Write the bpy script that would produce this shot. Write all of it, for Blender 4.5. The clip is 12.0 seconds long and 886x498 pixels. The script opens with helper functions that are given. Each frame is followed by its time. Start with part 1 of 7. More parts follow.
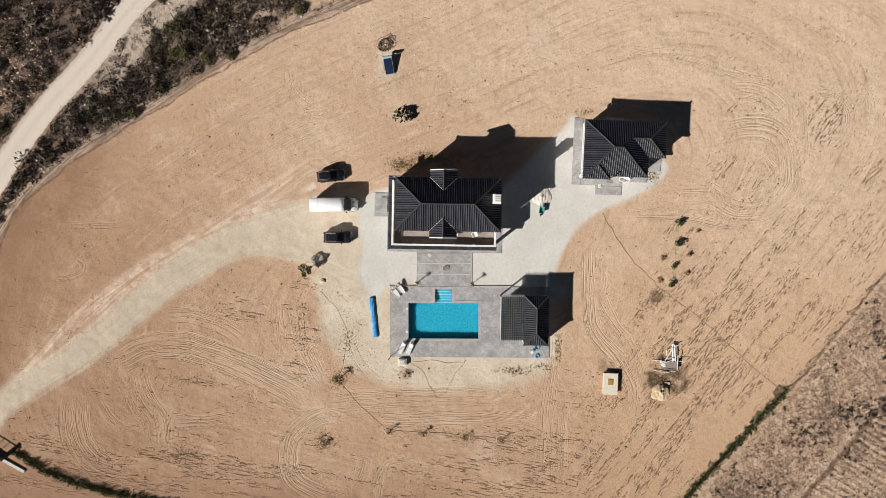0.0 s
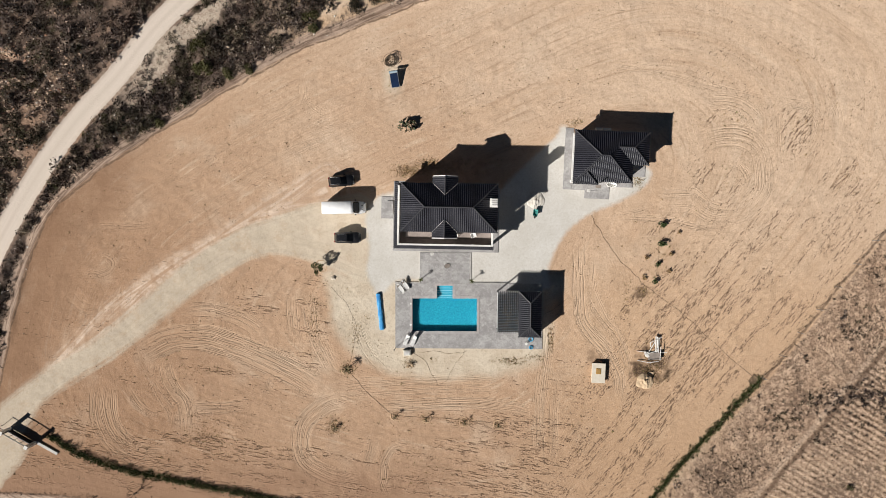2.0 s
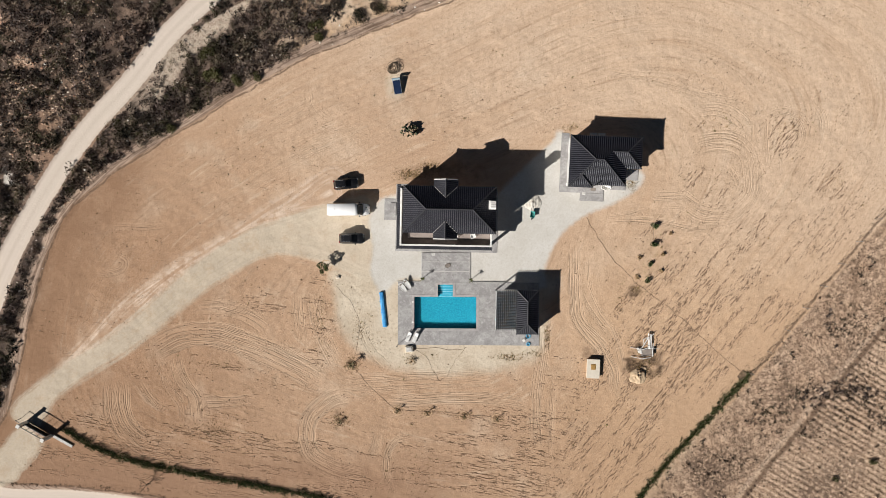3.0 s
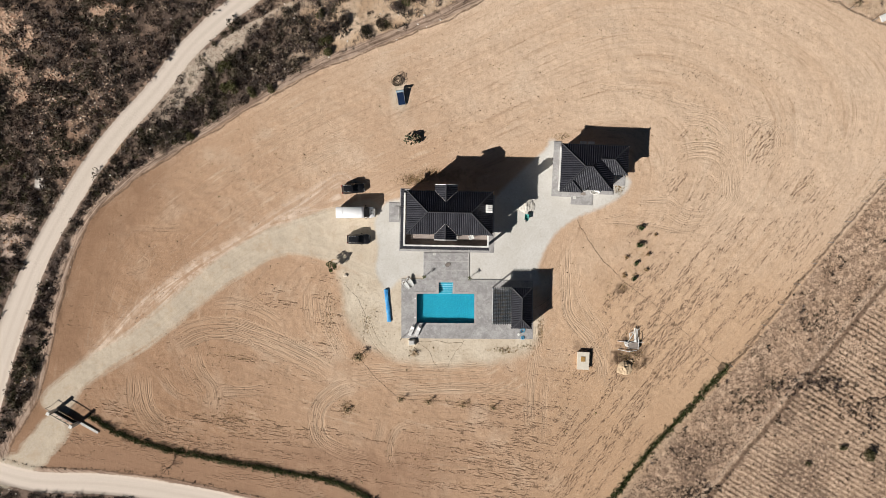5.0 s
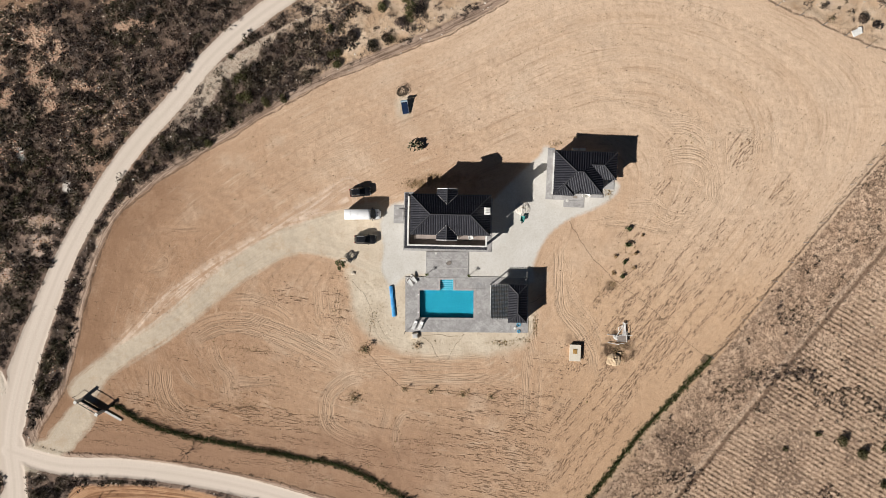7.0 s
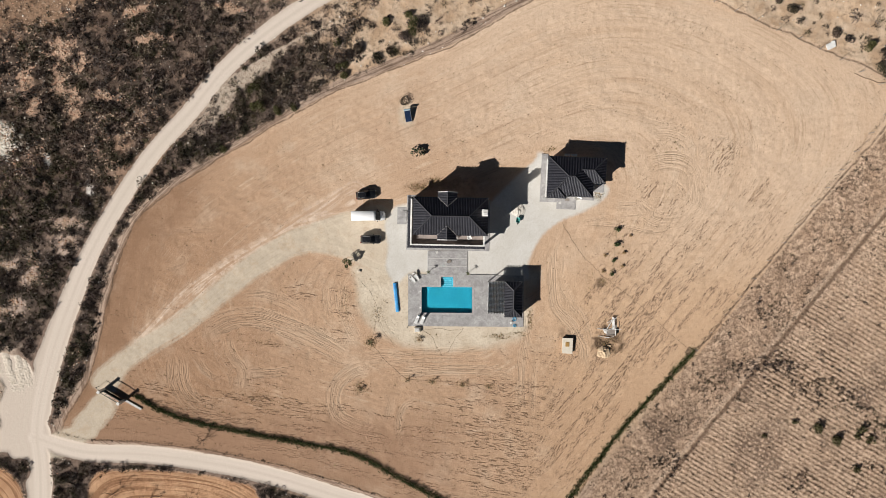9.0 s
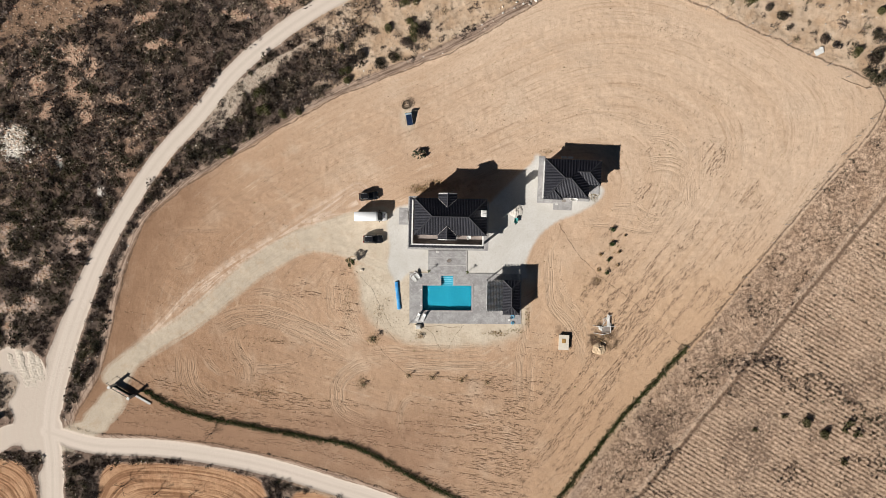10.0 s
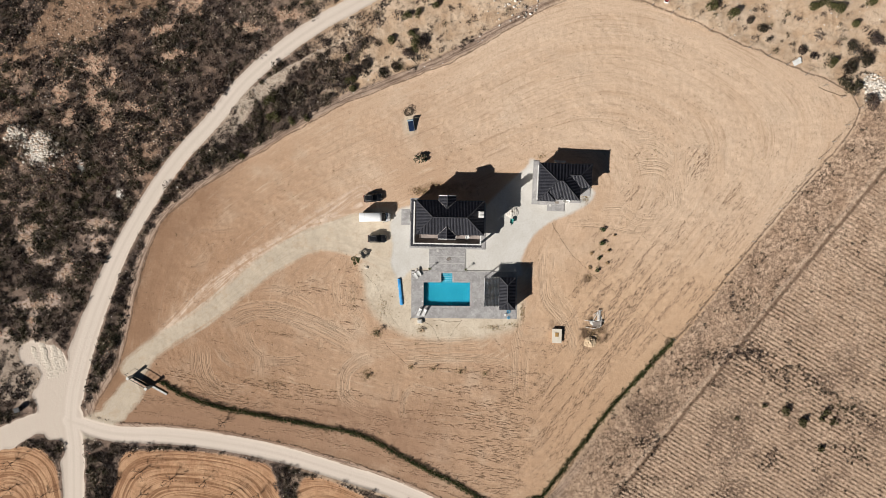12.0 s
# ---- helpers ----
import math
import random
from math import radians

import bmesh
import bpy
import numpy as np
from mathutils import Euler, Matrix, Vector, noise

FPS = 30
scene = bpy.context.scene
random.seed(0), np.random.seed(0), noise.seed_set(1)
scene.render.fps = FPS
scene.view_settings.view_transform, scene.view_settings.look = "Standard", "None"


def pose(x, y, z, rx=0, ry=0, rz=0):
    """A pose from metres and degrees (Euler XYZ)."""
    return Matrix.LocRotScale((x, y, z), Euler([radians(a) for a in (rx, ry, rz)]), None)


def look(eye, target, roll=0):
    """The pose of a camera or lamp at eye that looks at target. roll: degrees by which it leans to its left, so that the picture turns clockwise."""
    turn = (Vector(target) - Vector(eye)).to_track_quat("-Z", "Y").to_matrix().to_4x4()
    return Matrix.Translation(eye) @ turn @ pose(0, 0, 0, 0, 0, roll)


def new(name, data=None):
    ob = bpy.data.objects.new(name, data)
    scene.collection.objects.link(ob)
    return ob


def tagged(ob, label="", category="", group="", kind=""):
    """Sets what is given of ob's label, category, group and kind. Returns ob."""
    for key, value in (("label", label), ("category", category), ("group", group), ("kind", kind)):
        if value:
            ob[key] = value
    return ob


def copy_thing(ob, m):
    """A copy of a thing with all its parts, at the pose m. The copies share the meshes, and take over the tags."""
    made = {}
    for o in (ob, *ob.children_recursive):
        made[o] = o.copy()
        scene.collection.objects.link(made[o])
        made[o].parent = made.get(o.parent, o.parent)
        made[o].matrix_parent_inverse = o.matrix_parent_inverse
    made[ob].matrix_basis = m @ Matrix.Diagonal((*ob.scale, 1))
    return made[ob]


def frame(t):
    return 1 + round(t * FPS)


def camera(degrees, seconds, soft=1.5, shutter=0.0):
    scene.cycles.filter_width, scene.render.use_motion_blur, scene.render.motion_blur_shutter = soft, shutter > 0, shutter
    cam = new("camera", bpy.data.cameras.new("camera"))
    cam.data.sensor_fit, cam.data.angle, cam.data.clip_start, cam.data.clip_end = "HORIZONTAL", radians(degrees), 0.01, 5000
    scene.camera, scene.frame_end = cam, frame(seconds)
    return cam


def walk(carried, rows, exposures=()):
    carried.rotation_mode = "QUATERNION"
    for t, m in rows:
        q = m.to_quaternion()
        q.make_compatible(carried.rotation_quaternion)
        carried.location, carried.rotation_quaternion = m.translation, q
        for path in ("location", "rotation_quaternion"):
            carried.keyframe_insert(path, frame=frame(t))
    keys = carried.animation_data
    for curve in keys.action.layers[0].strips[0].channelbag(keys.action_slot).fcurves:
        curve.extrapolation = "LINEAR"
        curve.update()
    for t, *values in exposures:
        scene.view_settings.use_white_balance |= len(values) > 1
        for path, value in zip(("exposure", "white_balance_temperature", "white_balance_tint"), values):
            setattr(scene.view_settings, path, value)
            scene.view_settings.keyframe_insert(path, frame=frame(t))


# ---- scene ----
cam = camera(73.7, 12.0, soft=0.45)
METRES, EYE, TILT, LEAN, TURN = 44.7, 87.3, -91.4, 1.4, 0.0
ROWS = [
    (0.0, 0.0, 0.0, 0.0, -0.0, 0.0, -0.0),
    (0.5, -0.0003, -0.0414, -0.0008, 0.02, -0.0, -0.02),
    (1.0, -0.0011, -0.0829, -0.0017, 0.03, 0.02, -0.03),
    (1.5, -0.0023, -0.1241, -0.0033, 0.03, 0.04, -0.05),
    (2.0, -0.0033, -0.1654, -0.0035, 0.04, 0.05, -0.07),
    (2.5, -0.0045, -0.2077, -0.0033, 0.05, 0.06, -0.07),
    (3.0, -0.0055, -0.249, -0.0038, 0.05, 0.09, -0.09),
    (5.0, -0.0047, -0.4135, -0.0012, 0.11, 0.04, -0.15),
    (5.5, -0.0054, -0.4545, -0.0015, 0.12, 0.04, -0.15),
    (6.0, -0.0062, -0.4964, -0.0028, 0.13, 0.04, -0.15),
    (6.5, -0.0073, -0.5381, -0.0032, 0.15, 0.04, -0.15),
    (7.0, -0.0083, -0.5798, -0.0035, 0.14, 0.04, -0.16),
    (9.0, -0.0122, -0.7478, -0.0109, 0.1, 0.13, -0.17),
    (9.5, -0.0127, -0.7901, -0.0108, 0.09, 0.13, -0.17),
    (10.0, -0.0136, -0.8324, -0.0126, 0.09, 0.12, -0.18),
    (10.5, -0.0138, -0.874, -0.0141, 0.08, 0.13, -0.18),
    (11.0, -0.0138, -0.916, -0.0157, 0.08, 0.14, -0.18),
    (11.5, -0.0137, -0.9583, -0.0163, 0.07, 0.15, -0.18),
    (12.0, -0.0146, -0.9993, -0.0195, 0.06, 0.14, -0.18),
]
walk(cam, [(t, pose(0, 0, EYE, TILT, LEAN, TURN) @ pose(METRES * x, METRES * y, METRES * z, 90 + pitch, roll, yaw)) for t, x, y, z, yaw, pitch, roll in ROWS])
scene.view_settings.exposure = 0.36

# ---- light: low winter sun from the south-west, clear sky ----
SUN_ELEVATION, SUN_FROM = 32.0, (-0.785, -0.62)
sun_data = bpy.data.lights.new("sun", "SUN")
sun_data.energy, sun_data.angle, sun_data.color = 5.0, radians(0.53), (1.0, 0.965, 0.915)
sun = new("sun", sun_data)
_flat = Vector((SUN_FROM[0], SUN_FROM[1], 0)).normalized() * math.cos(radians(SUN_ELEVATION))
sun.matrix_world = look((-80, -60, 60), Vector((-80, -60, 60)) - Vector((_flat.x, _flat.y, math.sin(radians(SUN_ELEVATION)))))
world = bpy.data.worlds.new("sky")
scene.world = world
world.use_nodes = True
_wn = world.node_tree.nodes
_sky = _wn.new("ShaderNodeTexSky")
_sky.sky_type, _sky.sun_disc = "NISHITA", False
_sky.air_density, _sky.dust_density, _sky.ozone_density = 1.0, 0.1, 3.0
_sky.sun_elevation, _sky.sun_rotation = radians(SUN_ELEVATION), math.atan2(SUN_FROM[0], SUN_FROM[1])
world.node_tree.links.new(_sky.outputs[0], _wn["Background"].inputs[0])
_wn["Background"].inputs[1].default_value = 0.0115

# ---- materials ----


class Graph:
    """A short way to write node materials."""

    def __init__(self, name, rough=0.8, metal=0.0, specular=0.3):
        self.mat = bpy.data.materials.new(name)
        self.mat.use_nodes = True
        self.tree = self.mat.node_tree
        self.bsdf = self.tree.nodes["Principled BSDF"]
        self.bsdf.inputs["Roughness"].default_value = rough
        self.bsdf.inputs["Metallic"].default_value = metal
        self.bsdf.inputs["Specular IOR Level"].default_value = specular
        self.place = self.add("ShaderNodeNewGeometry").outputs["Position"]

    def add(self, kind):
        return self.tree.nodes.new(kind)

    def put(self, socket, value):
        if isinstance(value, bpy.types.NodeSocket):
            self.tree.links.new(value, socket)
        elif isinstance(value, tuple) and len(value) == 3 and socket.type == "RGBA":
            socket.default_value = (*value, 1)
        else:
            socket.default_value = value

    def math(self, op, a, b=0.0, c=None, clamp=False):
        n = self.add("ShaderNodeMath")
        n.operation, n.use_clamp = op, clamp
        self.put(n.inputs[0], a), self.put(n.inputs[1], b)
        if c is not None:
            self.put(n.inputs[2], c)
        return n.outputs[0]

    def noise(self, scale, detail=3.0, rough=0.55, vector=None):
        n = self.add("ShaderNodeTexNoise")
        self.put(n.inputs["Vector"], vector or self.place)
        n.inputs["Scale"].default_value, n.inputs["Detail"].default_value = scale, detail
        n.inputs["Roughness"].default_value = rough
        return n.outputs["Fac"]

    def voronoi(self, scale, out="Distance", vector=None, rand=1.0):
        n = self.add("ShaderNodeTexVoronoi")
        self.put(n.inputs["Vector"], vector or self.place)
        n.inputs["Scale"].default_value, n.inputs["Randomness"].default_value = scale, rand
        return n.outputs[out]

    def step(self, x, low, high, a=0.0, b=1.0):
        n = self.add("ShaderNodeMapRange")
        n.interpolation_type = "SMOOTHSTEP"
        for i, v in enumerate((x, low, high, a, b)):
            self.put(n.inputs[i], v)
        return n.outputs[0]

    def mix(self, fac, a, b, blend="MIX"):
        n = self.add("ShaderNodeMix")
        n.data_type, n.blend_type = "RGBA", blend
        self.put(n.inputs[0], fac), self.put(n.inputs[6], a), self.put(n.inputs[7], b)
        return n.outputs[2]

    def attribute(self, name):
        n = self.add("ShaderNodeAttribute")
        n.attribute_name = name
        return n

    def split(self, colour):
        n = self.add("ShaderNodeSeparateColor")
        self.put(n.inputs[0], colour)
        return n.outputs

    def stretched(self, x, y, z):
        n = self.add("ShaderNodeVectorMath")
        n.operation = "MULTIPLY"
        self.put(n.inputs[0], self.place)
        n.inputs[1].default_value = (x, y, z)
        return n.outputs[0]

    def combine(self, x, y, z):
        n = self.add("ShaderNodeCombineXYZ")
        for i, v in enumerate((x, y, z)):
            self.put(n.inputs[i], v)
        return n.outputs[0]

    def bump(self, height, strength=0.3, distance=0.05):
        n = self.add("ShaderNodeBump")
        n.inputs["Strength"].default_value, n.inputs["Distance"].default_value = strength, distance
        self.put(n.inputs["Height"], height)
        self.put(self.bsdf.inputs["Normal"], n.outputs[0])

    def random(self):
        return self.add("ShaderNodeObjectInfo").outputs["Random"]

    def colour(self, value):
        self.put(self.bsdf.inputs["Base Color"], value)
        return self.mat


def surface(name, base, other, rough=0.8, metal=0.0, scale=1.5, fine=30.0, relief=0.2, specular=0.3, by_object=0.0):
    """A worn two-tone surface: broad stains of the second colour, fine grain, relief, and some difference from piece to piece."""
    g = Graph(name, rough, metal, specular)
    stain = g.step(g.noise(scale, 4.0), 0.35, 0.7)
    grain = g.noise(fine, 3.0)
    c = g.mix(stain, base, other)
    c = g.mix(g.step(grain, 0.3, 0.75, 0.0, 0.25), c, tuple(v * 0.55 for v in base))
    if by_object:
        c = g.mix(g.math("MULTIPLY", g.random(), by_object), c, tuple(v * 0.5 for v in other))
    g.put(g.bsdf.inputs["Roughness"], g.step(grain, 0.2, 0.8, max(rough - 0.1, 0.02), min(rough + 0.12, 1.0)))
    if relief:
        g.bump(grain, relief, 0.02)
    return g.colour(c)


def stained_concrete():
    """Grey stamped concrete with pale lime blooms, dark water stains and a broom grain."""
    g = Graph("stamped_grey_concrete", 0.75, 0.0, 0.3)
    c = g.mix(g.step(g.noise(0.5, 5.0, 0.65), 0.35, 0.65), (0.31, 0.295, 0.29), (0.45, 0.435, 0.425))
    c = g.mix(g.step(g.noise(1.7, 6.0, 0.7), 0.5, 0.66, 0.0, 0.7), c, (0.56, 0.545, 0.53))
    c = g.mix(g.step(g.noise(0.9, 5.0, 0.7), 0.56, 0.7, 0.0, 0.6), c, (0.22, 0.21, 0.205))
    grain = g.noise(9.0, 5.0, 0.7)
    c = g.mix(g.step(g.noise(3.2, 5.0, 0.75), 0.5, 0.64, 0.0, 0.5), c, (0.25, 0.235, 0.225))
    c = g.mix(g.step(grain, 0.48, 0.68, 0.0, 0.6), c, (0.2, 0.188, 0.18))
    c = g.mix(g.math("MULTIPLY", g.random(), 0.18), c, (0.2, 0.19, 0.19))
    g.bump(grain, 0.3, 0.02)
    return g.colour(c)


def foliage(name, dark, light, dry=(0.2, 0.15, 0.09), dryness=0.2, broad=None):
    """Leaves or twigs, each one a little different; the plants differ by the attribute 'tone'."""
    g = Graph(name, 0.75, 0.0, 0.2)
    leaf = g.add("ShaderNodeNewGeometry").outputs["Random Per Island"]
    tone = g.attribute("tone").outputs["Fac"]
    c = g.mix(leaf, dark, light)
    if broad:
        c = g.mix(g.step(g.noise(0.1, 3.0), 0.45, 0.6, 0.0, 0.75), c, broad[0])
        c = g.mix(g.step(g.noise(0.16, 3.0, 0.6, g.stretched(1.0, 1.0, 0.0)), 0.54, 0.64, 0.0, 0.7), c, broad[1])
    if broad:
        c = g.mix(g.step(g.noise(0.24, 3.0, 0.6, g.stretched(1.0, 1.0, 0.0)), 0.55, 0.63, 0.0, 0.8), c, broad[2])
        c = g.mix(1.0, c, g.step(tone, 0.0, 1.0, 0.35, 1.6), "MULTIPLY")
    c = g.mix(g.step(tone, 1.0 - dryness - 0.1, 1.0 - dryness + 0.1), c, dry)
    return g.colour(c)


M = {
    "roof": surface("dark_roof_tile", (0.019, 0.019, 0.026), (0.033, 0.033, 0.043), 0.4, 0.0, 0.8, 14.0, 0.2, 0.35),
    "ridge": surface("dark_ridge_tile", (0.03, 0.03, 0.036), (0.045, 0.045, 0.05), 0.5, 0.0, 1.2, 12.0, 0.2, 0.5),
    "white": surface("white_render", (0.8, 0.79, 0.76), (0.68, 0.66, 0.62), 0.85, 0.0, 1.2, 25.0, 0.15),
    "terrace": surface("terrace_tile", (0.12, 0.092, 0.082), (0.09, 0.07, 0.062), 0.6, 0.0, 1.5, 18.0, 0.1),
    "concrete": surface("stamped_grey_concrete", (0.34, 0.325, 0.315), (0.53, 0.515, 0.5), 0.75, 0.0, 1.3, 3.5, 0.25, 0.3, 0.15),
    "terrace_step": surface("terrace_step_tile", (0.3, 0.25, 0.225), (0.24, 0.2, 0.18), 0.7, 0.0, 1.5, 14.0, 0.1),
    "joint": surface("pale_joint", (0.62, 0.6, 0.57), (0.5, 0.48, 0.45), 0.85, 0.0, 1.0, 20.0, 0.1),
    "dark_metal": surface("black_painted_steel", (0.03, 0.03, 0.034), (0.05, 0.05, 0.052), 0.45, 0.3, 2.0, 30.0, 0.05, 0.5),
    "steel": surface("galvanised_steel", (0.45, 0.46, 0.47), (0.35, 0.36, 0.37), 0.4, 0.8, 3.0, 30.0, 0.05, 0.5),
    "pool_tile": surface("pool_liner_blue", (0.004, 0.215, 0.295), (0.02, 0.33, 0.41), 0.5, 0.0, 5.0, 4.0, 0.1),
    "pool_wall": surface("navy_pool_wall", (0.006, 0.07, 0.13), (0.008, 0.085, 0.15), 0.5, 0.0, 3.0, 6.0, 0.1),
    "pool_step": surface("pool_step_blue", (0.04, 0.33, 0.42), (0.03, 0.29, 0.38), 0.5, 0.0, 2.0, 9.0, 0.1),
    "glass_dark": surface("dark_glass", (0.012, 0.014, 0.017), (0.016, 0.018, 0.022), 0.1, 0.0, 1.0, 4.0, 0.0, 0.25),
    "wood": surface("weathered_wood", (0.2, 0.14, 0.09), (0.13, 0.09, 0.06), 0.8, 0.0, 3.0, 25.0, 0.3),
    "trunk": surface("brown_bark", (0.1, 0.075, 0.055), (0.06, 0.045, 0.035), 0.9, 0.0, 4.0, 25.0, 0.5),
}


def make_ground_material():
    g = Graph("dry_ground", 0.95, 0.0, 0.1)
    za, zb, zc, zd, ze = [g.attribute("zone_" + k) for k in "abcde"]
    strip, rubble, open_earth = g.split(zd.outputs["Color"])
    plot, road, drive = g.split(za.outputs["Color"])
    yard = za.outputs["Alpha"]
    field_s, field_e, thicket = g.split(zb.outputs["Color"])
    rut_side, lane_side, rutted = g.split(zc.outputs["Color"])
    contour = zc.outputs["Alpha"]
    broad, mid, fine, grit = g.noise(0.035, 4.0), g.noise(0.22, 5.0, 0.6), g.noise(1.6, 6.0, 0.65), g.noise(8.0, 5.0, 0.7)
    px, py, _ = g.split(g.place)

    def lines(across, scale, slow, detail=4.0):
        """Scratches that run along lines of equal 'across'."""
        v = g.combine(g.math("MULTIPLY", across, scale), g.math("MULTIPLY", px, slow), g.math("MULTIPLY", py, slow))
        return g.noise(1.0, detail, 0.65, v)

    def edge(sd, width, wobble):
        wob = g.math("MULTIPLY", g.math("SUBTRACT", g.math("ADD", g.math("MULTIPLY", mid, 0.5), g.math("MULTIPLY", fine, 0.5)), 0.5), wobble)
        return g.step(g.math("ADD", sd, wob), -width, width)

    # bare levelled sand of the plot: raked along the boundary, rutted by wheels, broken by clods
    rough, dust, shoulder = g.split(ze.outputs["Color"])
    speck = g.noise(5.5, 4.0, 0.7)
    rake = lines(contour, 2.6, 0.07)
    broad_rake = lines(contour, 0.45, 0.03)
    pale = g.step(g.math("ADD", g.math("ADD", g.math("MULTIPLY", px, 0.006), g.math("MULTIPLY", py, 0.008)), broad), 0.34, 0.98)
    sand = g.mix(pale, (0.5, 0.328, 0.214), (0.675, 0.505, 0.368))
    sand = g.mix(g.step(broad_rake, 0.42, 0.7, 0.0, 0.4), sand, (0.5, 0.325, 0.205))
    sand = g.mix(g.step(g.noise(0.12, 4.0), 0.5, 0.7, 0.0, 0.5), sand, (0.65, 0.505, 0.38))
    sand = g.mix(g.math("MULTIPLY", g.step(rake, 0.53, 0.64, 0.0, 0.6), g.step(g.noise(0.16, 3.0), 0.36, 0.6, 0.2, 1.0)), sand, (0.36, 0.235, 0.15))
    sand = g.mix(g.math("MULTIPLY", g.step(lines(contour, 1.5, 0.1, 3.0), 0.56, 0.66, 0.0, 0.45), g.step(g.noise(0.2, 3.0), 0.42, 0.6)), sand, (0.72, 0.57, 0.43))
    sand = g.mix(g.step(fine, 0.5, 0.66, 0.0, 0.42), sand, (0.37, 0.235, 0.148))
    sand = g.mix(g.math("MULTIPLY", g.step(px, 5.0, 30.0), g.step(py, 6.0, -16.0, 0.15, 0.8)), sand, (0.56, 0.37, 0.23))
    pebble = g.noise(3.6, 4.0, 0.7)
    sand = g.mix(g.step(pebble, 0.52, 0.62, 0.0, 0.38), sand, (0.37, 0.24, 0.152))
    sand = g.mix(g.step(grit, 0.52, 0.64, 0.0, 0.4), sand, (0.34, 0.222, 0.142))
    sand = g.mix(g.step(grit, 0.48, 0.36, 0.0, 0.45), sand, (0.8, 0.63, 0.48))
    # wheel grooves: packed pale ground; thin furrows' shade and lit lips put in colour
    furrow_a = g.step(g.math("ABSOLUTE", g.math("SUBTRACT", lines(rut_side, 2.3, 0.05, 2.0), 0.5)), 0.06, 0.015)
    lit_lip = g.step(g.math("ABSOLUTE", g.math("SUBTRACT", lines(g.math("ADD", rut_side, 0.13), 2.3, 0.05, 2.0), 0.5)), 0.06, 0.015)
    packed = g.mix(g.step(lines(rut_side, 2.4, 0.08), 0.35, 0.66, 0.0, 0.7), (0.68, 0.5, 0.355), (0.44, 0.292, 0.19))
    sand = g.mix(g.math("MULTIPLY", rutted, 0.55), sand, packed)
    sand = g.mix(g.math("MULTIPLY", g.math("MULTIPLY", lit_lip, rutted), 0.5), sand, (0.74, 0.57, 0.42))
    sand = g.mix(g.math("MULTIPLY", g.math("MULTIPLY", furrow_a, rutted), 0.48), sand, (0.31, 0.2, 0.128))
    # clods and dead litter where the harrow left them
    along_e = g.math("ADD", g.math("MULTIPLY", px, 0.621), g.math("MULTIPLY", py, 0.784))
    across_e = g.math("SUBTRACT", g.math("MULTIPLY", px, 0.784), g.math("MULTIPLY", py, 0.621))
    dots_e = g.noise(1.0, 3.0, 0.65, g.combine(g.math("MULTIPLY", along_e, 0.9), g.math("MULTIPLY", across_e, 3.6), 0.0))
    dots_s = g.noise(1.0, 3.0, 0.65, g.combine(g.math("MULTIPLY", px, 0.6), g.math("MULTIPLY", g.math("ADD", py, g.math("MULTIPLY", px, 0.16)), 3.4), 0.0))
    to_east = g.step(g.math("SUBTRACT", px, g.math("MULTIPLY", g.math("ADD", py, 40.0), 0.2)), 10.0, 24.0)
    dots = g.math("ADD", g.math("MULTIPLY", dots_e, to_east), g.math("MULTIPLY", dots_s, g.math("SUBTRACT", 1.0, to_east)))
    clods = g.step(g.math("ADD", dots, g.math("MULTIPLY", g.math("MINIMUM", rough, 0.6), 0.2)), 0.62, 0.74, 0.0, 0.8)
    clods = g.math("MULTIPLY", clods, g.step(rough, 0.01, 0.1))
    sand = g.mix(g.math("MULTIPLY", g.step(dots, 0.48, 0.6, 0.0, 0.4), g.step(rough, 0.05, 0.6)), sand, (0.38, 0.25, 0.165))
    sand = g.mix(clods, sand, (0.16, 0.103, 0.067))
    litter = g.math("MULTIPLY", g.step(g.noise(3.6, 5.0, 0.75), 0.62, 0.69), g.step(mid, 0.42, 0.62, 0.1, 0.8))
    sand = g.mix(litter, sand, (0.25, 0.165, 0.105))
    # burnt, turned earth, with the shade of the weeds mixed into its colour
    sand = g.mix(g.math("MULTIPLY", zd.outputs["Alpha"], g.step(fine, 0.35, 0.55, 0.45, 0.95)), sand, (0.075, 0.048, 0.032))
    # browner earth in the south, red bank at the western rim
    sand = g.mix(g.step(g.math("ADD", py, g.math("MULTIPLY", g.math("SUBTRACT", mid, 0.5), 12.0)), -14.0, -38.0, 0.0, 0.3), sand, (0.66, 0.6, 0.55), "MULTIPLY")
    sand = g.mix(g.math("MULTIPLY", g.step(g.math("ADD", px, g.math("MULTIPLY", g.math("SUBTRACT", mid, 0.5), 12.0)), -22.0, -52.0, 0.0, 0.62), g.step(py, 14.0, -6.0, 0.3, 1.0)), sand, (0.68, 0.6, 0.54), "MULTIPLY")
    rim = g.math("MULTIPLY", g.step(plot, 12.0, 0.5), g.step(px, -44.0, -60.0))
    sand = g.mix(g.math("MULTIPLY", rim, g.step(mid, 0.3, 0.6, 0.5, 0.95)), sand, (0.28, 0.165, 0.1))
    sand = g.mix(g.math("MULTIPLY", g.math("MULTIPLY", g.step(py, -34.0, -41.0), g.step(px, 8.0, -12.0)), g.step(mid, 0.3, 0.6, 0.45, 0.9)), sand, (0.32, 0.195, 0.125))
    # pale dust trodden out round the pool, pinkish shoulder of the lane
    powder = g.mix(g.step(mid, 0.35, 0.65), (0.56, 0.475, 0.365), (0.68, 0.6, 0.48))
    powder = g.mix(g.step(fine, 0.5, 0.66, 0.0, 0.5), powder, (0.42, 0.34, 0.24))
    powder = g.mix(g.step(speck, 0.6, 0.7, 0.0, 0.6), powder, (0.3, 0.235, 0.16))
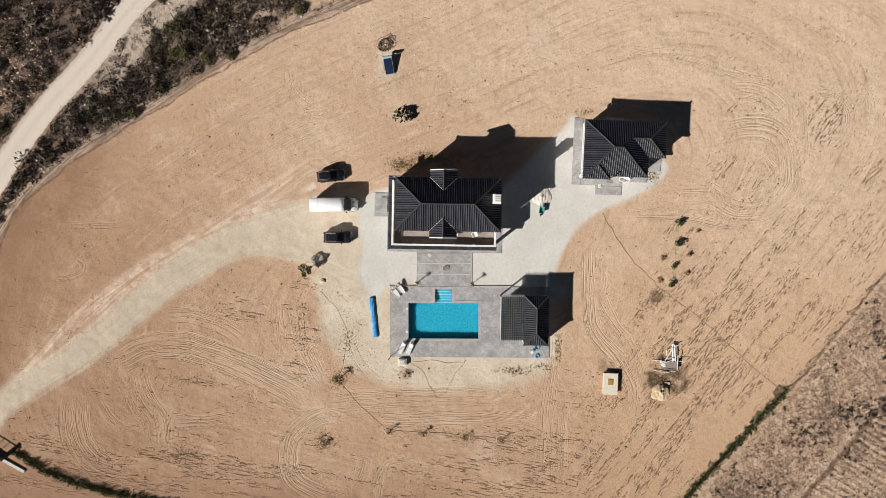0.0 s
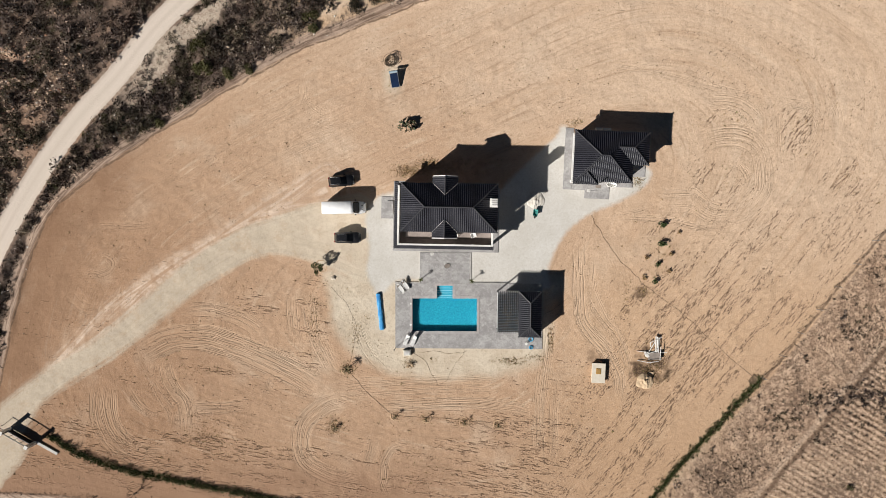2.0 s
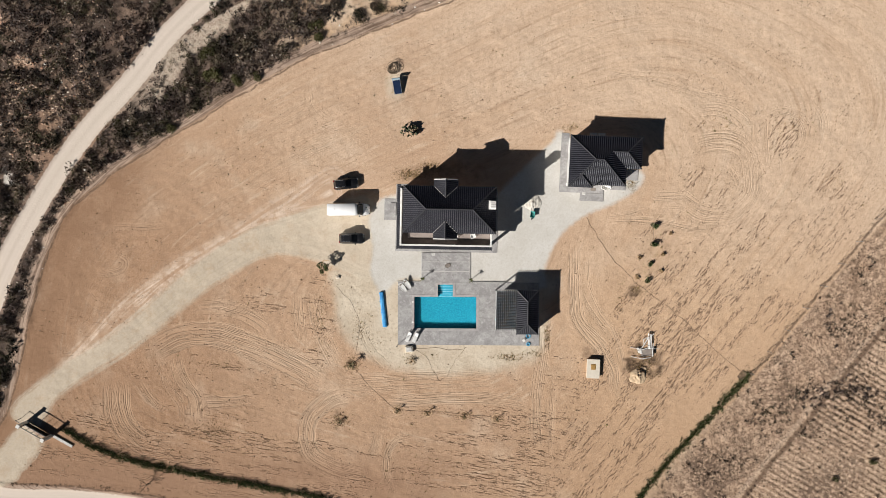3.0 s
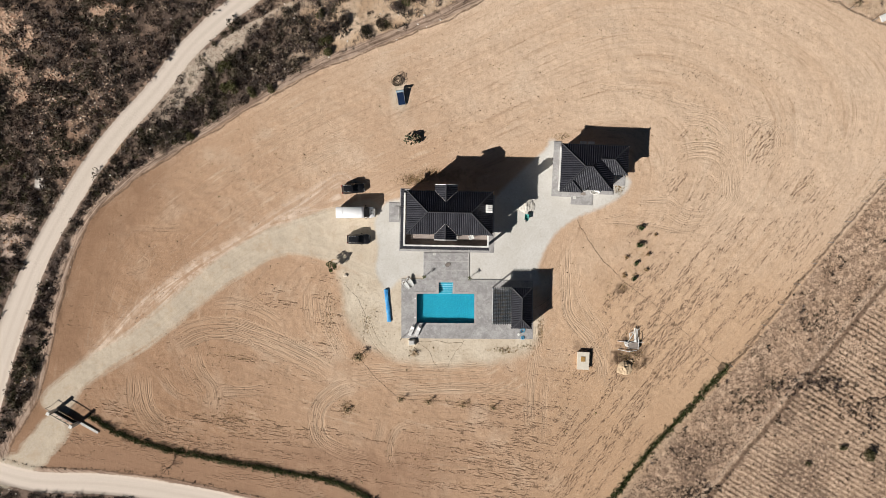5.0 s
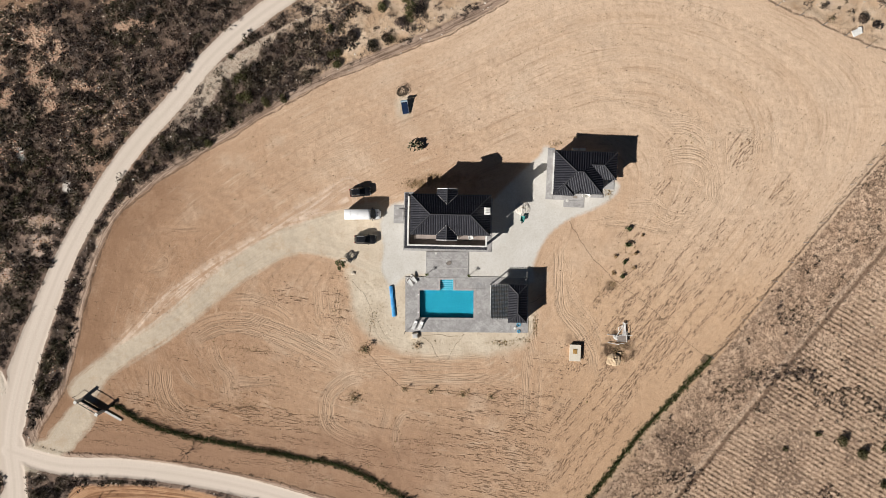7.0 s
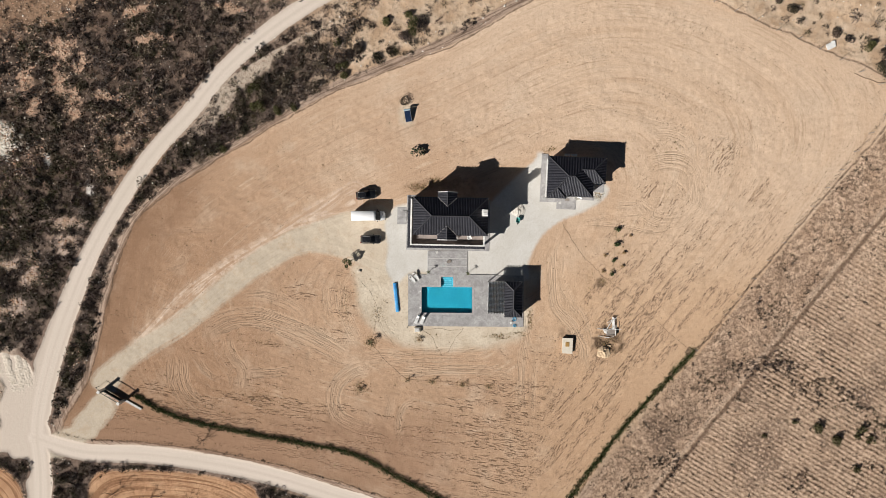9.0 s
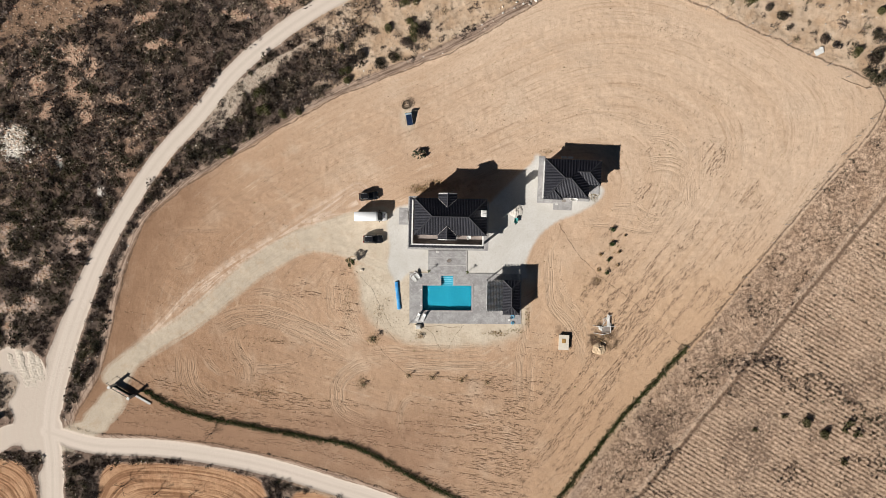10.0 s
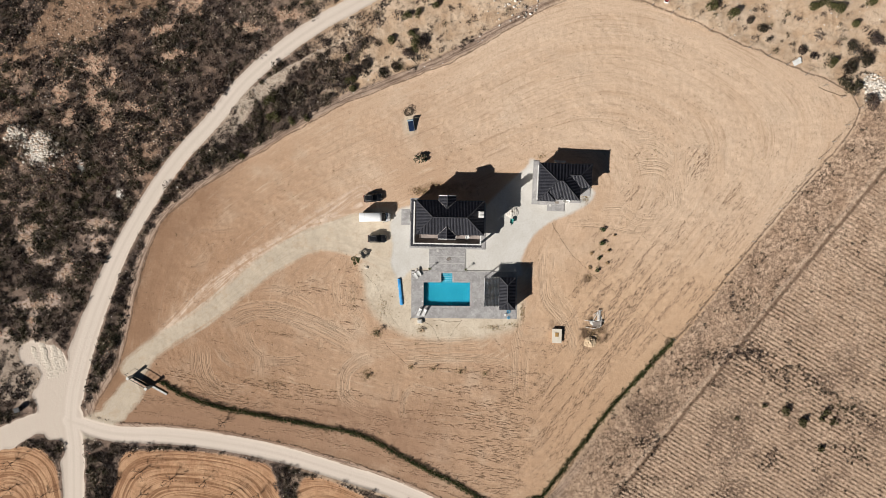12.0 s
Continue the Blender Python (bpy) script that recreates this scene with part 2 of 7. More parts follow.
    sand = g.mix(g.math("MULTIPLY", edge(g.math("SUBTRACT", dust, 0.8), 1.2, 3.0), 0.85), sand, powder)
    blush = g.mix(g.step(lines(shoulder, 1.1, 0.06), 0.42, 0.6), (0.73, 0.585, 0.465), (0.5, 0.345, 0.24))
    sand = g.mix(g.math("MULTIPLY", edge(g.math("ADD", shoulder, 0.3), 1.4, 4.0), g.step(g.noise(0.5, 5.0, 0.7), 0.36, 0.56, 0.25, 0.9)), sand, blush)
    # stony earth under the scrub: pinkish in the west, ochre on the hillside, tan on the northern slope
    west = g.step(px, -22.0, -42.0)
    soil = g.mix(g.step(mid, 0.35, 0.65), g.mix(west, (0.48, 0.33, 0.215), (0.2, 0.14, 0.107)), g.mix(west, (0.6, 0.455, 0.33), (0.3, 0.215, 0.168)))
    hillside = g.math("MULTIPLY", g.step(px, -45.0, -65.0), g.step(py, 4.0, 14.0))
    soil = g.mix(g.math("MULTIPLY", hillside, g.step(g.noise(0.12, 4.0), 0.38, 0.6, 0.15, 0.6)), soil, (0.34, 0.21, 0.135))
    soil = g.mix(g.math("MULTIPLY", rubble, g.step(fine, 0.35, 0.55, 0.2, 0.9)), soil, (0.58, 0.48, 0.38))
    soil = g.mix(g.math("MULTIPLY", strip, 0.9), soil, g.mix(g.step(fine, 0.4, 0.62), (0.31, 0.195, 0.125), (0.2, 0.125, 0.08)))
    # darker earth where the thicket mask is dense, with a ragged edge
    thicket_edge = g.math("ADD", thicket, g.math("MULTIPLY", g.math("SUBTRACT", fine, 0.5), 2.2))
    soil = g.mix(g.math("MULTIPLY", g.step(thicket_edge, 0.1, 0.9, 0.0, 0.95), g.step(g.noise(0.35, 4.0, 0.6), 0.35, 0.62, 1.0, 0.6)), soil, (0.085, 0.062, 0.05))
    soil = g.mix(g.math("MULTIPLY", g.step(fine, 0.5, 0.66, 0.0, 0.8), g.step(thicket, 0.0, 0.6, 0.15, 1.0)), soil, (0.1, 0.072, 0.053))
    soil = g.mix(g.step(g.noise(3.0, 4.0, 0.7), 0.6, 0.7, 0.0, 0.5), soil, (0.5, 0.4, 0.3))
    soil = g.mix(g.math("MULTIPLY", g.step(g.noise(0.6, 6.0, 0.75), 0.6, 0.7, 0.0, 0.75), g.step(open_earth, 0.0, 1.0, 0.35, 1.0)), soil, (0.62, 0.53, 0.43))
    soil = g.mix(g.math("MULTIPLY", open_earth, g.step(fine, 0.3, 0.6, 0.9, 0.5)), soil, g.mix(g.step(py, 0.0, 14.0), (0.58, 0.45, 0.37), (0.58, 0.375, 0.26)))
    soil = g.mix(g.math("MULTIPLY", ze.outputs["Alpha"], g.step(fine, 0.62, 0.4, 0.5, 0.95)), soil, (0.72, 0.68, 0.62))
    # ploughed red earth, dry stubble
    ploughed = g.mix(g.step(mid, 0.35, 0.65), (0.43, 0.24, 0.135), (0.54, 0.33, 0.195))
    furrow = lines(zb.outputs["Alpha"], 2.3, 0.05, 4.0)
    ploughed = g.mix(g.step(furrow, 0.47, 0.57, 0.0, 0.8), ploughed, (0.23, 0.115, 0.06))
    ploughed = g.mix(g.step(grit, 0.55, 0.75, 0.0, 0.55), ploughed, (0.62, 0.42, 0.26))
    across = g.math("ADD", g.math("MULTIPLY", px, 0.5), g.math("MULTIPLY", py, 0.87))
    row = g.math("SINE", g.math("ADD", g.math("MULTIPLY", across, 7.02), g.math("MULTIPLY", g.math("SUBTRACT", mid, 0.5), 6.0)))
    stubble = g.mix(g.step(mid, 0.35, 0.65), (0.5, 0.34, 0.23), (0.66, 0.48, 0.345))
    south = g.step(g.math("ADD", py, g.math("MULTIPLY", g.math("SUBTRACT", g.noise(0.08, 5.0, 0.7), 0.5), 40.0)), 8.0, -45.0)
    stubble = g.mix(g.math("MULTIPLY", south, 0.6), stubble, (0.44, 0.31, 0.215))
    inner = g.step(field_e, 11.0, 12.5)
    broken = g.math("MULTIPLY", g.step(g.noise(1.3, 6.0, 0.8), 0.45, 0.54), g.step(g.noise(0.15, 4.0, 0.6), 0.38, 0.56, 0.3, 1.0))
    dash = g.math("MULTIPLY", g.math("MULTIPLY", g.step(row, 0.35, 0.85, 0.0, 1.0), broken), g.math("MULTIPLY", inner, g.step(south, 0.0, 0.6, 0.45, 1.0)))
    stubble = g.mix(g.math("MULTIPLY", g.step(row, -0.3, -0.9, 0.0, 0.45), inner), stubble, (0.8, 0.61, 0.45))
    stubble = g.mix(g.step(g.noise(1.5, 6.0, 0.75), 0.47, 0.56, 0.0, 0.65), stubble, (0.3, 0.2, 0.135))
    stubble = g.mix(dash, stubble, (0.11, 0.068, 0.045))
    stubble = g.mix(g.math("MULTIPLY", g.step(g.noise(0.9, 6.0, 0.75), 0.48, 0.56), g.step(field_e, 13.0, 11.0, 0.25, 0.75)), stubble, (0.22, 0.145, 0.1))
    balk = g.math("SUBTRACT", g.math("ADD", field_e, mid), 12.4)
    stubble = g.mix(g.step(g.math("ABSOLUTE", balk), 0.55, 0.15, 0.0, 0.85), stubble, (0.17, 0.11, 0.075))
    stubble = g.mix(g.step(g.math("ABSOLUTE", g.math("ADD", balk, 1.0)), 0.6, 0.2, 0.0, 0.3), stubble, (0.7, 0.54, 0.41))
    stubble = g.mix(g.step(g.noise(3.0, 5.0, 0.75), 0.53, 0.6, 0.0, 0.85), stubble, (0.16, 0.1, 0.068))
    stubble = g.mix(g.math("MULTIPLY", g.step(g.noise(0.09, 6.0, 0.7), 0.5, 0.6), g.math("MULTIPLY", g.step(south, 0.2, 0.8, 0.2, 0.9), g.step(fine, 0.42, 0.56))), stubble, (0.17, 0.115, 0.083))
    stubble = g.mix(g.step(grit, 0.58, 0.7, 0.0, 0.6), stubble, (0.74, 0.58, 0.44))
    # compacted pale tracks and crushed stone
    chalk = g.mix(g.step(g.math("ABSOLUTE", g.math("SUBTRACT", lane_side, 0.8)), 0.9, 0.25, 0.25, 0.75), (0.56, 0.468, 0.39), (0.71, 0.612, 0.53))
    chalk = g.mix(g.step(lines(lane_side, 1.6, 0.04), 0.4, 0.65, 0.0, 0.5), chalk, (0.61, 0.53, 0.445))
    chalk = g.mix(g.step(grit, 0.58, 0.8, 0.0, 0.35), chalk, (0.45, 0.38, 0.3))
    lane = g.mix(g.step(px, -36.0, -20.0), (0.56, 0.485, 0.385), (0.65, 0.565, 0.45))
    lane = g.mix(g.step(lines(drive, 0.9, 0.03), 0.4, 0.64, 0.0, 0.55), lane, (0.6, 0.52, 0.4))
    lane = g.mix(g.step(lines(drive, 2.6, 0.03), 0.54, 0.66, 0.0, 0.3), lane, (0.4, 0.33, 0.24))
    gravel = g.noise(2.4, 6.0, 0.8)
    lane = g.mix(g.step(g.noise(0.33, 6.0, 0.75), 0.5, 0.64, 0.0, 0.55), lane, (0.5, 0.385, 0.275))
    lane = g.mix(g.step(grit, 0.52, 0.7, 0.0, 0.35), lane, (0.4, 0.31, 0.22))
    lane = g.mix(g.step(gravel, 0.48, 0.66, 0.0, 0.32), lane, (0.4, 0.315, 0.225))
    lane = g.mix(g.step(gravel, 0.5, 0.32, 0.0, 0.3), lane, (0.72, 0.64, 0.53))
    stone = g.mix(g.step(mid, 0.3, 0.7), (0.6, 0.57, 0.52), (0.68, 0.655, 0.615))
    cells = g.split(g.voronoi(4.2, "Color"))[0]
    stone = g.mix(g.step(cells, 0.35, 1.0, 0.0, 0.16), stone, (0.5, 0.455, 0.39))
    stone = g.mix(g.step(g.voronoi(4.2), 0.3, 0.6, 0.0, 0.15), stone, (0.42, 0.38, 0.32))
    stone = g.mix(g.step(gravel, 0.5, 0.64, 0.0, 0.4), stone, (0.45, 0.405, 0.345))
    stone = g.mix(g.step(grit, 0.52, 0.72, 0.0, 0.5), stone, (0.4, 0.35, 0.29))

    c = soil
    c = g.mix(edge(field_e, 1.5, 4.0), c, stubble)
    c = g.mix(edge(field_s, 0.4, 1.5), c, ploughed)
    on_plot = edge(g.math("ADD", plot, 0.9), 0.3, 1.4)
    wander = g.math("ADD", plot, g.math("MULTIPLY", g.math("SUBTRACT", mid, 0.5), 1.6))
    west_side = g.step(px, 35.0, 15.0)
    bench = g.mix(g.step(lines(contour, 3.0, 0.12), 0.42, 0.6), (0.44, 0.325, 0.25), (0.24, 0.165, 0.122))
    c = g.mix(g.math("MULTIPLY", g.step(g.math("ABSOLUTE", g.math("ADD", wander, 1.7)), 1.5, 0.9), west_side), c, bench)
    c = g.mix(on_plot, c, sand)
    # thin dark lines along the rim; the eastern one paints in the fence's shadow
    for off, wide, deep, where in ((0.7, 0.22, 0.85, west_side), (1.7, 0.18, 0.6, west_side), (0.35, 0.3, 0.8, g.step(px, 25.0, 35.0))):
        c = g.mix(g.math("MULTIPLY", g.math("MULTIPLY", g.step(g.math("ABSOLUTE", g.math("ADD", wander, off)), wide, wide * 0.3, 0.0, deep), where), g.step(fine, 0.36, 0.5, 0.2, 1.0)), c, (0.16, 0.105, 0.072))
    c = g.mix(g.math("MULTIPLY", edge(g.math("ADD", drive, g.math("MULTIPLY", g.math("SUBTRACT", lines(drive, 0.8, 0.05), 0.5), 3.0)), 0.7, 1.8), 0.85), c, lane)
    c = g.mix(edge(road, 0.12, 1.1), c, chalk)
    c = g.mix(edge(yard, 0.5, 1.6), c, stone)
    bare = g.math("MULTIPLY", on_plot, g.step(g.math("MAXIMUM", g.math("MAXIMUM", yard, road), drive), 0.5, -0.5))
    marks = g.math("ADD", g.math("MULTIPLY", rake, 0.25), g.math("SUBTRACT", g.math("MULTIPLY", g.math("MULTIPLY", furrow_a, rutted), 0.7), g.math("MULTIPLY", clods, 0.6)))
    h = g.math("ADD", g.math("MULTIPLY", fine, g.step(plot, -1.0, 0.5, 0.9, 0.45)), g.math("MULTIPLY", grit, g.step(plot, -1.0, 0.5, 0.5, 0.2)))
    h = g.math("SUBTRACT", h, g.math("MULTIPLY", g.math("MULTIPLY", marks, bare), 0.8))
    h = g.math("SUBTRACT", h, g.math("MULTIPLY", g.math("MULTIPLY", furrow, edge(field_s, 0.4, 1.0)), 1.2))
    firm = g.step(g.math("MAXIMUM", road, g.math("MAXIMUM", yard, g.math("SUBTRACT", g.math("MINIMUM", drive, 1.0), 0.9))), -0.3, 0.5, 1.0, 0.3)
    g.bump(g.math("MULTIPLY", h, firm), 0.8, 0.16)
    return g.colour(c)


M["concrete"] = stained_concrete()
M["ground"] = make_ground_material()

# ---- plan: lines that the ground follows ----


def smooth(points, steps=6, closed=False):
    """A soft curve through a few corner points."""
    p = np.array(points, float)
    p = np.vstack([p[-1], p, p[0], p[1]]) if closed else np.vstack([2 * p[0] - p[1], p, 2 * p[-1] - p[-2]])
    out = []
    for i in range(1, len(p) - 2):
        for s in range(steps):
            t = s / steps
            a, b, c, d = p[i - 1], p[i], p[i + 1], p[i + 2]
            out.append(0.5 * (2 * b + (c - a) * t + (2 * a - 5 * b + 4 * c - d) * t * t + (3 * b - a - 3 * c + d) * t ** 3))
    if not closed:
        out.append(p[-2])
    return np.array(out)


def distance_to(line, x, y, closed=False):
    best = np.full(x.shape, 1e9)
    ends = np.roll(line, -1, 0) if closed else line[1:]
    for a, b in zip(line, ends):
        d = b - a
        t = np.clip(((x - a[0]) * d[0] + (y - a[1]) * d[1]) / (d @ d + 1e-9), 0, 1)
        best = np.minimum(best, (x - a[0] - t * d[0]) ** 2 + (y - a[1] - t * d[1]) ** 2)
    return np.sqrt(best)


def beside(line, x, y):
    """Signed distance to an open line, the run along it, and its length."""
    best, side, run, done = np.full(x.shape, 1e9), np.zeros(x.shape), np.zeros(x.shape), 0.0
    for a, b in zip(line, line[1:]):
        d = b - a
        n = float(np.hypot(*d)) + 1e-9
        t = np.clip(((x - a[0]) * d[0] + (y - a[1]) * d[1]) / (n * n), 0, 1)
        q = np.hypot(x - a[0] - t * d[0], y - a[1] - t * d[1])
        near = q < best
        best = np.where(near, q, best)
        side = np.where(near, q * np.sign(d[0] * (y - a[1]) - d[1] * (x - a[0])), side)
        run = np.where(near, done + t * n, run)
        done += n
    return side, run, done


def inside_of(line, x, y):
    """Metres inside a closed outline; outside is negative."""
    odd = np.zeros(x.shape, bool)
    for a, b in zip(line, np.roll(line, -1, 0)):
        if a[1] != b[1]:
            hit = ((a[1] > y) != (b[1] > y)) & (x < (b[0] - a[0]) * (y - a[1]) / (b[1] - a[1]) + a[0])
            odd ^= hit
    d = distance_to(line, x, y, True)
    return np.where(odd, d, -d)


PLOT = smooth([(-82, -40.5), (-76, -29.8), (-70.7, -9.2), (-66, 2.3), (-58.2, 9.3), (-45.4, 17.3), (-27.5, 27.6), (-13.6, 33.2), (-1, 38.2),
               (11.4, 45), (22.6, 51.1), (30, 53), (38.6, 52), (48.5, 48.4), (60.8, 42.8), (73.1, 37.3), (87.8, 28.3), (73.5, 8.9), (60.3, -7.3),
               (48.1, -23.1), (34.5, -37.7), (19.6, -58.5), (12, -65), (-0.7, -59.2), (-12, -54.2), (-25, -49.8), (-39.1, -46.1),
               (-52.1, -43.7), (-65, -42.2), (-74, -41.8)], 4, True)
ROAD_MAIN = smooth([(20, 76), (-4, 62), (-21.2, 52.6), (-30.7, 47.4), (-40.2, 40.9), (-48.1, 34), (-54.9, 25.8), (-62, 18.2), (-68.6, 9.3),
                    (-75.8, -2.8), (-80.4, -13.1), (-84.2, -23.4), (-87, -33.8), (-88, -41.6), (-87.4, -49.4), (-87.5, -64), (-88, -90)])
ROAD_SOUTH = smooth([(-88.6, -42.3), (-78.1, -45.1), (-65.1, -45.5), (-52.1, -47), (-39.2, -49.5), (-26.3, -53.2), (-13.5, -57.2), (4, -65), (30, -78)])
ROAD_WEST = smooth([(-88.6, -42.9), (-96.5, -43.4), (-104.5, -47), (-125, -58)])
MOUTH = smooth([(-86, -45), (-80.5, -42.2), (-76.6, -38.2), (-73.6, -34.8)])
SPOIL = smooth([(-96.5, -27), (-93.5, -28), (-90, -33), (-90, -40)])
LANE = smooth([(-76.5, -29.6), (-67.3, -21.8), (-59.6, -17.4), (-51.7, -11.0), (-46.5, -6.3), (-40.5, -2.1), (-34.5, 1.1), (-28.5, 3.3), (-22.2, 5.3), (-14.2, 5.9), (-13.4, -7.1),
               (-21.0, -5.3), (-26.0, -3.9), (-32.0, -3.7), (-40.5, -8.2), (-46.6, -12.9), (-51.8, -16.7), (-57.9, -21.0), (-64.0, -24.7), (-68.5, -28.2), (-72.0, -33.1)], 4, True)
SHOULDER = smooth([(-67.5, -22.6), (-63.9, -18.7), (-56.0, -10.6), (-47.3, -4.6), (-40.4, -0.8), (-27.6, 7.2), (-20.5, 11.2), (-18.5, 4.6), (-34.5, 0.9), (-47.4, -7.2), (-59.6, -17.9)], 4, True)
YARD = smooth([(-14.6, -5.4), (-14.2, -2.1), (-14.8, 2.5), (-13.6, 5.2), (-12.2, 6.4), (-9.5, 6.6), (-6, 5), (4, 5), (7.5, 8), (11, 11.5), (15.5, 15.5), (17.2, 17.2), (24, 12), (30.2, 10.6),
               (29.7, 7.9), (25.7, 5.4), (20.7, 3.3), (16.6, -0.4), (14.6, -5), (13.5, -9), (0, -8), (-6, -7.1), (-10, -7.5), (-12.5, -9.6), (-14.2, -7.5)], 4, True)
DUST = smooth([(-21.6, -5.2), (-21.5, -10.5), (-20.6, -15.5), (-17.2, -19.8), (-10.9, -22.9), (-0.8, -23.9), (10.1, -22.6), (14.7, -19.6), (15.6, -15.4), (15.6, -12.0), (15.5, -5.4), (-14.2, -5.4)], 4, True)
FIELD_S = smooth([(-79.5, -75), (-77.5, -56), (-75.8, -50), (-71.6, -48.9), (-58.6, -49), (-46.9, -50.8), (-41, -54.5), (-41.5, -75)], 4, True)
FIELD_SW = smooth([(-112, -52), (-103, -49), (-96.5, -48.4), (-93, -50.5), (-90.8, -57), (-91, -80), (-115, -80)], 4, True)
FIELD_S2 = smooth([(-36, -75), (-35.6, -57), (-31.4, -54.6), (-24, -57.2), (-12, -64), (-5, -75)], 4, True)
HEDGE_S = smooth([(-66.9, -32.9), (-61.1, -36.2), (-52.1, -38.9), (-39.1, -41.3), (-28.9, -43.1), (-21.2, -44.7), (-10.9, -50), (-0.7, -55), (10, -60.4), (19.5, -58)])
HEDGE_E = np.array([(48.1, -22.7), (34.5, -37.9), (19.5, -58)])
STRIP = smooth([(-106, 38.5), (-95.2, 44.6), (-88, 54), (-64, 54), (-76.1, 46.6), (-88.9, 41.5), (-106, 37.4)], 3, True)
# open patches in the scrub: x, y, half width, half depth
GAPS_WEST = [(-95.2, 2.2, 2.2, 1.2), (-97.8, -0.3, 1.8, 1.0), (-96.3, -2.9, 0.9, 2.0), (-81.0, 2.9, 3.0, 1.1), (-80.5, -1.5, 2.0, 1.6), (-93.4, -6.1, 1.5, 1.4),
             (-88.2, -4.8, 1.2, 2.0), (-88.8, -8.6, 1.6, 1.2), (-95.4, -15.7, 4.5, 1.2), (-92.1, -13.7, 1.8, 1.0), (-96.8, -20.2, 1.2, 2.4), (-102, -22.1, 1.6, 1.0)]
GAPS_HILL = [(-80.6, 38.0, 2.5, 2.0), (-78.1, 35.5, 2.2, 1.4), (-88.3, 31.7, 1.3, 3.2), (-87.1, 27.4, 1.7, 2.0), (-81.3, 32.3, 1.4, 3.0), (-79.2, 27.5, 1.7, 2.8),
             (-100.6, 26.1, 1.7, 2.6), (-72.4, 29.2, 2.2, 1.0), (-59.0, 51.5, 2.0, 1.6), (-66.0, 46.0, 2.4, 1.0), (-62.5, 40.5, 3.0, 0.9), (-93.4, 20.3, 2.0, 2.4), (-38, 49.5, 2.4, 1.4), (-47, 47, 3.0, 1.0)]
FENCE_E = np.array([(87.8, 28.3), (48.1, -22.7)])
POOL = (-7.25, 3.1, -15.4, -10.15)   # west, east, south, north
STEPS_BAY = (-3.3, -0.8, -10.15, -8.1)

# wheel tracks left on the levelled plot, region by region: half width, depth, course
TRACKS_SOUTH_WEST = [
    (0.9, 0.5, [(-63.6, -7.2), (-63.1, -9.7), (-61.6, -11.4), (-59.9, -12.3), (-56.9, -12.3)]),
    (0.5, 0.6, [(-61.8, -4.6), (-61.1, -5.9), (-59.4, -6.5), (-56.8, -5.9), (-56.1, -4.6), (-57.2, -3.6), (-59.3, -3.1)]),
    (2.0, 0.75, [(-57.4, -23.4), (-58.0, -28.1), (-57.0, -32.0), (-54.6, -34.7), (-51.2, -35.9), (-46.7, -35.9)]),
    (0.5, 0.8, [(-54.0, -23.4), (-53.6, -25.1), (-51.9, -27.7), (-49.8, -29.1), (-47.2, -29.1)]),
    (2.0, 0.8, [(-48.7, -19.5), (-48.1, -23.4), (-46.6, -26.1), (-45.4, -28.0), (-45.0, -30.6), (-45.6, -33.2)]),
    (0.5, 0.9, [(-50.3, -19.9), (-49.5, -23.4), (-47.9, -26.1), (-46.5, -28.1), (-46.3, -30.2), (-47.0, -32.4)]),
    (1.9, 0.8, [(-52.7, -20.0), (-47.5, -17.2), (-42.3, -16.5), (-37.2, -17.7), (-32.1, -19.7), (-26.2, -22.5), (-21.5, -25.0)]),
    (1.1, 0.55, [(-46.4, -13.1), (-43.1, -11.9), (-38.9, -12.2), (-34.6, -13.7), (-30.8, -16.6)]),
    (0.5, 0.6, [(-31.2, -19.8), (-30.4, -23.2), (-30.9, -25.8), (-32.2, -27.5)]),
    (0.8, 0.5, [(-45.5, -27.8), (-39.0, -28.2), (-33.0, -27.3)]),
]
TRACKS_SOUTH = [
    (1.3, 0.65, [(-17.2, -26.3), (-21.5, -27.6), (-24.7, -30.4), (-25.5, -33.9), (-24.1, -37.3), (-19.9, -39.2), (-15.2, -40.2)]),
    (0.7, 0.5, [(-13.0, -31.6), (-13.9, -35.9), (-16.2, -39.3)]),
    (0.6, 0.8, [(-6.7, -33.4), (-10.1, -34.3), (-11.6, -36.7), (-11.8, -40.1), (-10.1, -43.5)]),
    (1.6, 0.4, [(-22.3, -25.9), (-16.0, -25.0), (-7.5, -24.4), (0.1, -24.4), (8.0, -24.8)]),
    (1.0, 0.6, [(-14.3, -27.2), (-7.5, -27.3), (0.1, -26.9), (7.6, -27.3), (13.5, -28.7)]),
    (1.2, 0.45, [(-26.7, -8.4), (-26.1, -14.7), (-25.8, -19.8)]),
    (1.2, 0.5, [(-24.4, -8.4), (-23.6, -14.7), (-21.0, -20.6), (-19.4, -23.6)]),
    (0.7, 0.45, [(-16.8, -12.2), (-15.5, -16.4), (-13.4, -20.2), (-10.0, -23.1)]),
    (0.9, 0.4, [(-7.3, -20.6), (-7.5, -23.9), (-6.8, -26.5)]),
]
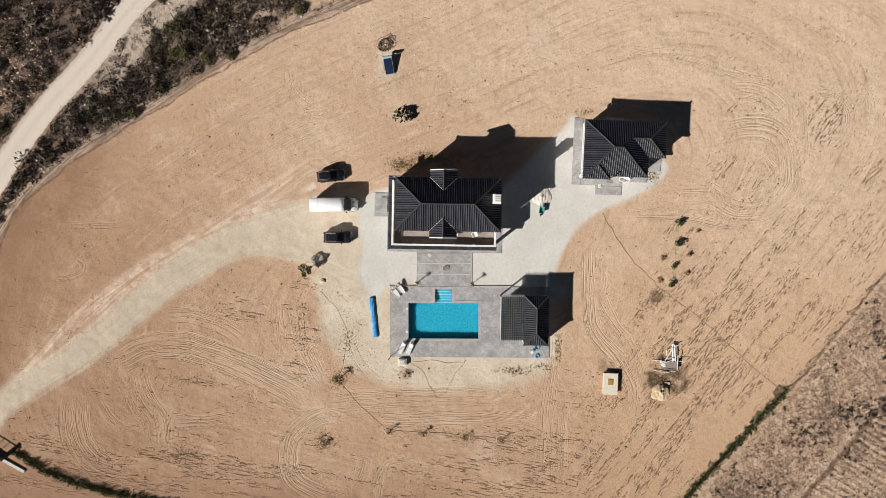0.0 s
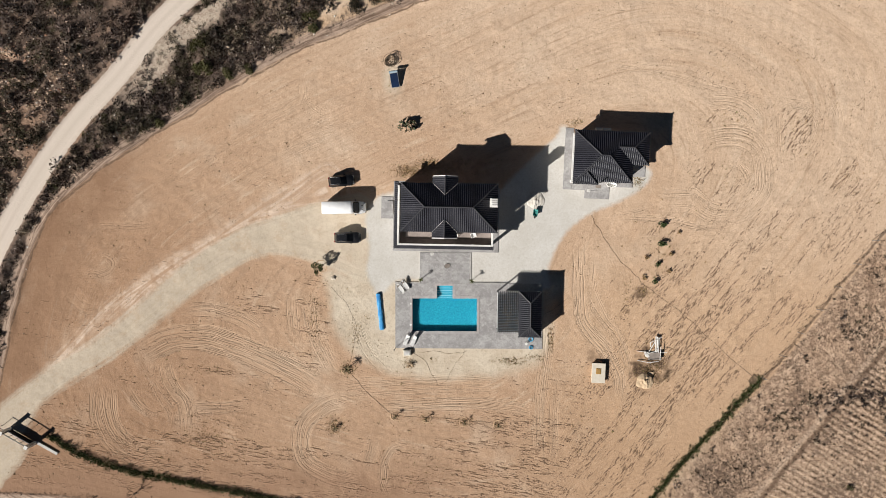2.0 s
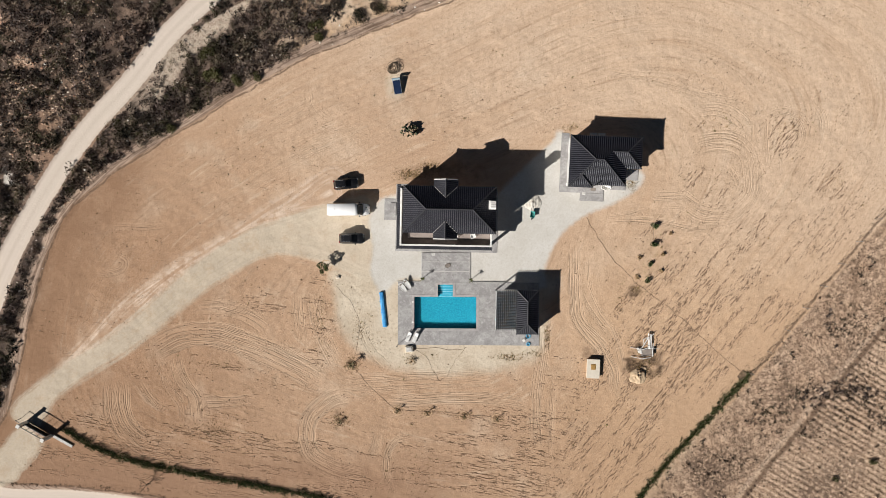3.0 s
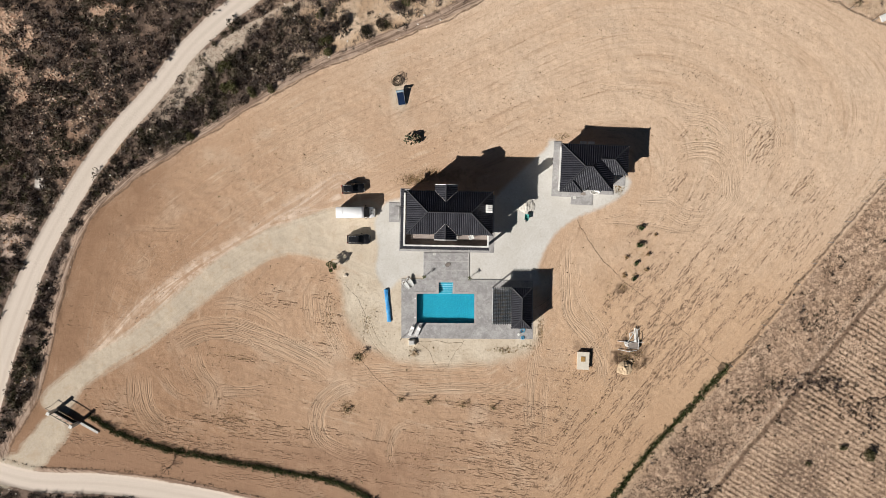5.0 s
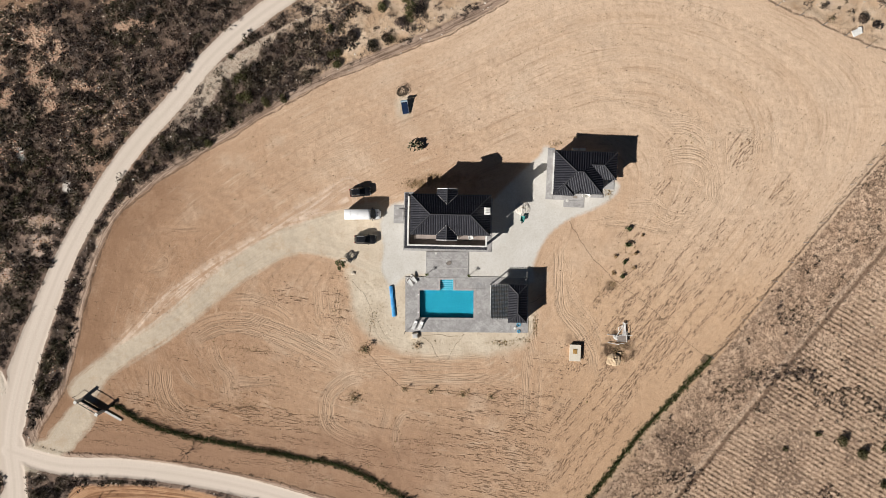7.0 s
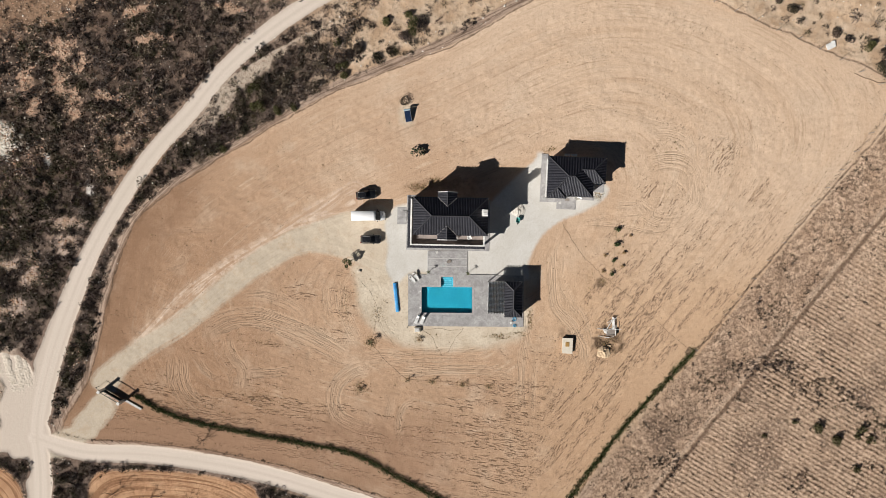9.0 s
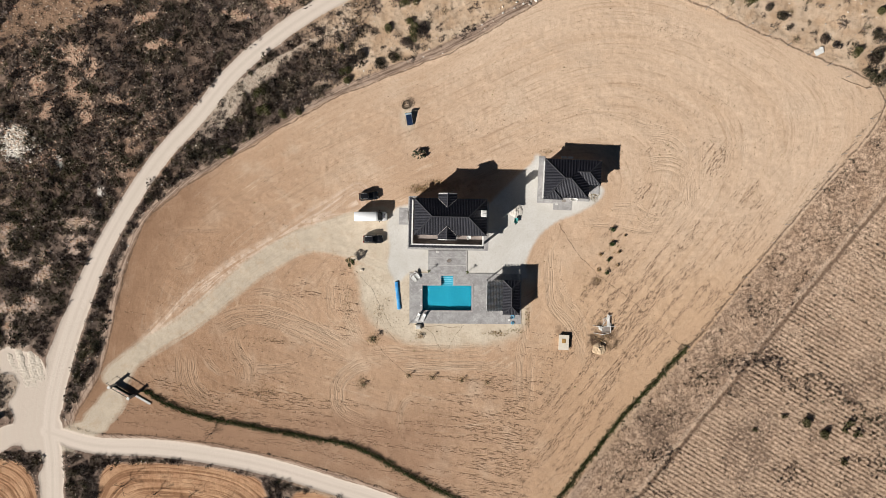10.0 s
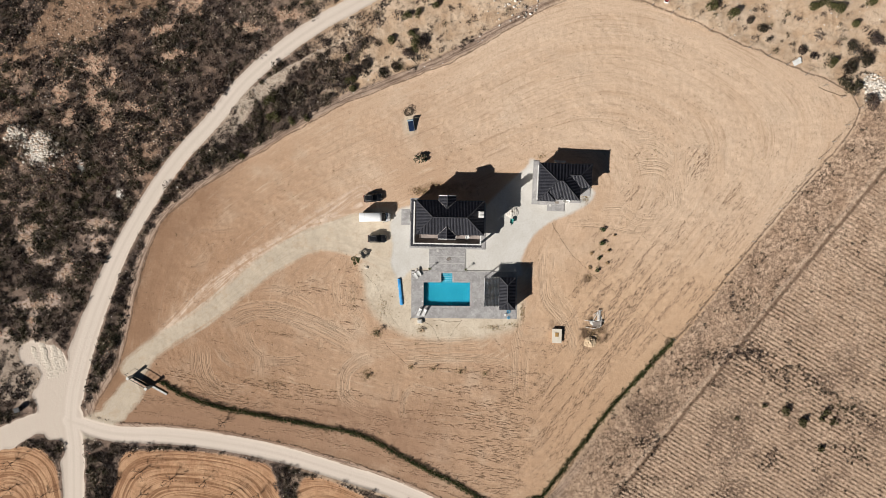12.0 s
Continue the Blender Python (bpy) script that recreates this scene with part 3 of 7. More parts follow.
TRACKS_EAST = [
    (0.9, 0.7, [(19.4, -0.4), (19.4, -5.4), (19.7, -10.8), (20.4, -14.5), (23.4, -17.9), (25.2, -20.8), (26.0, -23.7), (25.2, -27.5)]),
    (0.8, 0.5, [(20.9, -2.0), (21.3, -8.7), (23.2, -12.9), (25.5, -16.2), (26.8, -19.9), (27.2, -24.1)]),
    (0.9, 0.55, [(14.9, -12.0), (14.2, -18.7), (13.4, -25.5), (13.1, -33.9), (13.2, -38.2)]),
    (0.6, 0.4, [(16.1, -20.4), (15.8, -25.5), (15.6, -32.2), (15.8, -38.1)]),
    (1.6, 0.4, [(30.6, 5.2), (36.3, 5.6), (40.4, 3.7), (44.5, 3.7), (47.5, 6.2), (48.4, 9.5), (47.4, 13.6), (44.7, 15.5), (40.6, 15.5), (37.7, 14.2)]),
    (0.5, 0.9, [(41.5, 12.3), (44.4, 11.3), (46.0, 8.8), (46.0, 6.0)]),
    (0.5, 0.7, [(34.5, 7.7), (37.1, 7.0), (39.6, 5.4), (42.6, 4.8)]),
    (0.4, 0.4, [(22.4, 2.9), (28.1, 3.7), (32.6, 5.4)]),
    (0.4, 0.55, [(23.6, 2.4), (28.1, 2.8), (33.1, 2.6), (38.0, 1.6), (43.3, 1.3)]),
]
TRACKS_NORTH_EAST = [
    (0.8, 0.4, [(48.4, 21.3), (48.0, 16.8), (48.8, 12.7), (49.1, 8.6)]),
    (0.5, 0.45, [(50.3, 20.9), (50.4, 16.0), (50.8, 10.1)]),
    (0.7, 0.4, [(49.1, 18.8), (52.3, 20.5), (55.5, 19.6), (56.8, 16.8), (55.6, 13.9), (52.4, 11.3)]),
    (0.7, 0.5, [(57.5, 22.5), (59.5, 19.2), (59.4, 15.8)]),
    (0.4, 0.6, [(36.1, 18.7), (36.8, 16.1), (37.7, 14.3)]),
    (1.3, 0.35, [(37.7, 20.9), (42.6, 21.1), (46.7, 18.9), (48.0, 15.2)]),
]
TRACKS_NORTH = [
    (0.7, 0.45, [(-24.1, 26.3), (-24.6, 22.1), (-21.7, 19.2), (-18.7, 19.2)]),
    (0.6, 0.3, [(23.0, 27.2), (32.0, 25.9), (40.1, 23.4), (49.9, 20.9)]),
    (0.5, 0.4, [(-60.1, 1.3), (-51.5, 1.5), (-47.2, 3.0)]),
    (0.5, 0.4, [(-5.8, 32.7), (-3.3, 28.6), (-1.6, 27.4)]),
    (0.9, 0.3, [(-47.2, 7.2), (-34.3, 16.4), (-20.8, 23.8)]),
    (0.9, 0.3, [(-43.0, 3.8), (-27.6, 13.0), (-14.1, 18.8)]),
    (0.6, 0.3, [(15.7, 25.2), (14.9, 23.1), (16.5, 21.5), (19.4, 21.3)]),
]


def lattice_noise(x, y, cell, seed):
    """Smooth random heights, -1 to 1, over squares of the given size."""
    rng = np.random.RandomState(seed)
    table = rng.uniform(-1, 1, (64, 64))
    u, v = x / cell, y / cell
    i, j = np.floor(u).astype(int), np.floor(v).astype(int)
    a, b = u - i, v - j
    a, b = a * a * (3 - 2 * a), b * b * (3 - 2 * b)
    t = lambda p, q: table[p % 64, q % 64]
    return (t(i, j) * (1 - a) + t(i + 1, j) * a) * (1 - b) + (t(i, j + 1) * (1 - a) + t(i + 1, j + 1) * a) * b


def soft(v, low, high):
    t = np.clip((v - low) / (high - low), 0, 1)
    return t * t * (3 - 2 * t)


def zones(x, y):
    """How far each point lies within the plot, roads, lane, yard and fields (metres, outside negative)."""
    plot = inside_of(PLOT, x, y)
    road = np.maximum.reduce([1.8 + 0.75 * soft(-y, -5, 25) - distance_to(ROAD_MAIN, x, y), 1.9 - distance_to(ROAD_SOUTH, x, y), 2.6 - distance_to(ROAD_WEST, x, y),
                              5.6 - np.hypot(x + 90.5, y + 41.5), 3.2 - distance_to(SPOIL, x, y),
                              4.4 - np.hypot(x + 92, (y + 37) * 0.7)])
    road = road + 0.7 * lattice_noise(x, y, 2.6, 80) * soft(-85 - x, -4, 4)
    drive = np.maximum(inside_of(LANE, x, y), 2.6 + 0.5 * lattice_noise(x, y, 1.8, 97) - distance_to(MOUTH, x, y))
    yard = inside_of(YARD, x, y)
    field_s = np.maximum.reduce([inside_of(FIELD_S, x, y), inside_of(FIELD_SW, x, y), inside_of(FIELD_S2, x, y)])
    e0, e1 = FENCE_E[0], HEDGE_E[-1]
    side = ((e1 - e0)[0] * (y - e0[1]) - (e1 - e0)[1] * (x - e0[0])) / np.hypot(*(e1 - e0))
    field_e = np.minimum(side - 1.0, 38 - y + (x - 70) * -0.35)
    return plot, road, drive, yard, field_s, field_e


def earth_kinds(x, y, zone):
    """Masks of bare earth, 0 to 1: the scraped brown strip, chalk rubble beside the road, open patches."""
    plot = zone[0]
    ragged = 0.9 * lattice_noise(x, y, 1.1, 83) + 0.6 * lattice_noise(x, y, 0.5, 84)
    strip = soft(inside_of(STRIP, x, y) + 2.2 * ragged, -0.5, 1.2)
    rubble = soft(5.6 - np.abs(distance_to(ROAD_MAIN, x, y) - 3.6) + ragged, 2.4, 4.7) * soft(x, -62, -48) * (plot > -14) * soft(-x, 8, 20)
    patch = np.zeros(x.shape)
    for px, py, rx, ry in GAPS_WEST + GAPS_HILL:
        patch = np.maximum(patch, soft(1.35 - np.hypot((x - px) / rx, (y - py) / ry) + 0.9 * ragged, 0, 0.7))
    tip = soft(np.minimum(-91 - x, np.minimum(y + 39, -22 - y)) + 2.0 * ragged, -0.5, 2.5) * 0.75
    return strip, np.maximum(rubble, tip), patch


def pale_rock(x, y):
    """Whitish bedrock breaking through, 0 to 1."""
    ragged = 0.7 * lattice_noise(x, y, 1.3, 95) + 0.6 * lattice_noise(x, y, 0.6, 96)
    rock = np.zeros(x.shape)
    for cx, cy, rx, ry in ((-93.6, 19.6, 2.6, 4.2), (-98.3, 22.7, 1.6, 1.2), (91.8, 32.2, 2.2, 2.6), (-84.5, 15.5, 0.8, 1.6), (-76.0, 9.5, 1.2, 1.2)):
        rock = np.maximum(rock, soft(1.0 - np.hypot((x - cx) / rx, (y - cy) / ry) + 0.5 * ragged, 0.0, 0.4))
    return rock


def scorched_shaded(x, y):
    """Dark turned-over earth, weed shade painted in, round the scrap heap, the well and the weed patches, 0 to 1."""
    ragged = 0.8 * lattice_noise(x, y, 1.2, 85) + 0.7 * lattice_noise(x, y, 0.6, 86)
    dark = np.zeros(x.shape)
    for cx, cy, rx, ry, deep in ((30.8, -21.0, 3.0, 3.2, 1.0), (22.3, -20.2, 2.0, 2.4, 0.45), (-19.8, -31.2, 1.4, 1.2, 0.4), (29.2, -9.0, 1.2, 1.0, 0.8), (-2.0, 11.0, 7.0, 1.6, 0.35), (-17.8, -21.6, 1.2, 1.0, 0.5)):
        dark = np.maximum(dark, deep * soft(1.0 - np.hypot((x - cx) / rx, (y - cy) / ry) + 0.6 * ragged, -0.1, 0.6))
    return dark


def rough_sand(x, y, zone):
    """How cloddy the levelled sand is, 0 to 1: streaks left by the harrow, along the eastern fence or across the south, wiped out by wheels in the middle."""
    plot, drive, yard = zone[0], zone[2], zone[3]
    u, v = 0.621 * x + 0.784 * y, 0.784 * x - 0.621 * y
    east = lattice_noise(u * 0.13, v * 1.25, 1.0, 87) + 0.5 * lattice_noise(u * 0.4, v * 2.6, 1.0, 88)
    slant = y + 0.16 * x
    south = lattice_noise(x * 0.13, slant * 1.2, 1.0, 89) + 0.5 * lattice_noise(x * 0.35, slant * 2.6, 1.0, 90)
    ring = lattice_noise(u * 0.12, plot * 0.7, 1.0, 91) + 0.5 * lattice_noise(u * 0.4, plot * 2.0, 1.0, 92)
    to_east = soft(x - 0.2 * (y + 40), 10, 24)
    streak = np.where(y > 20, ring, south * (1 - to_east) + east * to_east)
    share = 0.07 + 0.85 * soft(v, 17, 42) * soft(-y, -16, 16) * soft(v, 70, 24) + 0.55 * soft(-y, 24, 38) * (1 - to_east) + 0.12 * soft(-y, 6, 14) * soft(-x, 18, 30) + 0.08 * soft(x, 25, 45)
    patch = lattice_noise(x, y, 6.0, 93) + 0.6 * lattice_noise(x, y, 2.2, 94)
    for cx, cy, rx, ry in ((-40.5, -22.0, 6.5, 2.0), (-40.5, -33.6, 4.5, 2.2), (-53.5, -27.0, 4.0, 5.0), (-23.5, -14.5, 3.0, 9.0), (-6.0, -38.5, 6.0, 5.0), (27.0, -9.5, 1.4, 5.0), (30.0, -8.5, 2.5, 2.0),
                           (41.0, 8.7, 4.5, 3.5), (43.0, 18.5, 4.5, 2.5), (52.8, 17.0, 3.5, 4.5), (61.5, 9.0, 4.5, 3.5), (-19.8, -31.0, 3.0, 2.2), (-33.0, -11.5, 5.0, 2.0), (32.5, -2.0, 3.0, 6.0)):
        share = np.maximum(share, 0.55 * soft(1.2 - np.hypot((x - cx) / rx, (y - cy) / ry), 0, 0.6))
    bare = soft(plot, 0.3, 1.5) * soft(-yard, 0.2, 1.0) * soft(-drive, -0.6, 0.8) * (1 - 0.7 * soft(inside_of(DUST, x, y), 0, 2))
    return bare * share * soft(streak + 0.35 * patch + 0.5 * share, 0.05, 0.75)


def thicket(x, y, zone):
    """How densely brush grows, 0 to 1: thick and brown in the north-west, thin on the dry northern slope."""
    plot, road, drive, yard, field_s, field_e = zone
    clear = (plot < np.where(x < 20, -2.3, -1.7)) & (road < -0.5) & (field_s < -0.2) & (field_e < 0) & (drive < 0.5)
    heaps = np.minimum(np.hypot(x + 93.5, y + 27.5) - 4.2 + lattice_noise(x, y, 1.5, 81), np.hypot(x + 98.6, y + 39.3) - 1.6 + lattice_noise(x, y, 1.2, 82))
    base = np.where(x < -22 + 0.5 * (y - 40), 1.0, np.where(x < 12, 0.22, 0.13))
    base = np.where(y < -40, 0.95, base)
    base = base * (1 - 0.6 * soft(x, -56, -36) * soft(y, 34, 46))
    strip, rubble, patch = earth_kinds(x, y, zone)
    base = base * (1 - 0.88 * strip) * (1 - 0.85 * rubble) * (1 - 0.93 * patch) * (1 - pale_rock(x, y))
    gaps = 0.06 + 0.94 * soft(lattice_noise(x, y, 7.0, 40) + 0.8 * lattice_noise(x, y, 2.5, 41) + 0.5 * lattice_noise(x, y, 1.0, 44), -1.35, -0.5)
    return clear * (heaps > 0) * base * gaps


def ground_height(x, y, zone=None, tracks=None):
    plot, road, drive, yard, field_s, field_e = zone or zones(x, y)
    flat = np.maximum.reduce([soft(plot, -2.5, 1.0), soft(road, -3, 0.2), soft(field_s, -2, 1), soft(field_e, -3, 2), soft(yard, -1, 0.5)])
    wild = 1 - flat
    hill = soft(-(x + 62) * 0.8 + (y - 5) * 0.6, 0, 60) * 2.2
    z = hill + wild * (0.3 * lattice_noise(x, y, 8.0, 3) + 0.07 * lattice_noise(x, y, 1.9, 4) + 0.06 * lattice_noise(x, y, 0.8, 5))
    z = z + soft(plot, 1, 5) * (1 - soft(yard, -3, 0)) * (0.05 * lattice_noise(x, y, 3.0, 6) + 0.03 * lattice_noise(x, y, 0.9, 7))
    z = z + np.exp(-((plot + 1.1 + 0.4 * lattice_noise(x, y, 3.0, 12)) / 0.5) ** 2) * (0.1 + 0.1 * lattice_noise(x, y, 1.3, 11)) * soft(y, -24, -18) * soft(-x, -26, -18)
    z = z + soft(field_s, 0, 1.0) * (0.05 * lattice_noise(x, y, 0.7, 8))
    z = z + soft(field_e, 0, 2) * (0.02 * np.sin(x * 3.5 + y * 6.09 + 1.0 * lattice_noise(x, y, 5, 9)) + 0.06 * lattice_noise(x, y, 0.7, 10))
    z = z - 0.45 * soft(1.3 - np.hypot(x - 31.2, y + 21.8), 0, 1.2)
    z = z - 0.12 * soft(road, -0.5, 0.6)
    keep = soft(np.maximum(np.abs(x + 2) - 12.5, np.abs(y + 3) - 17), 0, 3)
    z = z * keep
    if tracks is not None:
        z = z - tracks * 0.06
    return z


def spaced(low, high, step, far):
    inner = np.arange(low, high + step / 2, step)
    outer, d, gap = [], 0.0, step * 2
    while d < far:
        d += gap
        gap *= 1.35
        outer.append(d)
    outer = np.array(outer)
    return np.concatenate([low - outer[::-1], inner, high + outer])


def softened(v, lag):
    """A field averaged over neighbouring points, so that its level lines have no corners."""
    for axis in (0, 1, 0, 1, 0, 1):
        total, n = np.cumsum(v, axis), v.shape[axis]
        ahead, behind = np.minimum(np.arange(n) + lag, n - 1), np.maximum(np.arange(n) - lag, 0)
        v = (np.take(total, ahead, axis) - np.take(total, behind, axis)) / (ahead - behind).reshape((-1, 1) if axis == 0 else (1, -1))
    return v


def make_ground():
    xs, ys = spaced(-112, 101, 0.3, 2600), spaced(-68, 61, 0.3, 2600)
    x, y = np.meshgrid(xs, ys)
    zone = zones(x, y)
    plot, road, drive, yard, field_s, field_e = zone
    near = (np.abs(x) < 120) & (np.abs(y) < 80)
    rut_side, rutted = np.zeros(x.shape), np.zeros(x.shape)
    rough, shoulder = rough_sand(x, y, zone), inside_of(SHOULDER, x, y)
    dust = np.maximum(inside_of(DUST, x, y), 2.6 - np.hypot((x + 10.2) * 1.2, (y - 25.0) * 0.8))
    contour, furrows = softened(np.clip(plot, -20, 60), 35), softened(np.clip(field_s, -20, 60), 12)
    lane_side = np.minimum(distance_to(ROAD_MAIN, x, y), distance_to(ROAD_SOUTH, x, y))
    tracks, berms = np.zeros(x.shape), np.zeros(x.shape)
    rng = np.random.RandomState(11)
    for half_width, depth, line in TRACKS_SOUTH_WEST + TRACKS_SOUTH + TRACKS_EAST + TRACKS_NORTH_EAST + TRACKS_NORTH:
        curve = smooth(line, 5)
        (x0, y0), (x1, y1) = curve.min(0) - 4, curve.max(0) + 4
        r0, r1, c0, c1 = *np.searchsorted(ys, (y0, y1)), *np.searchsorted(xs, (x0, x1))
        cut = (slice(r0, r1), slice(c0, c1))
        side, run, length = beside(curve, x[cut], y[cut])
        side = side + 0.12 * lattice_noise(x[cut], y[cut], 2.5, 21)
        d = np.abs(side)
        fade = soft(np.minimum(run, length - run), 0.2, 5.0) * (0.75 + 0.4 * lattice_noise(x[cut], y[cut], 4.0, 23))
        force = soft(half_width * 1.15 + 0.35 - d, 0, 0.4) * fade * depth
        stronger = force > rutted[cut]
        rut_side[cut] = np.where(stronger, side + rng.uniform(0, 40), rut_side[cut])
        rutted[cut] = np.maximum(rutted[cut], force)
        for half in (half_width * 0.35, half_width * 0.95):
            deep = rng.uniform(0.6, 1.0) * fade * depth
            tracks[cut] = np.maximum(tracks[cut], np.exp(-((d - half) / 0.2) ** 2) * deep)
            berms[cut] = np.maximum(berms[cut], np.exp(-((d - half - 0.33) / 0.18) ** 2) * deep)
    # no ruts on the seam where one track crosses another
    seam = np.zeros(x.shape, bool)
    step_x, step_y = np.abs(np.diff(rut_side, axis=1)) > 0.7, np.abs(np.diff(rut_side, axis=0)) > 0.7
    seam[:, 1:] |= step_x
    seam[:, :-1] |= step_x
    seam[1:] |= step_y
    seam[:-1] |= step_y
    rutted = np.where(seam, 0, rutted)
    open_sand = soft(plot, 0.5, 2) * (1 - soft(yard, -1, 0.5))
    tracks, berms, rutted = tracks * open_sand, berms * open_sand, rutted * open_sand
    z = ground_height(x, y, zone, tracks - 0.8 * berms)
    # the earth is dug out under the pool
    for w, e, s, n in (POOL, STEPS_BAY):
        z = np.where((x > w - 0.45) & (x < e + 0.45) & (y > s - 0.45) & (y < n + 0.45), -2.3, z)
    far = np.maximum(np.abs(x + 5) - 107, np.abs(y + 3) - 65)
    z = np.where(near, z, z * np.exp(-np.maximum(far, 0) / 30))
    rows, cols = x.shape
    me = bpy.data.meshes.new("ground")
    me.vertices.add(rows * cols)
    me.vertices.foreach_set("co", np.stack([x, y, z], -1).astype(np.float32).ravel())
    i = np.arange(rows * cols).reshape(rows, cols)
    quads = np.stack([i[:-1, :-1], i[:-1, 1:], i[1:, 1:], i[1:, :-1]], -1).reshape(-1, 4)
    me.loops.add(quads.size)
    me.loops.foreach_set("vertex_index", quads.ravel().astype(np.int32))
    me.polygons.add(len(quads))
    me.polygons.foreach_set("loop_start", np.arange(0, quads.size, 4, dtype=np.int32))
    me.polygons.foreach_set("use_smooth", np.ones(len(quads), bool))
    me.update()
    strip, rubble, patch = earth_kinds(x, y, zone)
    for name, values in (("zone_d", (strip, rubble, patch, scorched_shaded(x, y))), ("zone_a", (plot, road, drive, yard)), ("zone_b", (field_s, field_e, thicket(x, y, zone), furrows)), ("zone_c", (rut_side, lane_side, rutted, contour)), ("zone_e", (rough * (1 - 0.75 * rutted), dust, shoulder, pale_rock(x, y)))):
        a = me.attributes.new(name, "FLOAT_COLOR", "POINT")
        a.data.foreach_set("color", np.clip(np.stack(values, -1), -20, 60).astype(np.float32).ravel())
    me.materials.append(M["ground"])
    return tagged(new("ground", me), "dry sandy plot with pale dirt roads, scrub and ploughed fields", "ground", kind="structure")


make_ground()

# ---- building blocks ----


def thing(name, m, label, category, group="", kind=""):
    ob = new(name)
    ob.empty_display_size = 0.2
    ob.matrix_world = m
    return tagged(ob, label, category, group, kind)


def part(name, bm, material, parent, label="", m=None, flat=True):
    me = bpy.data.meshes.new(name)
    bmesh.ops.recalc_face_normals(bm, faces=bm.faces)
    bm.to_mesh(me)
    bm.free()
    me.materials.append(material)
    if not flat:
        me.polygons.foreach_set("use_smooth", [True] * len(me.polygons))
    ob = new(name, me)
    ob.parent = parent
    if m is not None:
        ob.matrix_basis = m
    return tagged(ob, label)


def box(x0, x1, y0, y1, z0, z1, bevel=0.0, bm=None):
    own = bmesh.new()
    bmesh.ops.create_cube(own, size=1, matrix=Matrix.Translation(((x0 + x1) / 2, (y0 + y1) / 2, (z0 + z1) / 2)) @ Matrix.Diagonal((x1 - x0, y1 - y0, z1 - z0, 1)))
    if bevel:
        bmesh.ops.bevel(own, geom=own.edges[:], offset=bevel, segments=2, affect="EDGES", profile=0.5)
    if bm is None:
        return own
    join(bm, own)
    return bm


def join(bm, other):
    made = {v: bm.verts.new(v.co) for v in other.verts}
    for f in other.faces:
        bm.faces.new([made[v] for v in f.verts])
    other.free()
    return bm


def rod(a, b, r0, r1=None, sides=6, bm=None):
    """A round bar from a to b, tapering from r0 to r1."""
    bm = bm or bmesh.new()
    a, b, r1 = Vector(a), Vector(b), r0 if r1 is None else r1
    q = (b - a).to_track_quat("Z", "Y")
    rings = []
    for p, r in ((a, r0), (b, r1)):
        rings.append([bm.verts.new(p + q @ Vector((math.cos(2 * math.pi * i / sides) * r, math.sin(2 * math.pi * i / sides) * r, 0))) for i in range(sides)])
    for i in range(sides):
        j = (i + 1) % sides
        bm.faces.new((rings[0][i], rings[0][j], rings[1][j], rings[1][i]))
    bm.faces.new(rings[0][::-1]), bm.faces.new(rings[1])
    return bm


def pipe(points, r, sides=5, bm=None):
    """A bent round bar through the points."""
    bm = bm or bmesh.new()
    pts = [Vector(p) for p in points]
    rings = []
    for i, p in enumerate(pts):
        d = (pts[min(i + 1, len(pts) - 1)] - pts[max(i - 1, 0)]).normalized()
        q = d.to_track_quat("Z", "Y")
        rings.append([bm.verts.new(p + q @ Vector((math.cos(2 * math.pi * k / sides) * r, math.sin(2 * math.pi * k / sides) * r, 0))) for k in range(sides)])
    for a, b in zip(rings, rings[1:]):
        for i in range(sides):
            j = (i + 1) % sides
            bm.faces.new((a[i], a[j], b[j], b[i]))
    bm.faces.new(rings[0][::-1]), bm.faces.new(rings[-1])
    return bm


def loft(sections, bm=None, caps=True):
    """A skin over closed sections with the same number of points."""
    bm = bm or bmesh.new()
    rings = [[bm.verts.new(p) for p in s] for s in sections]
    n = len(rings[0])
    for a, b in zip(rings, rings[1:]):
        for i in range(n):
            j = (i + 1) % n
            bm.faces.new((a[i], a[j], b[j], b[i]))
    if caps:
        bm.faces.new(rings[0][::-1]), bm.faces.new(rings[-1])
    return bm


def disc(x, y, z0, z1, r, sides=20, bm=None):
    return rod((x, y, z0), (x, y, z1), r, r, sides, bm)


# ---- roofs ----


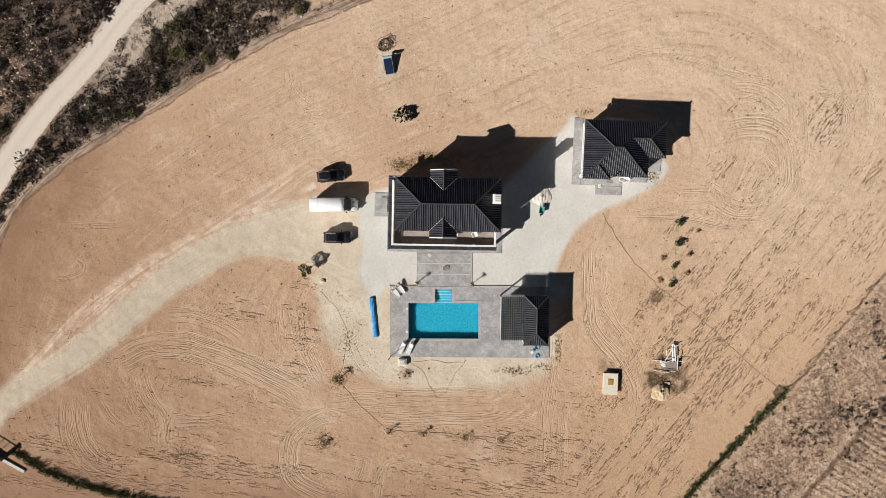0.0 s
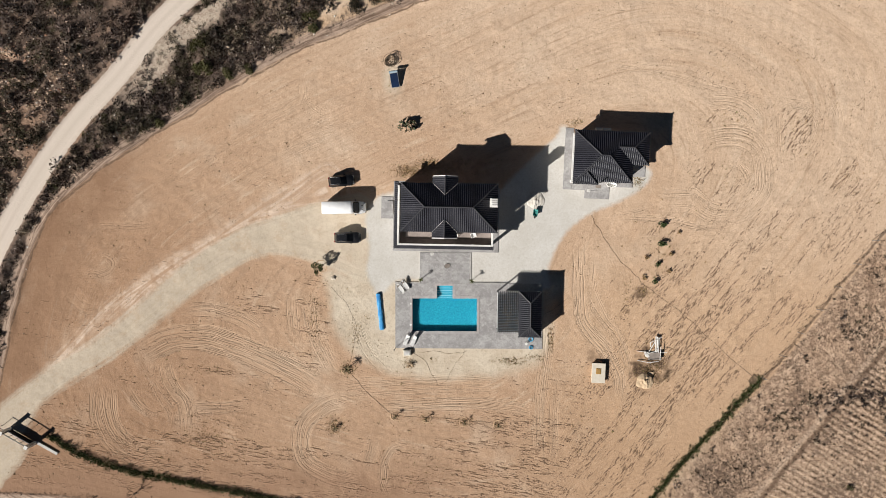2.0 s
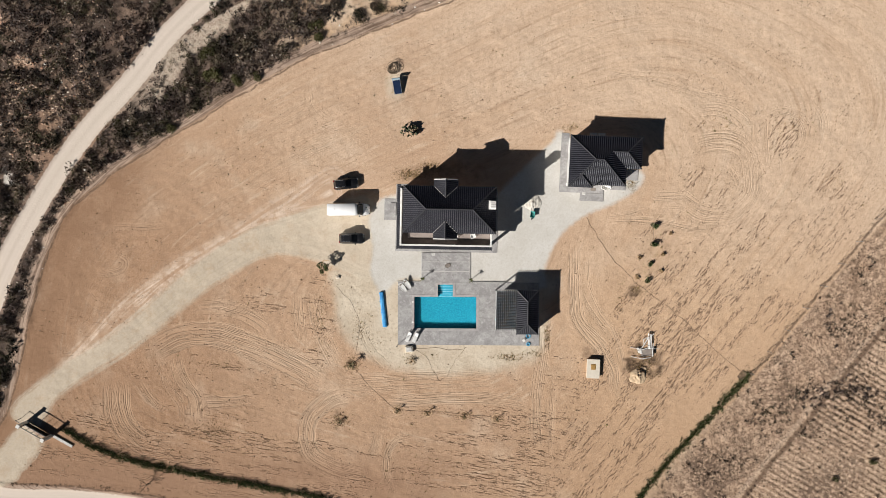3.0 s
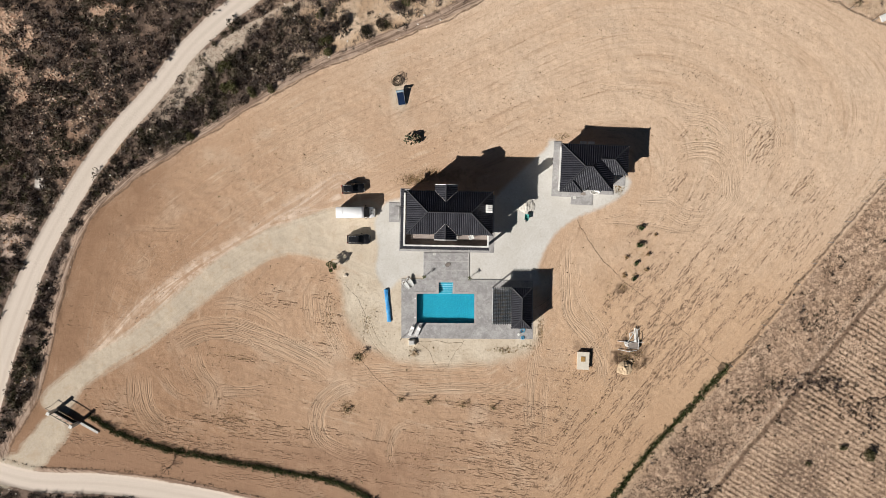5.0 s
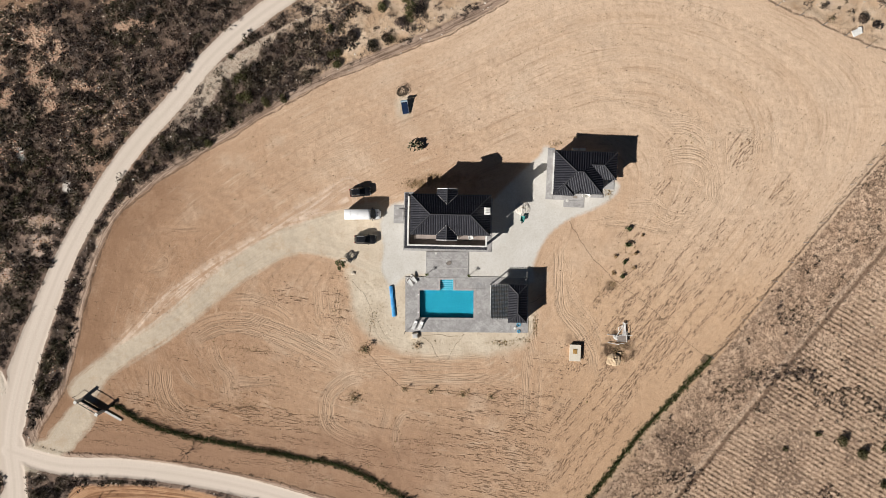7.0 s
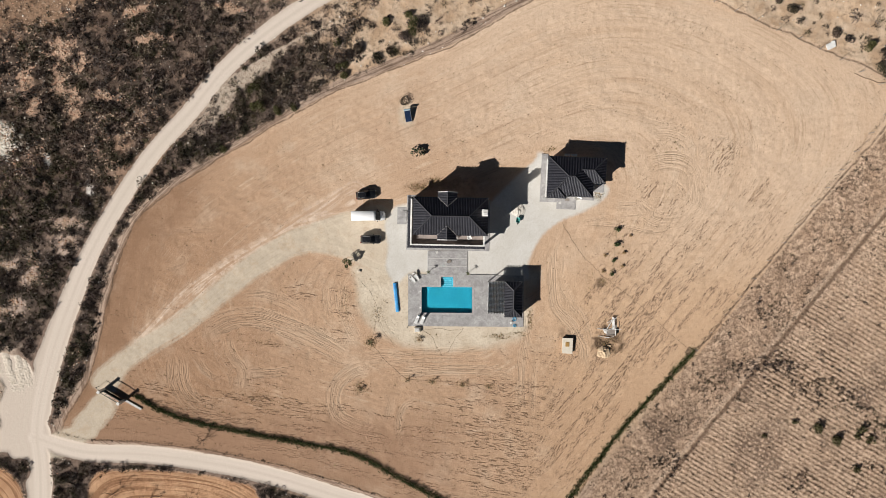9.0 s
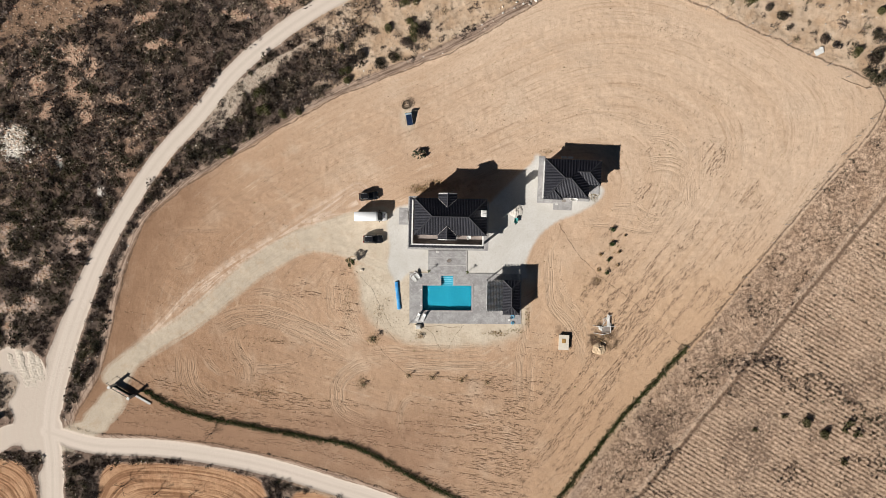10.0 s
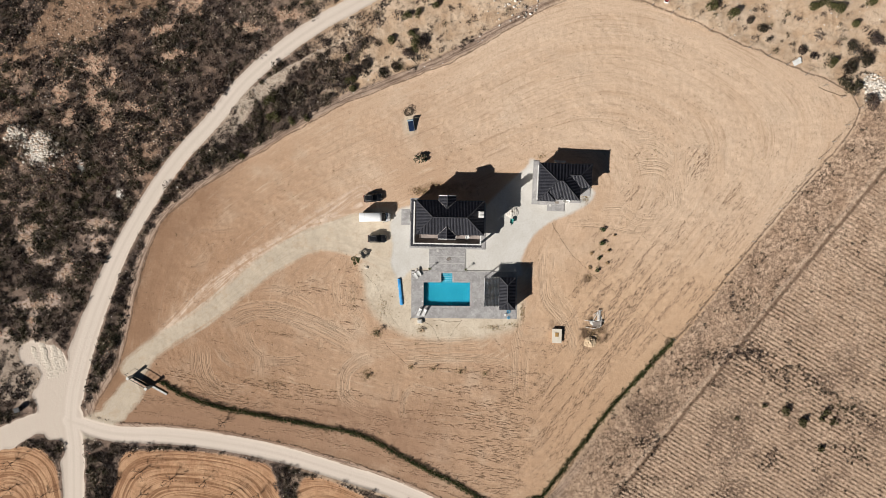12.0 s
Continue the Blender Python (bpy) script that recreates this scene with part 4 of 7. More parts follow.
def slope(points, parent, spacing=0.31, rib=0.062, lift=0.0):
    """One roof slope (convex; the first two points are its eave) with its raised columns of tiles."""
    p = [Vector(q) for q in points]
    u = (p[1] - p[0]).normalized()
    n = u.cross(p[2] - p[1]).normalized()
    if n.z < 0:
        n.negate()
    v = n.cross(u)
    if v.z < 0:
        v.negate()
    flat = [((q - p[0]).dot(u), (q - p[0]).dot(v)) for q in p]
    bm = bmesh.new()
    top = [bm.verts.new(q + n * lift) for q in p]
    low = [bm.verts.new(q + n * (lift - 0.07)) for q in p]
    bm.faces.new(top), bm.faces.new(low[::-1])
    for i in range(len(p)):
        j = (i + 1) % len(p)
        bm.faces.new((top[j], top[i], low[i], low[j]))
    panel = part("roof_slope", bm, M["roof"], parent)
    us = [q[0] for q in flat]
    k = min(us) + spacing * 0.5
    while k < max(us):
        cut = []
        for (a, b), (c, d) in zip(flat, flat[1:] + flat[:1]):
            if (a - k) * (c - k) < 0:
                cut.append(b + (d - b) * (k - a) / (c - a))
        if len(cut) == 2 and abs(cut[0] - cut[1]) > 0.12:
            lo, hi = min(cut) - 0.04, max(cut)
            rows, bm = [], bmesh.new()
            for w in (lo, hi):
                mid = p[0] + u * k + v * w + n * lift
                rows.append([bm.verts.new(mid + u * (s * rib) + n * h) for s, h in ((-1, 0), (-0.75, 0.075), (0, 0.105), (0.75, 0.075), (1, 0))])
            for i in range(4):
                bm.faces.new((rows[0][i], rows[0][i + 1], rows[1][i + 1], rows[1][i]))
            bm.faces.new(rows[0])
            part("tile_column", bm, M["roof"], panel)
        k += spacing
    return panel


def ridge_cap(a, b, parent, r=0.12):
    bm = rod(Vector(a) + Vector((0, 0, 0.06)), Vector(b) + Vector((0, 0, 0.06)), r, r, 8)
    return part("ridge_cap", bm, M["ridge"], parent)


def hip(x0, x1, y0, y1, z, pitch, parent, ends=(True, True), axis="x", lift=0.0, skip=()):
    """A hipped roof over a rectangle, its ridge along x or y; an end may run on into another roof."""
    turn = (lambda a, b, c: (a, b, c)) if axis == "x" else (lambda a, b, c: (b, a, c))
    if axis == "y":
        x0, x1, y0, y1 = y0, y1, x0, x1
    h = (y1 - y0) / 2
    top, mid = z + h * pitch, (y0 + y1) / 2
    r0, r1 = x0 + (h if ends[0] else 0), x1 - (h if ends[1] else 0)
    R0, R1 = turn(r0, mid, top), turn(r1, mid, top)
    A, B, C, D = turn(x0, y0, z), turn(x1, y0, z), turn(x1, y1, z), turn(x0, y1, z)
    slope([A, B, R1, R0], parent, lift=lift)
    slope([C, D, R0, R1], parent, lift=lift)
    ridge_cap(R0, R1, parent)
    if ends[0]:
        slope([D, A, R0], parent, lift=lift)
        ridge_cap(A, R0, parent), ridge_cap(D, R0, parent)
    if ends[1]:
        slope([B, C, R1], parent, lift=lift)
        ridge_cap(B, R1, parent), ridge_cap(C, R1, parent)
    return R0, R1


# ---- main house ----


def make_main_house():
    h = thing("house", pose(-1.3, 4.1, 0, 0, 0, -1.0), "two-storey white house with a dark ribbed tile roof and terrace", "house")
    Z, TOP = 6.6, 8.2
    pitch = (TOP - Z) / 3.65
    hip(-7.2, 7.25, -3.65, 3.65, Z, pitch, h)
    for s, end in ((1, 4.6), (-1, 4.5)):
        gx, w, gz = -0.6, 1.85, 7.4
        meet = 3.65 * (TOP - gz) / (TOP - Z)
        for side in (-1, 1):
            slope([(gx + side * w, s * end, Z), (gx + side * w, s * 3.6, Z), (gx, s * meet, gz), (gx, s * end, gz)], h, lift=0.05)
        ridge_cap((gx, s * meet, gz), (gx, s * end, gz), h)
        for side in (-1, 1):
            part("valley_flashing", rod((gx + side * w, s * 3.62, Z + 0.12), (gx, s * meet, gz + 0.12), 0.028, 0.028, 6), M["joint"], h, "pale valley flashing")
        bm = bmesh.new()
        y0, y1 = sorted((s * end, s * (end + 0.13)))
        loft([[(gx - w - 0.02, y, Z - 0.25), (gx + w + 0.02, y, Z - 0.25), (gx + w + 0.02, y, Z + 0.04), (gx, y, gz + 0.1), (gx - w - 0.02, y, Z + 0.04)] for y in (y0, y1)], bm)
        part("gable_fascia", bm, M["white"], h, "white gable edge")
    # walls
    bm = box(-7.05, 6.75, -3.1, 3.4, 3.0, 6.45)
    part("upper_wall", bm, M["white"], h)
    part("gable_wall", box(-2.2, 1.0, 3.4, 4.3, 3.0, 6.5), M["white"], h)
    part("gable_wall", box(-2.2, 1.0, 3.91, 4.3, 0.1, 2.99), M["white"], h)
    part("gable_wall", box(-2.2, 1.0, -4.2, -3.1, 3.0, 6.5), M["white"], h)
    part("lower_wall", box(-7.85, 6.75, -3.2, 3.85, 0.1, 2.78), M["white"], h)
    part("eave_soffit", box(-7.1, 7.15, -3.55, 3.55, 6.45, 6.55), M["white"], h)
    # terrace over the porch
    part("terrace_floor", box(-7.9, 6.8, -5.7, 3.9, 2.8, 3.0), M["terrace"], h, "brown tiled terrace floor")
    part("terrace_bench", box(-6.7, 6.5, -4.5, -3.12, 3.0, 3.12), M["terrace_step"], h, "pale raised strip along the wall")
    top = 4.15
    for x0, x1, y0, y1 in ((-7.9, -7.68, -5.5, 3.4), (-7.9, 6.78, -5.72, -5.5), (6.56, 6.78, -5.5, -3.3)):
        part("parapet", box(x0, x1, y0, y1, 3.0, top, 0.01), M["white"], h)
    for x0, x1, y0, y1 in ((-7.92, -7.66, -5.48, 3.42), (-7.92, 6.8, -5.74, -5.48), (6.54, 6.8, -5.48, -3.28)):
        part("coping", box(x0, x1, y0, y1, top, top + 0.06, 0.015), M["white"], h, "white coping stone")
    slope([(-8.5, -6.25, 3.2), (6.95, -6.25, 3.2), (6.95, -5.72, 3.45), (-7.9, -5.72, 3.45)], h)
    slope([(-8.5, 4.1, 3.2), (-8.5, -6.25, 3.2), (-7.9, -5.72, 3.45), (-7.9, 4.1, 3.45)], h)
    ridge_cap((-8.5, -6.25, 3.2), (-7.9, -5.72, 3.45), h, 0.09)
    for i in range(6):
        x = -7.7 + 14.25 * i / 5
        part("porch_pillar", box(x - 0.18, x + 0.18, -5.75, -5.39, 0.1, 3.0, 0.02), M["white"], h)
    for y in (-2.5, 0.6, 3.6):
        part("porch_pillar", box(-7.88, -7.52, y - 0.18, y + 0.18, 0.1, 3.0, 0.02), M["white"], h)
    # chimney with slotted sides and a small tiled cap
    c = part("chimney", box(6.1, 7.0, 0.2, 1.3, 6.4, 8.35, 0.01), M["white"], h, "white rendered chimney")
    for x in (6.1, 6.9):
        for k in range(4):
            y = 0.2 + k * 0.333
            part("chimney_pier", box(x, x + 0.1, y, y + 0.1, 8.35, 8.75), M["white"], c)
    part("chimney_core", box(6.3, 6.8, 0.4, 1.1, 8.35, 8.5), M["dark_metal"], c)
    part("chimney_band", box(6.03, 7.07, 0.13, 1.37, 8.75, 8.83, 0.01), M["white"], c)
    part("chimney_sill", box(5.98, 7.12, 0.08, 1.42, 8.27, 8.35, 0.01), M["white"], c)
    bm = bmesh.new()
    for k in range(4):
        y = 0.24 + k * 0.29
        box(6.2, 7.06, y, y + 0.2, 8.83, 8.95, 0.03, bm)
    part("chimney_cap", bm, M["white"], c, "white slatted chimney cap")
    return h


def make_guest_house():
    h = thing("guest_house", pose(22.3, 12.1, 0, 0, 0, -2.5), "single-storey white guest house with a dark hipped tile roof", "house")
    Z, P = 3.65, 0.37
    top = Z + 3.9 * P
    R0, R1 = (-0.65, -0.05, top), (0.6, -0.05, top)
    north_west, south_west, south_east = (-4.55, 3.85, Z), (-4.55, -4.4, Z), (4.5, -3.95, Z)
    wing = (-2.65, -2.5, Z + 1.9 * P)
    slope([north_west, south_west, wing, R0], h, lift=0.01)
    slope([(-4.55, -3.95, Z), south_east, R1, R0], h)
    valley, end = (2.0, 1.35, Z + 2.5 * P), (4.35, 1.35, Z + 2.5 * P)
    corner, far_north, far_south = (4.5, -1.15, Z), (6.85, 3.85, Z), (6.85, -1.15, Z)
    slope([south_east, corner, valley, R1], h)
    slope([(2.0, 3.85, Z), north_west, R0, R1, valley], h)
    slope([far_north, (2.0, 3.85, Z), valley, end], h)
    slope([corner, far_south, end, valley], h)
    slope([far_south, far_north, end], h)
    slope([south_west, (-0.75, -4.4, Z), wing], h, lift=0.02)
    slope([(-0.75, -4.4, Z), (-0.75, -3.9, Z), (-2.65, -2.0, Z + 1.9 * P), wing], h, lift=0.02)
    for a, b in ((R0, R1), (north_west, R0), (south_east, R1), (south_west, wing), (wing, R0), ((-0.75, -4.4, Z), wing), (valley, end), (far_south, end), (far_north, end)):
        ridge_cap(a, b, h)
    part("wall", box(-4.1, 4.1, -3.5, 3.45, 0.12, Z - 0.05), M["white"], h)
    part("wall", box(4.1, 6.4, -0.75, 3.4, 0.12, Z - 0.05), M["white"], h)
    part("wall", box(-4.3, -1.1, -3.95, -3.5, 0.12, Z - 0.05), M["white"], h)
    part("white_fascia", box(-4.78, -4.62, -4.2, 3.3, Z - 0.32, Z - 0.02, 0.01), M["white"], h, "white fascia under the western eave")
    return h


make_main_house()
make_guest_house()


# ---- slabs, deck and pool ----


def slab(name, x0, x1, y0, y1, z0, z1, parent, material=None):
    return part(name, box(x0, x1, y0, y1, z0, z1, 0.004), material or M["concrete"], parent)


M["coping"] = surface("pinkish_coping", (0.4, 0.37, 0.36), (0.5, 0.47, 0.455), 0.75, 0.0, 1.5, 9.0, 0.2, 0.3, 0.12)


def make_deck():
    """Grey concrete paving round the pool, cast in bays with open joints."""
    deck = thing("pool_deck", pose(0, 0, 0, 0, 0, 0), "grey stamped concrete paving round the pool", "paving", kind="structure")
    w, e, s, n = POOL
    bw, be, bs, bn = STEPS_BAY
    J, z1 = 0.001, 0.1
    for x0, x1 in ((-10.0, w - 0.4), (e + 0.4, 8.2), (8.2, 13.55)):
        for y0, y1 in ((-18.2, -15.8), (-15.8, -12.8), (-12.8, -9.75), (-9.75, -7.7)):
            slab("deck_bay", x0 + J, x1 - J, y0 + J, y1 - J, -0.1, z1, deck)
    for x0, x1 in ((w - 0.4, -3.7), (-3.7, -0.4), (-0.4, e + 0.4)):
        slab("deck_bay", x0 + J, x1 - J, -18.2 + J, -15.8 - J, -0.1, z1, deck)
    slab("deck_bay", w - 0.4 + J, -3.7 - J, -9.75 + J, -7.7 - J, -0.1, z1, deck)
    slab("deck_bay", -0.4 + J, e + 0.4 - J, -9.75 + J, -7.7 - J, -0.1, z1, deck)
    # coping stones round the water
    for x0, x1, y0, y1 in ((w - 0.4, w, s - 0.4, n + 0.4), (e, e + 0.4, s - 0.4, n + 0.4), (w, e, s - 0.4, s), (w, bw - 0.4, n, n + 0.4), (be + 0.4, e, n, n + 0.4),
                           (bw - 0.4, bw, n, bn + 0.4), (be, be + 0.4, n, bn + 0.4), (bw, be, bn, bn + 0.4)):
        lx, ly = x1 - x0, y1 - y0
        count = max(1, round(max(lx, ly) / 0.85))
        for i in range(count):
            if lx > ly:
                slab("coping_stone", x0 + lx * i / count + 0.006, x0 + lx * (i + 1) / count - 0.006, y0, y1, -0.1, z1 + 0.03, deck, M["coping"])
            else:
                slab("coping_stone", x0, x1, y0 + ly * i / count + 0.006, y0 + ly * (i + 1) / count - 0.006, -0.1, z1 + 0.03, deck, M["coping"])
    # walk from the house down to the pool, with two pale joints
    for y0, y1 in ((-4.25, -2.75), (-5.85, -4.33), (-7.68, -5.93)):
        for x0, x1 in ((-6.0, -2.0), (-2.0, 2.0)):
            slab("deck_bay", x0 + J, x1 - J, y0 + J, y1 - J, -0.1, z1, deck)
    for y in (-4.33, -5.93):
        slab("pale_joint", -6.0, 2.0, y, y + 0.08, -0.1, z1 + 0.01, deck, M["joint"])
    for x0, x1, y in ((-10.1, -6.0, -7.68), (2.0, 8.2, -7.68)):
        slab("kerb", x0, x1, y, y + 0.1, -0.1, z1 + 0.06, deck, M["joint"])
    slab("kerb", -6.1, -6.0, -7.6, -2.75, -0.1, z1 + 0.02, deck, M["joint"])
    slab("kerb", 2.0, 2.1, -7.6, -2.75, -0.1, z1 + 0.02, deck, M["joint"])
    # paved strips round the two houses
    apron = thing("house_apron", pose(-1.3, 4.1, 0, 0, 0, -1.0), "grey concrete strip round the house", "paving", kind="structure")
    for x0, x1, y0, y1 in ((-9.0, 7.9, -6.75, -3.2), (-9.0, -7.1, -3.16, 4.4), (6.8, 7.9, -3.16, 3.6), (-10.95, -9.04, -1.6, 1.9)):
        slab("apron_bay", x0, x1, y0, y1, -0.1, 0.08, apron)
    slab("door_step", -10.0, -9.05, -0.9, 1.2, 0.08, 0.25, apron)
    strip = thing("guest_apron", pose(22.3, 12.1, 0, 0, 0, -2.5), "grey concrete strip round the guest house", "paving", kind="structure")
    for x0, x1, y0, y1 in ((-5.4, -4.1, -5.0, 4.7), (-4.06, 1.9, -5.0, -3.5), (1.94, 5.5, -4.3, -3.5), (5.0, 7.4, -2.6, -0.8), (-1.95, 1.9, -6.3, -5.04)):
        slab("apron_bay", x0, x1, y0, y1, -0.1, 0.1, strip)


def make_water_material():
    g = Graph("pool_water", 0.0, 0.0, 0.5)
    g.bsdf.inputs["Transmission Weight"].default_value = 1.0
    g.bsdf.inputs["IOR"].default_value = 1.12
    g.bump(g.noise(5.0, 5.0, 0.7), 0.16, 0.03)
    return g.colour((0.62, 0.87, 0.97))


M["nosing"] = surface("white_step_edge", (0.45, 0.6, 0.64), (0.4, 0.55, 0.6), 0.6)


def make_pool():
    pool = thing("swimming_pool", pose(0, 0, 0), "turquoise swimming pool with a bay of entry steps", "pool", kind="structure")
    w, e, s, n = POOL
    bw, be, bs, bn = STEPS_BAY
    zb, t = -0.76, 0.2
    part("pool_floor", box(w - t, e + t, s - t, n + t, zb - 0.2, zb), M["pool_tile"], pool)
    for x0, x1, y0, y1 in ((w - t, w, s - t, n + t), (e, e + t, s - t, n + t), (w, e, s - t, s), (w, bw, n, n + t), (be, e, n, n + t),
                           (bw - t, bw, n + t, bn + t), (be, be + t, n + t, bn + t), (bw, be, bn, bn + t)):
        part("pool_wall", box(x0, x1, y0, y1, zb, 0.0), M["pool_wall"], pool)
    for i in range(5):
        d = (bn - bs) / 5
        part("pool_step", box(bw, be, bs + i * d, bs + (i + 1) * d, zb, -0.68 + i * 0.125), M["pool_step"], pool, "pale blue pool step")
        part("step_nosing", box(bw, be, bs + i * d, bs + i * d + 0.07, -0.68 + i * 0.125, -0.665 + i * 0.125), M["nosing"], pool, "white step edge")
    bm = bmesh.new()
    for x0, x1, y0, y1 in ((w, e, s, n), (bw, be, n, bn)):
        bm.faces.new([bm.verts.new(p) for p in ((x0, y0, -0.08), (x1, y0, -0.08), (x1, y1, -0.08), (x0, y1, -0.08))])
    bmesh.ops.remove_doubles(bm, verts=bm.verts, dist=0.001)
    water = part("pool_water", bm, make_water_material(), pool, "clear rippled pool water")
    water.visible_shadow = False


make_deck()
make_pool()


# ---- pergola and poolside kitchen roof ----


M["pergola_slat"] = surface("weathered_grey_slat", (0.4, 0.43, 0.46), (0.25, 0.27, 0.29), 0.55, 0.1, 2.0, 20.0, 0.1, 0.4)
M["smoked"] = surface("smoked_roof_sheet", (0.1, 0.125, 0.145), (0.3, 0.23, 0.17), 0.35, 0.0, 1.1, 6.0, 0.05, 0.4)


def make_pergola():
    p = thing("poolside_shelter", pose(9.6, -12.3, 0, 0, 0, -0.8), "open poolside shelter with dark tile roof and slatted pergola", "pergola")
    Z = 3.1
    hip(-0.1, 3.4, -3.5, 3.6, Z, 0.4, p, axis="y")
    for x in (0.1, 3.2):
        for y in (-3.2, 0.0, 3.3):
            part("post", box(x - 0.15, x + 0.15, y - 0.15, y + 0.15, 0.1, Z, 0.02), M["white"], p)
    for x in (-3.3,):
        for y in (-2.7, 0.3, 3.3):
            part("post", box(x - 0.08, x + 0.08, y - 0.08, y + 0.08, 0.1, 2.75, 0.01), M["dark_metal"], p)
    part("beam", box(-3.45, -3.33, -2.85, 3.4, 2.7, 2.84, 0.01), M["white"], p)
    for y in (-2.75, 0.3, 3.3):
        part("beam", box(-3.32, -0.1, y - 0.06, y + 0.06, 2.7, 2.84, 0.01), M["dark_metal"], p)
    part("roof_sheet", box(-3.3, -0.12, -2.65, 3.2, 2.85, 2.87), M["smoked"], p, "smoked sheet under the slats")
    for i in range(11):
        x = -3.3 + i * 3.1 / 10
        part("rafter", box(x - 0.035, x + 0.035, -2.95, 3.62, 3.02, 3.1), M["dark_metal"], p)
    for i in range(26):
        y = -2.75 + i * 6.1 / 25
        part("slat", box(-3.45, -0.1, y - 0.045, y + 0.045, 2.9, 2.97), M["pergola_slat"], p)
    part("north_screen", box(-1.9, -0.2, 3.36, 3.44, 0.1, 2.84), M["white"], p, "white screen wall closing the north side")
    part("counter", box(2.4, 3.1, -3.0, 3.0, 0.1, 1.0, 0.02), M["white"], p)
    part("back_wall", box(3.36, 3.44, -3.05, 3.15, 0.1, 2.98), M["white"], p)


make_pergola()


# ---- vehicles ----
def paint(name, base, rough=0.25, metal=0.0):
    g = Graph(name, rough, metal, 0.5)
    g.bsdf.inputs["Coat Weight"].default_value = 0.6
    g.bsdf.inputs["Coat Roughness"].default_value = 0.08
    dust = g.step(g.noise(3.0, 5.0), 0.45, 0.8, 0.0, 0.06)
    return g.colour(g.mix(dust, base, (0.4, 0.33, 0.25)))


M["black_paint"] = paint("black_car_paint", (0.012, 0.013, 0.016), 0.25, 0.2)
M["grey_paint"] = paint("charcoal_car_paint", (0.022, 0.023, 0.027), 0.25, 0.3)
M["white_paint"] = paint("white_van_paint", (0.8, 0.8, 0.8), 0.3)
M["tyre"] = surface("tyre_rubber", (0.02, 0.02, 0.02), (0.03, 0.03, 0.03), 0.85)
M["lamp_glass"] = surface("headlight_glass", (0.6, 0.62, 0.64), (0.5, 0.5, 0.52), 0.1)
M["red_glass"] = surface("rear_light_red", (0.3, 0.01, 0.01), (0.22, 0.01, 0.01), 0.15)
M["plastic"] = surface("black_plastic", (0.02, 0.02, 0.022), (0.03, 0.03, 0.032), 0.6)


def wheels(v, length, width, front, rear, r):
    for x in (front, rear):
        for s in (-1, 1):
            y = s * (width / 2 - 0.12)
            t = part("wheel", rod((x, y - 0.11, r), (x, y + 0.11, r), r, r, 16), M["tyre"], v)
            part("rim", rod((x, y + s * 0.10, r), (x, y + s * 0.125, r), r * 0.6, r * 0.55, 12), M["steel"], t)


